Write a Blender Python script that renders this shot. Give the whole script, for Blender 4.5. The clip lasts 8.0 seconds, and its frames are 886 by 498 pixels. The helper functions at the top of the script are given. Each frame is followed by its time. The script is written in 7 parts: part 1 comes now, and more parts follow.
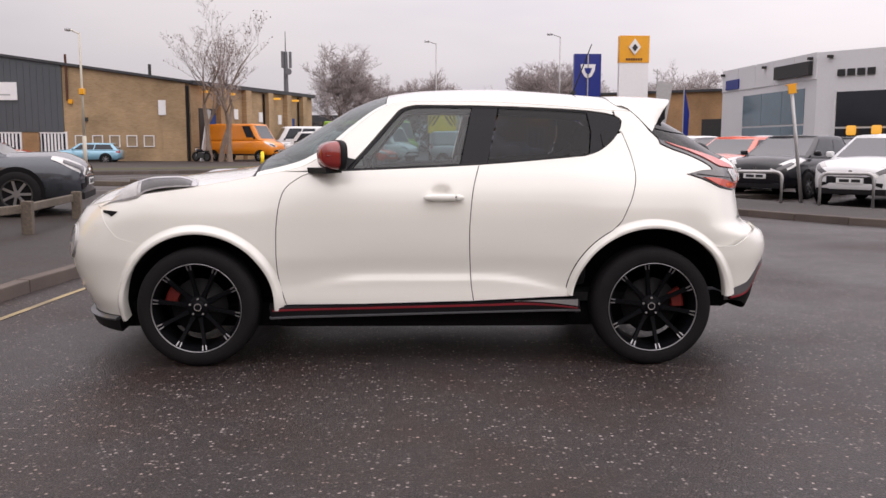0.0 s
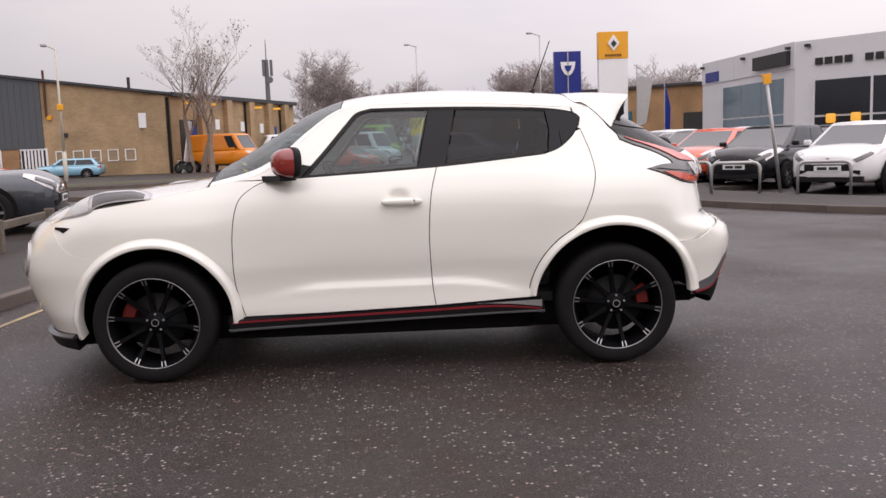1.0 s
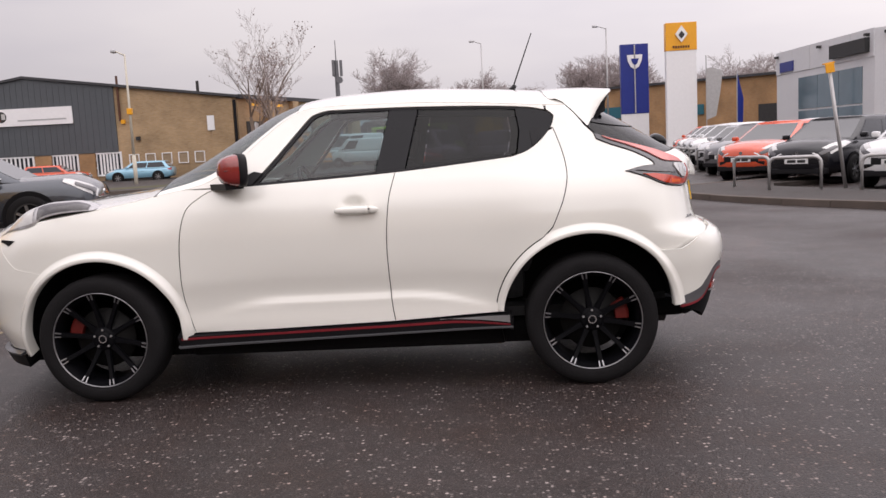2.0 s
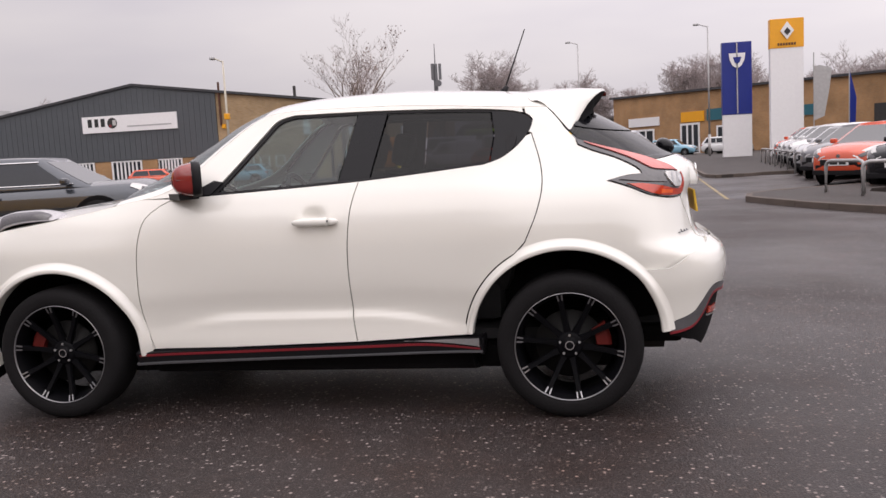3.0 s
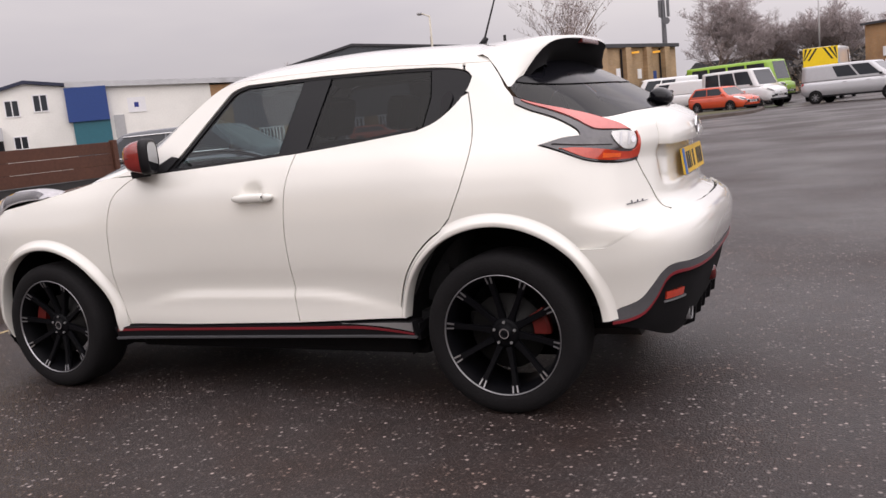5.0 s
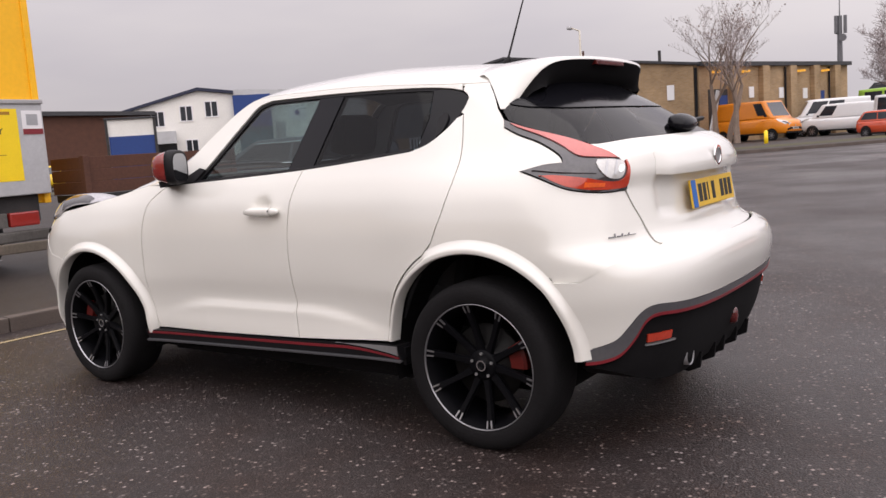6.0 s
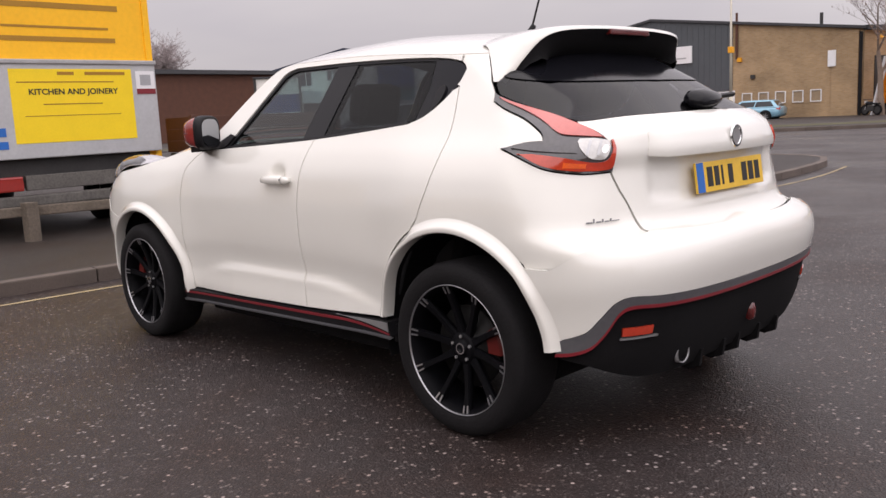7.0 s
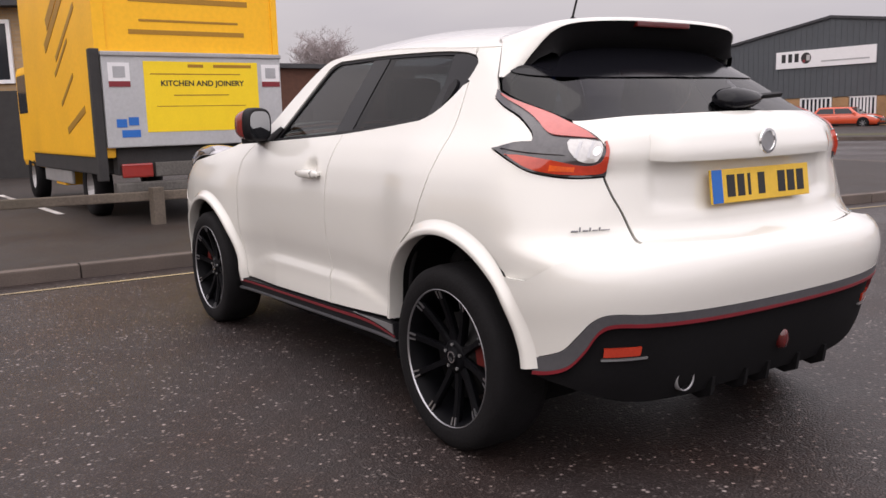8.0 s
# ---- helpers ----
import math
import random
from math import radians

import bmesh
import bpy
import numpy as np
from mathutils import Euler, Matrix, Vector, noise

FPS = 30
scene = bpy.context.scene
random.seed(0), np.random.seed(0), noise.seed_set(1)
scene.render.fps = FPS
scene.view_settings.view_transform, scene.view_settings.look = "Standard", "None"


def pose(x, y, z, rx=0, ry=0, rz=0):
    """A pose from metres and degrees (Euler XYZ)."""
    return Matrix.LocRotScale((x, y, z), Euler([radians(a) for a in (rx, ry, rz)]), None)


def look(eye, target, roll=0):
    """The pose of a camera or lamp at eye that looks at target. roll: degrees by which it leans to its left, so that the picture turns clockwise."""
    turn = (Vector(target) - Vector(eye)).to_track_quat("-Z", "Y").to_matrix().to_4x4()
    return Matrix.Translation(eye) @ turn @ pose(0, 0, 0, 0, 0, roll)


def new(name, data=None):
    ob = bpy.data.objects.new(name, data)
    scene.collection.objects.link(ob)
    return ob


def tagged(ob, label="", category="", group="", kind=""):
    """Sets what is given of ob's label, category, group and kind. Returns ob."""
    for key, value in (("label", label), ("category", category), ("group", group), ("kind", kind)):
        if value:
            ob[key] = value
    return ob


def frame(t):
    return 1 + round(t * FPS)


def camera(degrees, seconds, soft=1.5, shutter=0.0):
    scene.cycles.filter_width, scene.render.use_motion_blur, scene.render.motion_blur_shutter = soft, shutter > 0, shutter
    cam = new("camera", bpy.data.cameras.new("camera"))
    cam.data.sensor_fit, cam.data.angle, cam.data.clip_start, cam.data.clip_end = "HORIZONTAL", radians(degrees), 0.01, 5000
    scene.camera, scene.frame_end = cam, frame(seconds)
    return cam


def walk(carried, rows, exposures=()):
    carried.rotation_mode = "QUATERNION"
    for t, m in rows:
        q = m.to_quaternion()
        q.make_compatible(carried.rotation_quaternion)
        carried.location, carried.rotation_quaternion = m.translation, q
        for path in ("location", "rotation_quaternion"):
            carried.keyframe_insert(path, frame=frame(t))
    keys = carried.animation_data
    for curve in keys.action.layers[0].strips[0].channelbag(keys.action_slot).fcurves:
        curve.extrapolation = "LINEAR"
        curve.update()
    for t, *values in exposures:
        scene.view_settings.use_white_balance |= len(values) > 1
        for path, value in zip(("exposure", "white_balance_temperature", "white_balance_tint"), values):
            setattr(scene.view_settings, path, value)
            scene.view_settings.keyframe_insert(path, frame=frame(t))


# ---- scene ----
cam = camera(55.3, 8.0)
PATH = [
    (0, (-0.017, -5.467, 1.229), (0.033, -3.483, 0.983), 0.1),
    (0.5, (-0.009, -5.473, 1.225), (0.045, -3.489, 0.976), -0.0),
    (1, (0.146, -5.403, 1.227), (0.221, -3.419, 0.986), -2.0),
    (1.5, (0.439, -5.258, 1.236), (0.433, -3.273, 0.989), -3.0),
    (3, (1.359, -4.631, 1.221), (1.024, -2.672, 0.999), -3.1),
    (3.5, (1.691, -4.484, 1.216), (1.189, -2.564, 0.968), -4.4),
    (4, (1.998, -4.304, 1.208), (1.363, -2.425, 0.95), -3.3),
    (4.5, (2.247, -4.103, 1.207), (1.515, -2.27, 0.885), -4.8),
    (6, (3.034, -3.476, 1.18), (1.871, -1.867, 0.938), -4.0),
    (6.5, (3.235, -3.257, 1.173), (1.941, -1.759, 0.891), -2.7),
    (7, (3.42, -3.006, 1.186), (2.007, -1.624, 0.878), -2.8),
    (7.5, (3.614, -2.742, 1.183), (2.062, -1.52, 0.872), -1.6),
    (8, (3.679, -2.461, 1.162), (2.032, -1.367, 0.861), -1.6),
]
walk(cam, [(t, look(eye, target, roll)) for t, eye, target, roll in PATH])

# ---- world and sun: a bright overcast winter sky ----
world = bpy.data.worlds.new("sky")
scene.world = world
world.use_nodes = True
wn, wl = world.node_tree.nodes, world.node_tree.links
wn.clear()
w_out, w_bg = wn.new("ShaderNodeOutputWorld"), wn.new("ShaderNodeBackground")
sky = wn.new("ShaderNodeTexSky")
sky.sky_type, sky.sun_disc, sky.sun_elevation, sky.sun_rotation = "NISHITA", False, radians(28), radians(200)
sky.air_density, sky.dust_density, sky.ozone_density = 1.0, 4.0, 1.0
w_tc, w_map, w_noise, w_ramp = (wn.new("ShaderNodeTexCoord"), wn.new("ShaderNodeMapping"), wn.new("ShaderNodeTexNoise"), wn.new("ShaderNodeValToRGB"))
w_map.inputs["Scale"].default_value = (1.0, 1.0, 4.0)
w_noise.inputs["Scale"].default_value, w_noise.inputs["Detail"].default_value = 1.8, 4.0
w_ramp.color_ramp.elements[0].position, w_ramp.color_ramp.elements[0].color = 0.35, (0.505, 0.468, 0.512, 1)
w_ramp.color_ramp.elements[1].position, w_ramp.color_ramp.elements[1].color = 0.68, (0.62, 0.571, 0.588, 1)
w_mix = wn.new("ShaderNodeMixRGB")
w_mix.inputs["Fac"].default_value = 0.97
wl.new(w_tc.outputs["Generated"], w_map.inputs["Vector"])
wl.new(w_map.outputs["Vector"], w_noise.inputs["Vector"])
wl.new(w_noise.outputs["Fac"], w_ramp.inputs["Fac"])
w_dim = wn.new("ShaderNodeMixRGB")
w_dim.blend_type, w_dim.inputs["Fac"].default_value, w_dim.inputs["Color2"].default_value = "MULTIPLY", 1.0, (0.1, 0.1, 0.1, 1)
wl.new(sky.outputs["Color"], w_dim.inputs["Color1"])
wl.new(w_dim.outputs["Color"], w_mix.inputs["Color1"])
wl.new(w_ramp.outputs["Color"], w_mix.inputs["Color2"])
w_sep, w_up, w_gain = wn.new("ShaderNodeSeparateXYZ"), wn.new("ShaderNodeMapRange"), wn.new("ShaderNodeMixRGB")
w_up.inputs["To Min"].default_value, w_up.inputs["To Max"].default_value = 1.0, 2.95
w_gain.blend_type, w_gain.inputs["Fac"].default_value = "MULTIPLY", 1.0
wl.new(w_tc.outputs["Generated"], w_sep.inputs["Vector"])
wl.new(w_sep.outputs["Z"], w_up.inputs["Value"])
wl.new(w_mix.outputs["Color"], w_gain.inputs["Color1"])
wl.new(w_up.outputs["Result"], w_gain.inputs["Color2"])
w_side, w_even = wn.new("ShaderNodeMapRange"), wn.new("ShaderNodeMixRGB")
w_side.inputs["From Min"].default_value, w_side.inputs["From Max"].default_value = -0.6, 0.5
w_side.inputs["To Min"].default_value, w_side.inputs["To Max"].default_value = 0.87, 1.27
w_even.blend_type, w_even.inputs["Fac"].default_value = "MULTIPLY", 1.0
wl.new(w_sep.outputs["X"], w_side.inputs["Value"])
wl.new(w_gain.outputs["Color"], w_even.inputs["Color1"]), wl.new(w_side.outputs["Result"], w_even.inputs["Color2"])
wl.new(w_even.outputs["Color"], w_bg.inputs["Color"])
w_bg.inputs["Strength"].default_value = 1.0
wl.new(w_bg.outputs["Background"], w_out.inputs["Surface"])
sun = new("sun", bpy.data.lights.new("sun", "SUN"))
sun.data.energy, sun.data.angle, sun.data.color = 1.26, radians(110), (1.0, 0.95, 0.9)
sun.matrix_world = look((0, 0, 30), (-11, 14, 0))
scene.view_settings.exposure = 0.04


# ---- materials ----
def material(name, color, rough=0.6, metal=0.0, vary=0.12, scale=6.0, fine=60.0, bump=0.0, dirt=None, dirt_amount=0.0, coat=0.0, spec=0.5, per_object=0.0):
    """A surface with two scales of variation, optional dirt patches and fine relief."""
    m = bpy.data.materials.new(name)
    m.use_nodes = True
    n, l = m.node_tree.nodes, m.node_tree.links
    b = n["Principled BSDF"]
    b.inputs["Roughness"].default_value, b.inputs["Metallic"].default_value = rough, metal
    b.inputs["Coat Weight"].default_value, b.inputs["Coat Roughness"].default_value = coat, 0.04
    b.inputs["Specular IOR Level"].default_value = spec
    tc = n.new("ShaderNodeTexCoord")
    n1, n2 = n.new("ShaderNodeTexNoise"), n.new("ShaderNodeTexNoise")
    n1.inputs["Scale"].default_value, n2.inputs["Scale"].default_value = scale, fine
    n1.inputs["Detail"].default_value, n2.inputs["Detail"].default_value = 5.0, 3.0
    l.new(tc.outputs["Object"], n1.inputs["Vector"]), l.new(tc.outputs["Object"], n2.inputs["Vector"])
    add = n.new("ShaderNodeMath")
    add.operation = "ADD"
    l.new(n1.outputs["Fac"], add.inputs[0]), l.new(n2.outputs["Fac"], add.inputs[1])
    val = n.new("ShaderNodeMapRange")
    val.inputs["From Min"].default_value, val.inputs["From Max"].default_value = 0.6, 1.4
    val.inputs["To Min"].default_value, val.inputs["To Max"].default_value = 1 - vary, 1 + vary
    l.new(add.outputs[0], val.inputs["Value"])
    hsv = n.new("ShaderNodeHueSaturation")
    hsv.inputs["Color"].default_value = (*color, 1)
    value = val.outputs["Result"]
    if per_object:
        info, pr, mul = n.new("ShaderNodeObjectInfo"), n.new("ShaderNodeMapRange"), n.new("ShaderNodeMath")
        pr.inputs["To Min"].default_value, pr.inputs["To Max"].default_value = 1 - per_object, 1 + per_object
        mul.operation = "MULTIPLY"
        l.new(info.outputs["Random"], pr.inputs["Value"])
        l.new(pr.outputs["Result"], mul.inputs[0]), l.new(value, mul.inputs[1])
        value = mul.outputs[0]
    l.new(value, hsv.inputs["Value"])
    out = hsv.outputs["Color"]
    if dirt:
        n3, ramp, mix = n.new("ShaderNodeTexNoise"), n.new("ShaderNodeValToRGB"), n.new("ShaderNodeMixRGB")
        n3.inputs["Scale"].default_value, n3.inputs["Detail"].default_value = scale * 0.35, 6.0
        l.new(tc.outputs["Object"], n3.inputs["Vector"])
        ramp.color_ramp.elements[0].position, ramp.color_ramp.elements[1].position = 0.48, 0.72
        ramp.color_ramp.elements[1].color = (dirt_amount, dirt_amount, dirt_amount, 1)
        l.new(n3.outputs["Fac"], ramp.inputs["Fac"]), l.new(ramp.outputs["Color"], mix.inputs["Fac"])
        l.new(out, mix.inputs["Color1"])
        mix.inputs["Color2"].default_value = (*dirt, 1)
        out = mix.outputs["Color"]
    l.new(out, b.inputs["Base Color"])
    if bump:
        bp = n.new("ShaderNodeBump")
        bp.inputs["Strength"].default_value, bp.inputs["Distance"].default_value = bump, 0.01
        l.new(add.outputs[0], bp.inputs["Height"]), l.new(bp.outputs["Normal"], b.inputs["Normal"])
    return m


def asphalt(name, base, chip, chips, wet):
    """Rolled asphalt: dark binder, pale stone chips of two sizes, damp patches."""
    m = bpy.data.materials.new(name)
    m.use_nodes = True
    n, l = m.node_tree.nodes, m.node_tree.links
    b = n["Principled BSDF"]
    tc = n.new("ShaderNodeTexCoord")

    def layer(scale, lo, hi):
        v, r = n.new("ShaderNodeTexVoronoi"), n.new("ShaderNodeValToRGB")
        v.inputs["Scale"].default_value = scale
        v.inputs["Randomness"].default_value = 1.0
        l.new(tc.outputs["Object"], v.inputs["Vector"])
        sep = n.new("ShaderNodeSeparateColor")
        l.new(v.outputs["Color"], sep.inputs["Color"])
        r.color_ramp.elements[0].position, r.color_ramp.elements[1].position = lo, hi
        l.new(sep.outputs["Red"], r.inputs["Fac"])
        edge = n.new("ShaderNodeMapRange")
        edge.inputs["From Min"].default_value, edge.inputs["From Max"].default_value = 0.55, 0.25
        l.new(v.outputs["Distance"], edge.inputs["Value"])
        mul = n.new("ShaderNodeMath")
        mul.operation = "MULTIPLY"
        l.new(r.outputs["Color"], mul.inputs[0]), l.new(edge.outputs["Result"], mul.inputs[1])
        return mul.outputs[0], v.outputs["Distance"]
    big, big_d = layer(58.0, chips - 0.05, chips + 0.08)
    small, small_d = layer(120.0, chips - 0.32, chips + 0.05)
    fleck = n.new("ShaderNodeTexVoronoi")
    fleck.inputs["Scale"].default_value = 58.0
    l.new(tc.outputs["Object"], fleck.inputs["Vector"])
    fsep, ftone = n.new("ShaderNodeSeparateColor"), n.new("ShaderNodeMapRange")
    l.new(fleck.outputs["Color"], fsep.inputs["Color"]), l.new(fsep.outputs["Green"], ftone.inputs["Value"])
    ftone.inputs["To Min"].default_value, ftone.inputs["To Max"].default_value = 0.15, 1.35
    noise1, noise2 = n.new("ShaderNodeTexNoise"), n.new("ShaderNodeTexNoise")
    noise1.inputs["Scale"].default_value, noise1.inputs["Detail"].default_value = 0.35, 6.0
    noise2.inputs["Scale"].default_value, noise2.inputs["Detail"].default_value, noise2.inputs["Roughness"].default_value = 9.0, 8.0, 0.72
    l.new(tc.outputs["Object"], noise1.inputs["Vector"]), l.new(tc.outputs["Object"], noise2.inputs["Vector"])
    tone = n.new("ShaderNodeMapRange")
    tone.inputs["From Min"].default_value, tone.inputs["From Max"].default_value = 0.3, 0.7
    tone.inputs["To Min"].default_value, tone.inputs["To Max"].default_value = 0.78, 1.25
    l.new(noise1.outputs["Fac"], tone.inputs["Value"])
    tone2 = n.new("ShaderNodeMapRange")
    tone2.inputs["From Min"].default_value, tone2.inputs["From Max"].default_value = 0.3, 0.7
    tone2.inputs["To Min"].default_value, tone2.inputs["To Max"].default_value = 0.68, 1.35
    l.new(noise2.outputs["Fac"], tone2.inputs["Value"])
    mul = n.new("ShaderNodeMath")
    mul.operation = "MULTIPLY"
    l.new(tone.outputs["Result"], mul.inputs[0]), l.new(tone2.outputs["Result"], mul.inputs[1])
    hsv = n.new("ShaderNodeHueSaturation")
    hsv.inputs["Color"].default_value = (*base, 1)
    l.new(mul.outputs[0], hsv.inputs["Value"])
    mixa, mixb = n.new("ShaderNodeMixRGB"), n.new("ShaderNodeMixRGB")
    half = n.new("ShaderNodeMath")
    half.operation = "MULTIPLY"
    half.inputs[1].default_value = 0.22
    l.new(small, half.inputs[0])
    l.new(half.outputs[0], mixa.inputs["Fac"]), l.new(hsv.outputs["Color"], mixa.inputs["Color1"])
    mixa.inputs["Color2"].default_value = (*chip, 1)
    l.new(big, mixb.inputs["Fac"]), l.new(mixa.outputs["Color"], mixb.inputs["Color1"])
    chip_tone = n.new("ShaderNodeHueSaturation")
    chip_tone.inputs["Color"].default_value = (*chip, 1)
    l.new(ftone.outputs["Result"], chip_tone.inputs["Value"]), l.new(chip_tone.outputs["Color"], mixb.inputs["Color2"])
    stain, sramp, smix = n.new("ShaderNodeTexNoise"), n.new("ShaderNodeMapRange"), n.new("ShaderNodeMixRGB")
    stain.inputs["Scale"].default_value, stain.inputs["Detail"].default_value = 1.7, 8.0
    sramp.inputs["From Min"].default_value, sramp.inputs["From Max"].default_value, sramp.inputs["To Max"].default_value = 0.44, 0.66, 0.70
    l.new(tc.outputs["Object"], stain.inputs["Vector"]), l.new(stain.outputs["Fac"], sramp.inputs["Value"])
    smix.blend_type, smix.inputs["Color2"].default_value = "MULTIPLY", (0.78, 0.56, 0.44, 1)
    l.new(sramp.outputs["Result"], smix.inputs["Fac"]), l.new(mixb.outputs["Color"], smix.inputs["Color1"])
    l.new(smix.outputs["Color"], b.inputs["Base Color"])
    b.inputs["Specular IOR Level"].default_value = 0.42
    rough = n.new("ShaderNodeMapRange")
    rough.inputs["From Min"].default_value, rough.inputs["From Max"].default_value = 0.35, 0.65
    rough.inputs["To Min"].default_value, rough.inputs["To Max"].default_value = 0.74 - wet, 0.64
    l.new(noise1.outputs["Fac"], rough.inputs["Value"]), l.new(rough.outputs["Result"], b.inputs["Roughness"])
    bump = n.new("ShaderNodeBump")
    bump.inputs["Strength"].default_value, bump.inputs["Distance"].default_value = 0.6, 0.005
    hsum = n.new("ShaderNodeMath")
    hsum.operation = "SUBTRACT"
    hsum.inputs[0].default_value = 1.0
    l.new(small_d, hsum.inputs[1])
    l.new(hsum.outputs[0], bump.inputs["Height"]), l.new(bump.outputs["Normal"], b.inputs["Normal"])
    return m


def brickwork(name, a, b_col, mortar, scale=1.0):
    """Brick courses in mortar for walls that stay far off."""
    m = bpy.data.materials.new(name)
    m.use_nodes = True
    n, l = m.node_tree.nodes, m.node_tree.links
    bsdf = n["Principled BSDF"]
    bsdf.inputs["Roughness"].default_value = 0.85
    tc, br, no, mix = n.new("ShaderNodeTexCoord"), n.new("ShaderNodeTexBrick"), n.new("ShaderNodeTexNoise"), n.new("ShaderNodeMixRGB")
    mp = n.new("ShaderNodeMapping")
    mp.inputs["Rotation"].default_value = (radians(90), 0, 0)
    l.new(tc.outputs["Object"], mp.inputs["Vector"]), l.new(mp.outputs["Vector"], br.inputs["Vector"])
    br.inputs["Color1"].default_value, br.inputs["Color2"].default_value, br.inputs["Mortar"].default_value = (*a, 1), (*b_col, 1), (*mortar, 1)
    br.inputs["Scale"].default_value, br.inputs["Mortar Size"].default_value = scale, 0.01
    br.inputs["Brick Width"].default_value, br.inputs["Row Height"].default_value = 0.225, 0.075
    no.inputs["Scale"].default_value, no.inputs["Detail"].default_value = 0.5, 6.0
    l.new(tc.outputs["Object"], no.inputs["Vector"])
    mr = n.new("ShaderNodeMapRange")
    mr.inputs["From Min"].default_value, mr.inputs["From Max"].default_value = 0.3, 0.7
    mr.inputs["To Min"].default_value, mr.inputs["To Max"].default_value = 0.7, 1.2
    l.new(no.outputs["Fac"], mr.inputs["Value"])
    hsv = n.new("ShaderNodeHueSaturation")
    l.new(br.outputs["Color"], hsv.inputs["Color"]), l.new(mr.outputs["Result"], hsv.inputs["Value"])
    l.new(hsv.outputs["Color"], bsdf.inputs["Base Color"])
    return m


def glass(name, tint, rough=0.0, sheen=0.045):
    """Thin window glass: see-through with a tint, and a real sheen."""
    m = bpy.data.materials.new(name)
    m.use_nodes = True
    n, l = m.node_tree.nodes, m.node_tree.links
    n.remove(n["Principled BSDF"])
    tr, gl, mix = n.new("ShaderNodeBsdfTransparent"), n.new("ShaderNodeBsdfGlossy"), n.new("ShaderNodeMixShader")
    lw, pw, mr = n.new("ShaderNodeLayerWeight"), n.new("ShaderNodeMath"), n.new("ShaderNodeMapRange")
    tr.inputs["Color"].default_value = (*tint, 1)
    gl.inputs["Roughness"].default_value = rough
    lw.inputs["Blend"].default_value = 0.5
    pw.operation, pw.inputs[1].default_value = "POWER", 5.0
    mr.inputs["To Min"].default_value, mr.inputs["To Max"].default_value = sheen, 0.9
    l.new(lw.outputs["Facing"], pw.inputs[0]), l.new(pw.outputs[0], mr.inputs["Value"]), l.new(mr.outputs["Result"], mix.inputs["Fac"])
    l.new(tr.outputs["BSDF"], mix.inputs[1]), l.new(gl.outputs["BSDF"], mix.inputs[2])
    l.new(mix.outputs["Shader"], n["Material Output"].inputs["Surface"])
    return m


M_ROAD = asphalt("road_asphalt", (0.0218, 0.0156, 0.0149), (0.27, 0.230, 0.218), 0.854, 0.46)
M_PATH = asphalt("path_asphalt", (0.026, 0.020, 0.0175), (0.15, 0.12, 0.10), 0.92, 0.1)
M_KERB = material("kerb_concrete", (0.105, 0.082, 0.070), 0.85, vary=0.25, scale=3, fine=80, bump=0.3, dirt=(0.08, 0.07, 0.06), dirt_amount=0.7, per_object=0.15)
M_YELLOW_LINE = material("worn_yellow_line", (0.30, 0.235, 0.13), 0.8, vary=0.3, scale=5, fine=70, dirt=(0.12, 0.1, 0.09), dirt_amount=0.8)
M_WHITE_LINE = material("worn_white_line", (0.6, 0.58, 0.56), 0.8, vary=0.25, scale=5, fine=70, dirt=(0.12, 0.1, 0.09), dirt_amount=0.7)
M_TIMBER = material("weathered_timber", (0.125, 0.10, 0.078), 0.85, vary=0.35, scale=4, fine=40, bump=0.5, dirt=(0.08, 0.07, 0.05), dirt_amount=0.6)
M_PEARL = material("pearl_white_paint", (0.79, 0.775, 0.725), 0.20, vary=0.015, scale=1.5, fine=400, coat=1.0)
M_SATIN_BLACK = material("satin_black_plastic", (0.009, 0.0085, 0.010), 0.48, vary=0.15, spec=0.22)
M_MATT_BLACK = material("matt_black_liner", (0.0075, 0.007, 0.0078), 0.9, vary=0.2, spec=0.15)
M_GLOSS_BLACK = material("gloss_black", (0.006, 0.006, 0.008), 0.12, vary=0.05, spec=0.22)
M_GUNMETAL = material("gunmetal_grey", (0.15, 0.15, 0.16), 0.32, metal=0.5, vary=0.1)
M_RUBBER = material("tyre_rubber", (0.0072, 0.0066, 0.0074), 0.8, vary=0.25, scale=12, fine=90, bump=0.25, spec=0.22)
M_RED_PAINT = material("dark_red_paint", (0.23, 0.018, 0.015), 0.22, vary=0.06, coat=1.0)
M_RED_TRIM = material("red_trim_line", (0.21, 0.018, 0.026), 0.35, vary=0.08)
M_ALLOY = material("machined_alloy", (0.42, 0.42, 0.44), 0.30, metal=0.9, vary=0.08)
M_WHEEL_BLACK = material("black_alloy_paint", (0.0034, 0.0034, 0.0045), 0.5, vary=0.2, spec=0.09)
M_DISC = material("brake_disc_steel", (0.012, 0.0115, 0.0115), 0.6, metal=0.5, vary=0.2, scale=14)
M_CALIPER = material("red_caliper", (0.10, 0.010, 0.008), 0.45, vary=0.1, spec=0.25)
M_CHROME = material("chrome", (0.75, 0.75, 0.76), 0.08, metal=1.0, vary=0.03)
# mirror colour darkened to stand in for the dark surroundings it should reflect
M_MIRROR = material("darkened_mirror_glass", (0.30, 0.31, 0.33), 0.03, metal=1.0, vary=0.02)
M_SILVER = material("satin_silver", (0.45, 0.45, 0.46), 0.35, metal=0.7, vary=0.08)
M_LENS_RED = material("red_lamp_lens", (0.30, 0.022, 0.016), 0.08, vary=0.12, scale=30, fine=140, coat=1.0)
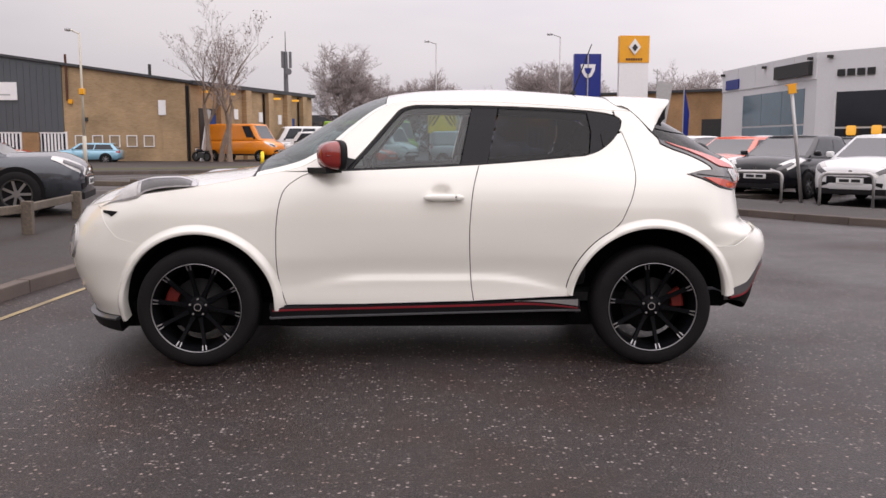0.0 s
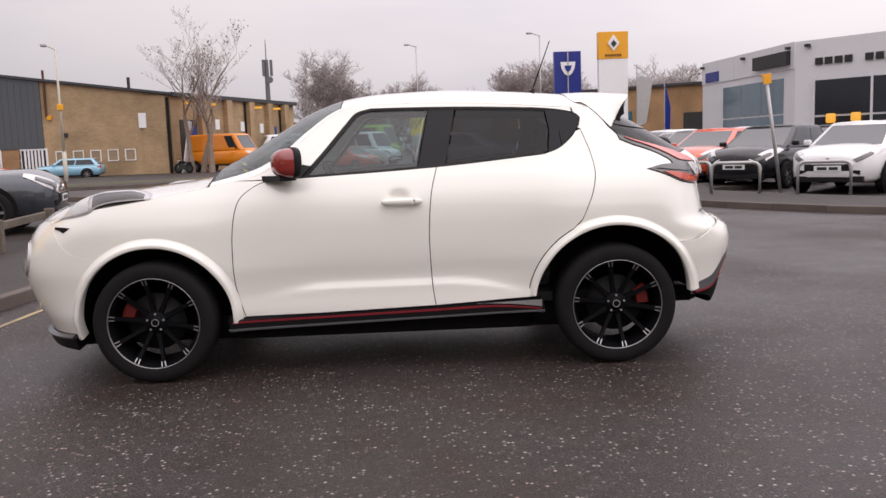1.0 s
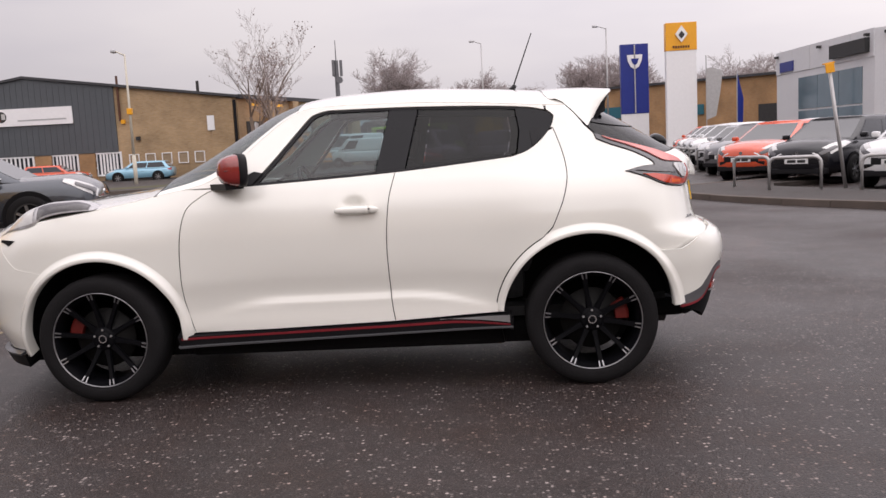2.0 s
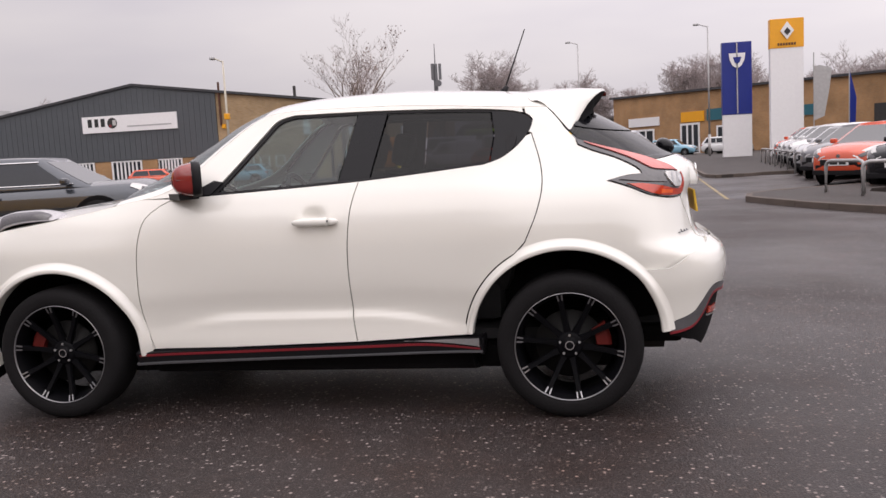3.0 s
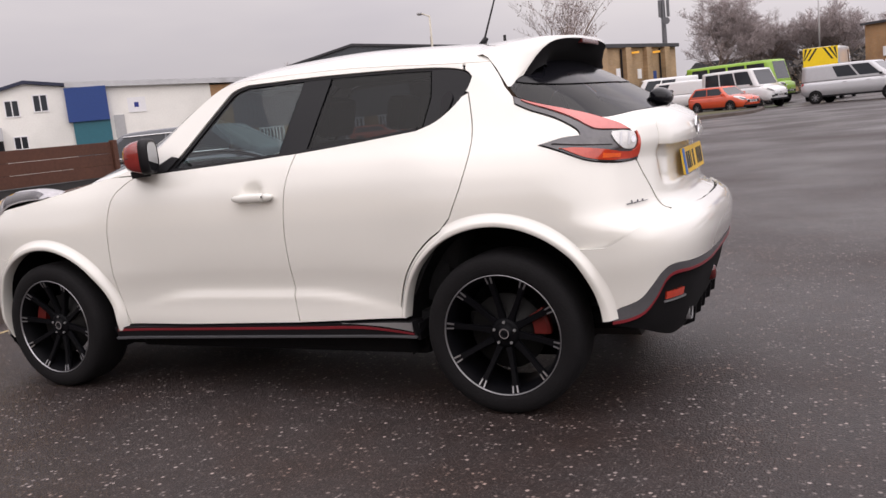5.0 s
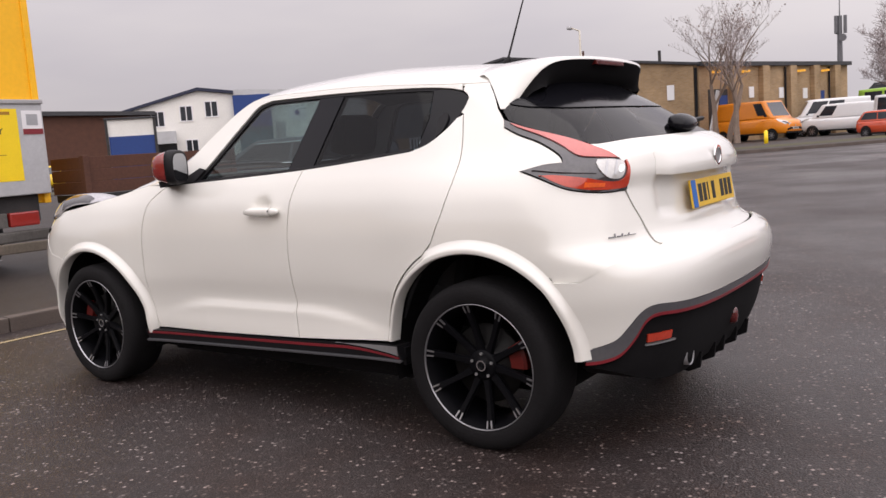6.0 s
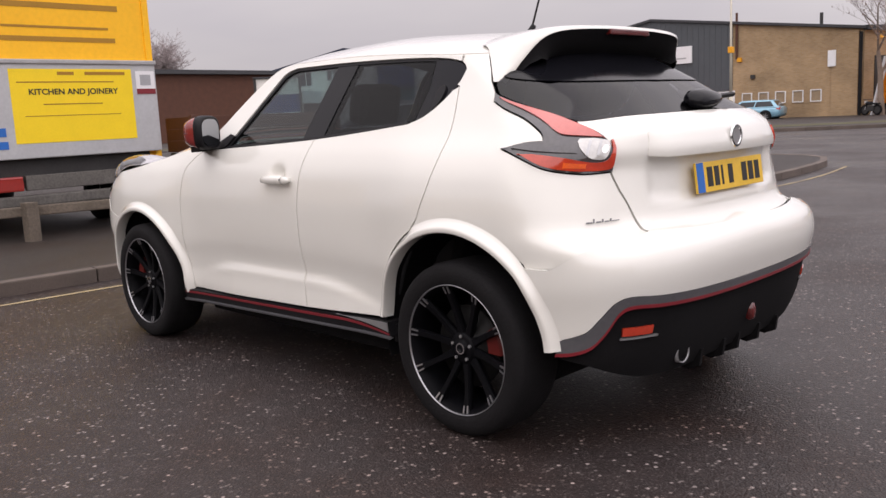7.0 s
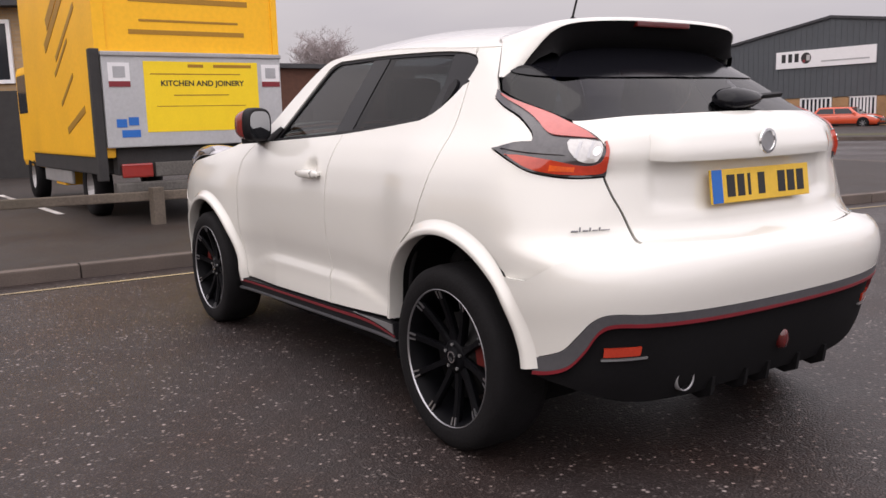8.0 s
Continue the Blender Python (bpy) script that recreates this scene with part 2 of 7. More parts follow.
M_LENS_DEEP = material("unlit_brake_lens", (0.10, 0.010, 0.010), 0.15, vary=0.1, scale=30, fine=140, coat=0.6)
M_LENS_ORANGE = material("orange_red_lens", (0.50, 0.042, 0.016), 0.1, vary=0.12, scale=30, fine=140, coat=1.0)
M_LENS_ROSE = material("pale_red_lamp_lens", (0.52, 0.115, 0.10), 0.12, vary=0.08, scale=30, fine=140, coat=1.0)
M_LENS_AMBER = material("orange_indicator_lens", (0.80, 0.12, 0.02), 0.1, vary=0.15, scale=30, fine=140, coat=1.0)
M_LENS_CLEAR = material("clear_lamp_lens", (0.56, 0.55, 0.54), 0.12, vary=0.14, scale=25, fine=90, metal=0.25, coat=1.0)
M_LAMP_GREY = material("grey_lamp_housing", (0.42, 0.41, 0.42), 0.15, metal=0.3, vary=0.3, scale=20, coat=1.0)
M_LENS_SMOKE = material("smoked_lamp_housing", (0.05, 0.045, 0.05), 0.12, vary=0.3, scale=20, coat=1.0)
M_GLASS_CLEAR = glass("clear_glass", (0.43, 0.54, 0.555), sheen=0.07)
M_GLASS_DARK = glass("privacy_glass", (0.15, 0.15, 0.17), sheen=0.03)
M_GLASS_REAR = glass("rear_screen_glass", (0.10, 0.10, 0.12), sheen=0.05)
M_GLASS_SCREEN = glass("screen_glass", (0.66, 0.73, 0.73), sheen=0.075)
M_SEAT = material("dark_seat_cloth", (0.022, 0.022, 0.024), 0.9, vary=0.2, scale=20, fine=200)
M_TRIM_GREY = material("grey_headlining", (0.30, 0.29, 0.28), 0.9, vary=0.1)
M_PLATE_YELLOW = material("yellow_plate", (0.76, 0.48, 0.045), 0.4, vary=0.08)
M_PLATE_WHITE = material("white_plate", (0.7, 0.7, 0.7), 0.4, vary=0.08)
M_PLATE_BLUE = material("blue_plate_band", (0.02, 0.14, 0.50), 0.4, vary=0.08)
M_INK = material("black_ink", (0.015, 0.015, 0.016), 0.5, vary=0.1)
M_BRICK_BUFF = brickwork("buff_brick", (0.42, 0.28, 0.15), (0.34, 0.22, 0.11), (0.34, 0.26, 0.18))
M_BRICK_ORANGE = brickwork("orange_brick", (0.42, 0.23, 0.10), (0.36, 0.19, 0.08), (0.34, 0.24, 0.15))
M_CLAD_GREY = material("grey_steel_cladding", (0.075, 0.082, 0.092), 0.5, vary=0.08, scale=0.4, fine=4)
M_ROOF_DARK = material("dark_roof_felt", (0.05, 0.05, 0.055), 0.8, vary=0.2, scale=1)
M_WHITE_WALL = material("white_rendered_wall", (0.84, 0.82, 0.77), 0.8, vary=0.06, scale=0.5, fine=8, dirt=(0.5, 0.49, 0.46), dirt_amount=0.4)
M_WHITE_PANEL = material("white_showroom_panel", (0.66, 0.66, 0.68), 0.45, vary=0.04, scale=0.5, fine=6)
M_WHITE_SIGN = material("white_sign_sheet", (0.80, 0.79, 0.80), 0.4, vary=0.04)
M_BLUE_SIGN = material("deep_blue_sign", (0.006, 0.02, 0.21), 0.35, vary=0.06)
M_YELLOW_SIGN = material("yellow_sign", (0.80, 0.36, 0.01), 0.35, vary=0.05)
M_TRUCK_YELLOW = material("truck_curtain_yellow", (0.96, 0.50, 0.008), 0.5, vary=0.08, scale=1.5, fine=20, dirt=(0.62, 0.30, 0.02), dirt_amount=0.4)
M_STICKER_YELLOW = material("bright_yellow_sticker", (0.94, 0.66, 0.01), 0.4, vary=0.05)
M_ALU_PANEL = material("brushed_aluminium_panel", (0.50, 0.50, 0.51), 0.45, metal=0.3, vary=0.1, scale=2, fine=30, dirt=(0.3, 0.29, 0.28), dirt_amount=0.5)
M_STEEL_GALV = material("galvanised_steel", (0.42, 0.41, 0.41), 0.5, metal=0.6, vary=0.15)
M_DIRTY_STEEL = material("road_grimed_steel", (0.13, 0.12, 0.11), 0.7, metal=0.3, vary=0.35, scale=5, fine=40, dirt=(0.05, 0.045, 0.04), dirt_amount=0.7)
M_STEEL_DARK = material("dark_chassis_steel", (0.03, 0.028, 0.028), 0.7, vary=0.3)
M_RUST_BOARD = material("brown_timber_board", (0.085, 0.032, 0.018), 0.75, vary=0.25, scale=3, fine=30, bump=0.3)
M_WINDOW_DARK = material("dark_window_glass", (0.02, 0.023, 0.03), 0.1, vary=0.2, scale=1, spec=0.4)
M_WINDOW_SHOW = material("showroom_glass", (0.09, 0.15, 0.19), 0.06, vary=0.25, scale=0.6, coat=0.5)
M_WINDSCREEN = material("sloping_windscreen_glass", (0.03, 0.034, 0.038), 0.08, vary=0.25, scale=1.5, spec=0.7, coat=0.4)
M_BLUE_BOARD = material("blue_board", (0.012, 0.045, 0.20), 0.5, vary=0.1)
M_NAVY = material("dark_navy_roof_edge", (0.012, 0.017, 0.045), 0.5, vary=0.1)
M_TEAL = material("teal_door", (0.02, 0.12, 0.16), 0.5, vary=0.1)
M_BARK = material("grey_brown_bark", (0.22, 0.165, 0.13), 0.9, vary=0.3, scale=2, fine=20)
M_TWIG = material("pale_winter_twigs", (0.33, 0.28, 0.275), 0.9, vary=0.25, scale=0.6, fine=5)
M_LEAF = material("withered_leaves", (0.24, 0.17, 0.14), 0.8, vary=0.4, scale=3, fine=20)
M_CONIFER = material("dark_shrub", (0.11, 0.095, 0.085), 0.9, vary=0.4, scale=1, fine=9)
M_GRASS = material("winter_grass", (0.075, 0.07, 0.03), 0.95, vary=0.35, scale=2, fine=25)
M_MAST = material("mast_grey", (0.16, 0.16, 0.17), 0.6, metal=0.4, vary=0.1)
M_PALE_POST = material("cream_painted_post", (0.52, 0.48, 0.40), 0.6, vary=0.1)
M_BLIND = material("buff_window_blind", (0.30, 0.22, 0.14), 0.7, vary=0.15)
M_LAMP_ON = bpy.data.materials.new("warm_lit_lamp")
M_LAMP_ON.use_nodes = True
M_LAMP_ON.node_tree.nodes["Principled BSDF"].inputs["Base Color"].default_value = (0.10, 0.05, 0.01, 1)
M_LAMP_ON.node_tree.nodes["Principled BSDF"].inputs["Emission Color"].default_value = (1.0, 0.47, 0.06, 1)
M_LAMP_ON.node_tree.nodes["Principled BSDF"].inputs["Emission Strength"].default_value = 0.85



# ---- building helpers ----
def part(name, bm, mat, parent=None, label="", smooth=False):
    """Links a bmesh as one mesh object under a thing or part."""
    me = bpy.data.meshes.new(name)
    bm.normal_update()
    bm.to_mesh(me)
    bm.free()
    me.materials.append(mat)
    if smooth:
        me.polygons.foreach_set("use_smooth", [True] * len(me.polygons))
    ob = new(name, me)
    ob.parent = parent
    if label:
        tagged(ob, label)
    return ob


def thing(name, label, category, m=None, group="", kind=""):
    """An Empty at a thing's base, to parent its parts."""
    ob = tagged(new(name), label, category, group, kind)
    ob.empty_display_size = 0.2
    if m is not None:
        ob.matrix_world = m
    return ob


def box(bm, x0, x1, y0, y1, z0, z1, bevel=0.0, m=None):
    """A box between two corners, with softened edges."""
    vs = [bm.verts.new((x, y, z)) for x in (x0, x1) for y in (y0, y1) for z in (z0, z1)]
    fs = [bm.faces.new([vs[i] for i in q]) for q in ((0, 1, 3, 2), (4, 6, 7, 5), (0, 4, 5, 1), (2, 3, 7, 6), (0, 2, 6, 4), (1, 5, 7, 3))]
    if bevel:
        es = list({e for f in fs for e in f.edges})
        got = bmesh.ops.bevel(bm, geom=es, offset=bevel, segments=2, affect="EDGES", profile=0.6)
        vs = list({v for f in got["faces"] for v in f.verts} | {v for v in vs if v.is_valid})
    if m is not None:
        bmesh.ops.transform(bm, matrix=m, verts=[v for v in vs if v.is_valid])
    return bm


def rod(bm, a, b, r0, r1=None, seg=10, caps=True):
    """A round bar from a to b."""
    a, b = Vector(a), Vector(b)
    r1 = r0 if r1 is None else r1
    q = (b - a).to_track_quat("Z", "Y")
    rings = []
    for p, r in ((a, r0), (b, r1)):
        rings.append([bm.verts.new(p + q @ Vector((r * math.cos(2 * math.pi * i / seg), r * math.sin(2 * math.pi * i / seg), 0))) for i in range(seg)])
    for i in range(seg):
        bm.faces.new((rings[0][i], rings[0][(i + 1) % seg], rings[1][(i + 1) % seg], rings[1][i]))
    if caps:
        bm.faces.new(rings[0][::-1]), bm.faces.new(rings[1])
    return bm


def pipe(bm, pts, r, seg=8):
    """A bent round bar through points."""
    pts = [Vector(p) for p in pts]
    rings = []
    for i, p in enumerate(pts):
        t = (pts[min(i + 1, len(pts) - 1)] - pts[max(i - 1, 0)]).normalized()
        q = t.to_track_quat("Z", "Y")
        rings.append([bm.verts.new(p + q @ Vector((r * math.cos(2 * math.pi * k / seg), r * math.sin(2 * math.pi * k / seg), 0))) for k in range(seg)])
    for a, b in zip(rings, rings[1:]):
        for k in range(seg):
            bm.faces.new((a[k], a[(k + 1) % seg], b[(k + 1) % seg], b[k]))
    bm.faces.new(rings[0][::-1]), bm.faces.new(rings[-1])
    return bm


def prism(bm, outline, z0, z1):
    """A flat slab with that outline in plan."""
    lo, hi = [bm.verts.new((x, y, z0)) for x, y in outline], [bm.verts.new((x, y, z1)) for x, y in outline]
    bm.faces.new(lo[::-1]), bm.faces.new(hi)
    for i in range(len(lo)):
        j = (i + 1) % len(lo)
        bm.faces.new((lo[i], lo[j], hi[j], hi[i]))
    bmesh.ops.recalc_face_normals(bm, faces=bm.faces[:])
    return bm


def upright(bm, outline, y0, y1):
    """A slab whose outline stands in x and z, from y0 to y1."""
    lo, hi = [bm.verts.new((x, y0, z)) for x, z in outline], [bm.verts.new((x, y1, z)) for x, z in outline]
    bm.faces.new(lo), bm.faces.new(hi[::-1])
    for i in range(len(lo)):
        j = (i + 1) % len(lo)
        bm.faces.new((lo[j], lo[i], hi[i], hi[j]))
    bmesh.ops.recalc_face_normals(bm, faces=bm.faces[:])
    return bm


def lathe(bm, profile, seg=48, axis_m=None):
    """A body of revolution about y from (radius, y) pairs."""
    rings = []
    for r, y in profile:
        rings.append([bm.verts.new((r * math.cos(2 * math.pi * i / seg), y, r * math.sin(2 * math.pi * i / seg))) for i in range(seg)])
    for a, b in zip(rings, rings[1:]):
        for i in range(seg):
            j = (i + 1) % seg
            bm.faces.new((a[i], a[j], b[j], b[i]))
    bmesh.ops.recalc_face_normals(bm, faces=bm.faces[:])
    if axis_m is not None:
        bmesh.ops.transform(bm, matrix=axis_m, verts=bm.verts[:])
    return bm


def B(): return bmesh.new()


def wall_frame(a, b):
    """A frame along a wall seen from outside: local x runs from plan point a to b, local -y faces out, z up; and the wall's length."""
    d = Vector((b[0] - a[0], b[1] - a[1], 0))
    return Matrix.Translation((a[0], a[1], 0)) @ Matrix.Rotation(math.atan2(d.y, d.x), 4, "Z"), d.length

# ---- the hatchback's skin: width and end profiles as smooth curves (metres, nose towards -x, axles at +-1.265) ----
def smooth_curve(*pairs):
    """A smooth monotone curve through (a, b) pairs."""
    xs, ys = [float(p[0]) for p in pairs], [float(p[1]) for p in pairs]
    n = len(xs)
    h = [xs[i + 1] - xs[i] for i in range(n - 1)]
    s = [(ys[i + 1] - ys[i]) / h[i] for i in range(n - 1)]
    m = [0.0] * n
    m[0], m[-1] = s[0], s[-1]
    for i in range(1, n - 1):
        if s[i - 1] * s[i] > 0:
            w1, w2 = 2 * h[i] + h[i - 1], h[i] + 2 * h[i - 1]
            m[i] = (w1 + w2) / (w1 / s[i - 1] + w2 / s[i])

    def value(q):
        if q <= xs[0]:
            return ys[0]
        if q >= xs[-1]:
            return ys[-1]
        i = 0
        while xs[i + 1] < q:
            i += 1
        t = (q - xs[i]) / h[i]
        t2, t3 = t * t, t * t * t
        return (2 * t3 - 3 * t2 + 1) * ys[i] + (t3 - 2 * t2 + t) * h[i] * m[i] + (3 * t2 - 2 * t3) * ys[i + 1] + (t3 - t2) * h[i] * m[i + 1]
    return value


flank = smooth_curve((0.12, 0.73), (0.30, 0.785), (0.36, 0.795), (0.44, 0.79), (0.50, 0.795), (0.62, 0.812), (0.80, 0.815),
                     (0.95, 0.80), (1.05, 0.765), (1.115, 0.728), (1.25, 0.655), (1.40, 0.570), (1.50, 0.510), (1.54, 0.46), (1.6, 0.3))
haunch_front = smooth_curve((0.2, 0.4), (0.5, 1.0), (0.8, 1.0), (0.95, 0.65), (1.08, 0.15), (1.2, 0.0))
haunch_rear = smooth_curve((0.2, 0.4), (0.5, 1.0), (0.85, 1.0), (1.02, 0.75), (1.15, 0.25), (1.3, 0.0))
tail_x = smooth_curve((0.15, 1.84), (0.30, 1.925), (0.42, 1.97), (0.55, 2.0), (0.66, 2.02), (0.725, 2.005), (0.765, 1.955), (0.79, 1.915), (0.83, 1.90), (0.98, 1.895),
                      (1.04, 1.915), (1.10, 1.91), (1.15, 1.86), (1.18, 1.80), (1.30, 1.60), (1.48, 1.27), (1.56, 1.12))
tail_len = smooth_curve((0.2, 0.42), (0.7, 0.44), (0.80, 0.46), (1.05, 0.46), (1.15, 0.46), (1.25, 0.40), (1.5, 0.30))
nose_x = smooth_curve((0.15, -1.97), (0.3, -2.03), (0.5, -2.125), (0.62, -2.145), (0.75, -2.11), (0.85, -2.05), (0.93, -1.97), (1.0, -1.84), (1.1, -1.5))
NOSE_LEN, NOSE_N, K = 0.55, 2.5, 0.62
tail_n = smooth_curve((0.3, 4.2), (0.55, 3.7), (0.70, 3.5), (0.78, 3.0), (0.9, 2.6), (1.0, 2.45), (1.5, 2.45))


def side_y(x, z):
    """Half width at length x and height z, before the ends round off."""
    return (flank(z) + 0.042 * math.exp(-((x + 1.265) / 0.42) ** 4) * haunch_front(z)
            + 0.046 * math.exp(-((x - 1.30) / 0.45) ** 4) * haunch_rear(z))


def skin(u, z):
    """The skin at u along the flank (u = x on it; past its ends u turns round the corner to the middle) and height z: x, y (left side, y < 0)."""
    a, b = nose_x(z) + NOSE_LEN, tail_x(z) - tail_len(z)
    if u < a:
        th = min((a - u) / K, math.pi / 2)
        return a - NOSE_LEN * math.sin(th) ** (2 / NOSE_N), -side_y(a - NOSE_LEN * 0.6 * math.sin(th), z) * max(math.cos(th), 0) ** (2 / NOSE_N)
    if u > b:
        th = min((u - b) / K, math.pi / 2)
        return b + tail_len(z) * math.sin(th) ** (2 / tail_n(z)), -side_y(b + tail_len(z) * 0.6 * math.sin(th), z) * max(math.cos(th), 0) ** (2 / tail_n(z))
    return u, -side_y(u, z)


def u_of_x(x, z):
    """The u at which the skin has this x at height z."""
    a, b = nose_x(z) + NOSE_LEN, tail_x(z) - tail_len(z)
    if x < a:
        return a - K * math.asin(min(1, ((a - x) / NOSE_LEN)) ** (NOSE_N / 2))
    if x > b:
        return b + K * math.asin(min(1, ((x - b) / tail_len(z))) ** (tail_n(z) / 2))
    return x


def u_of_y(y, z):
    """The u at which the tail has this half width y (0 at the middle) at height z."""
    lo, hi = tail_x(z) - tail_len(z), tail_x(z) - tail_len(z) + K * math.pi / 2
    for _ in range(40):
        mid = (lo + hi) / 2
        if -skin(mid, z)[1] > y:
            lo = mid
        else:
            hi = mid
    return lo



# ---- ground, pavements, kerbs and road lines ----
bm = B()
bmesh.ops.create_grid(bm, x_segments=24, y_segments=24, size=700)
tagged(part("ground", bm, M_ROAD), "damp dark asphalt road with pale stone chips", "road", kind="structure")


def rounded(points, n=6):
    """A smooth line through plan points."""
    out = []
    for i in range(len(points) - 1):
        p0, p1, p2, p3 = (Vector(points[max(i - 1, 0)]), Vector(points[i]), Vector(points[i + 1]), Vector(points[min(i + 2, len(points) - 1)]))
        for k in range(n):
            t = k / n
            out.append(0.5 * ((2 * p1) + (p2 - p0) * t + (2 * p0 - 5 * p1 + 4 * p2 - p3) * t**2 + (3 * p1 - p0 - 3 * p2 + p3) * t**3))
    out.append(Vector(points[-1]))
    return out


def resample(line, step):
    """Points every step along a line."""
    out, rest = [line[0]], step
    for a, b in zip(line, line[1:]):
        d = (b - a).length
        while d >= rest:
            a = a + (b - a).normalized() * rest
            out.append(a)
            d, rest = (b - a).length, step
        rest -= d
    return out


def strip(bm, line, width, z):
    """A flat painted line on the ground."""
    prev = None
    for i, p in enumerate(line):
        t = (line[min(i + 1, len(line) - 1)] - line[max(i - 1, 0)]).normalized()
        nrm = Vector((-t.y, t.x))
        pair = [bm.verts.new((*(p + nrm * s * width / 2), z)) for s in (-1, 1)]
        if prev:
            bm.faces.new((prev[0], pair[0], pair[1], prev[1]))
        prev = pair
    return bm


def pavement(name, label, front, back, mat=None, height=0.11, inset=0.125):
    """A raised pavement behind a kerb line; back closes its outline."""
    line = rounded(front)
    outline = []
    for i, p in enumerate(line):
        t = (line[min(i + 1, len(line) - 1)] - line[max(i - 1, 0)]).normalized()
        outline.append(p + Vector((-t.y, t.x)) * inset)
    slab = tagged(part(name, prism(B(), [tuple(p) for p in outline] + back, -0.2, height - 0.006), mat or M_PATH), label, "pavement", kind="structure")
    return slab, line


def kerb_row(parent, line, height=0.11, step=0.915, limit=60):
    """Kerbstones end to end along a line, each its own piece; the line runs with the pavement on its left."""
    pts = resample(line, step)
    meshes = []
    for k in range(4):
        b = box(B(), 0.004, step - 0.004, 0.0, 0.125, -0.15, height + 0.002 * (k - 1.5), 0.012)
        me = bpy.data.meshes.new("kerbstone")
        b.to_mesh(me)
        b.free()
        me.materials.append(M_KERB)
        meshes.append(me)
    for k, (a, b2) in enumerate(zip(pts, pts[1:])):
        if k >= limit:
            break
        ob = new("kerbstone", meshes[k % 4])
        ob.parent = parent
        ob.matrix_world = Matrix.Translation((a.x, a.y, 0)) @ Matrix.Rotation(math.atan2(b2.y - a.y, b2.x - a.x), 4, "Z")


LEFT_KERB = [(-3.75, -14), (-3.60, -7), (-3.46, -2), (-3.33, 0.6), (-3.15, 2.6), (-2.6, 5.4), (-2.12, 7.7), (-2.15, 10.2), (-2.55, 12.6), (-3.4, 13.9), (-5.2, 14.3), (-10, 15.2), (-24, 17.5)]
left_walk, left_line = pavement("pavement", "dark tarmac footway behind a concrete kerb", LEFT_KERB, [(-40, 20), (-60, 0), (-50, -30), (-4, -30)])
kerb_row(left_walk, left_line, limit=48)
bm = strip(B(), resample(rounded([(x + 0.36, y) for x, y in LEFT_KERB[:9]]), 0.5), 0.055, 0.004)
tagged(part("yellow_line", bm, M_YELLOW_LINE), "worn yellow no-waiting line along the kerb", "road marking", kind="structure")
for k, (x0, y0, x1, y1) in enumerate([(-8.0, -0.55, -12.5, -0.75), (-7.9, 1.95, -12.4, 1.75), (-8.0, 4.6, -12.4, 4.45), (-8.2, -3.1, -12.6, -3.3)]):
    tagged(part("bay_line", strip(B(), [Vector((x0, y0)), Vector((x1, y1))], 0.09, 0.109), M_WHITE_LINE), "worn white parking bay line on tarmac", "road marking", kind="structure")

RIGHT_KERB = [(8.46, 15.64), (6.21, 14.63), (4.94, 13.84), (4.43, 12.79), (4.58, 11.74), (5.13, 10.11), (5.78, 8.76), (6.86, 7.22), (9.23, 5.57), (12.56, 4.57), (21.14, 3.31)]
right_walk, right_line = pavement("pavement", "dark tarmac forecourt edge behind a low kerb", RIGHT_KERB, [(22.12, 5.49), (13.35, 6.56), (10.31, 7.56), (8.51, 8.82), (7.66, 10.08), (7.11, 11.23), (6.64, 12.38), (6.94, 13.24), (9.06, 14.18)])
kerb_row(right_walk, right_line, limit=40)
FAR_KERB = [(9.89, 22.89), (7.61, 24.32), (5.89, 23.34), (5.3, 24.15), (5.51, 27.95), (6.08, 36.44), (7.42, 53.92), (9.11, 74.9)]
far_walk, far_line = pavement("pavement", "dark tarmac island of the dealer forecourt", [(p[0], p[1]) for p in FAR_KERB[::-1]], [(60, 23), (60, 75)])
kerb_row(far_walk, [p for p in far_line if p.y < 45], limit=40)
bm = strip(B(), resample(rounded([(4.22, 13.27), (4.59, 18.22), (5.14, 25.82), (5.62, 34.53), (7.08, 53.92)]), 1.0), 0.07, 0.004)
tagged(part("yellow_line", bm, M_YELLOW_LINE), "worn yellow line at the forecourt's edge", "road marking", kind="structure")
VERGE = [(-44, 14.5), (-26, 21.5), (-15, 27.2), (-9.5, 30), (-6.5, 32.5), (-2.6, 37.5), (-1.2, 42), (-2.2, 60), (-6, 110)]
verge, verge_line = pavement("pavement", "grassy verge and footway in front of the brick works", [(p[0], p[1]) for p in VERGE], [(-60, 110), (-75, 40)], height=0.14)
kerb_row(verge, [p for p in verge_line if -30 < p.x and p.y < 46], height=0.14, limit=60)
bm = B()
line = [p for p in verge_line if p.y < 44]
strip(bm, [p + Vector((-1.9, 2.6)) for p in line], 2.6, 0.142)
tagged(part("grass_strip", bm, M_GRASS), "short brown winter grass on the verge", "grass", kind="stuff")


# ---- unseen plain brick walls added behind the camera, closing the yard and darkening reflections ----
for nm, (x0, x1, y0, y1) in (("unseen_wall_south", (-40, 40, -26.3, -26)), ("unseen_wall_east", (40, 40.3, -26.3, -2))):
    tagged(part(nm, box(B(), x0, x1, y0, y1, -0.2, 6.5, 0.02), M_BRICK_BUFF), "unseen plain buff brick wall added behind the camera", "wall", kind="structure")


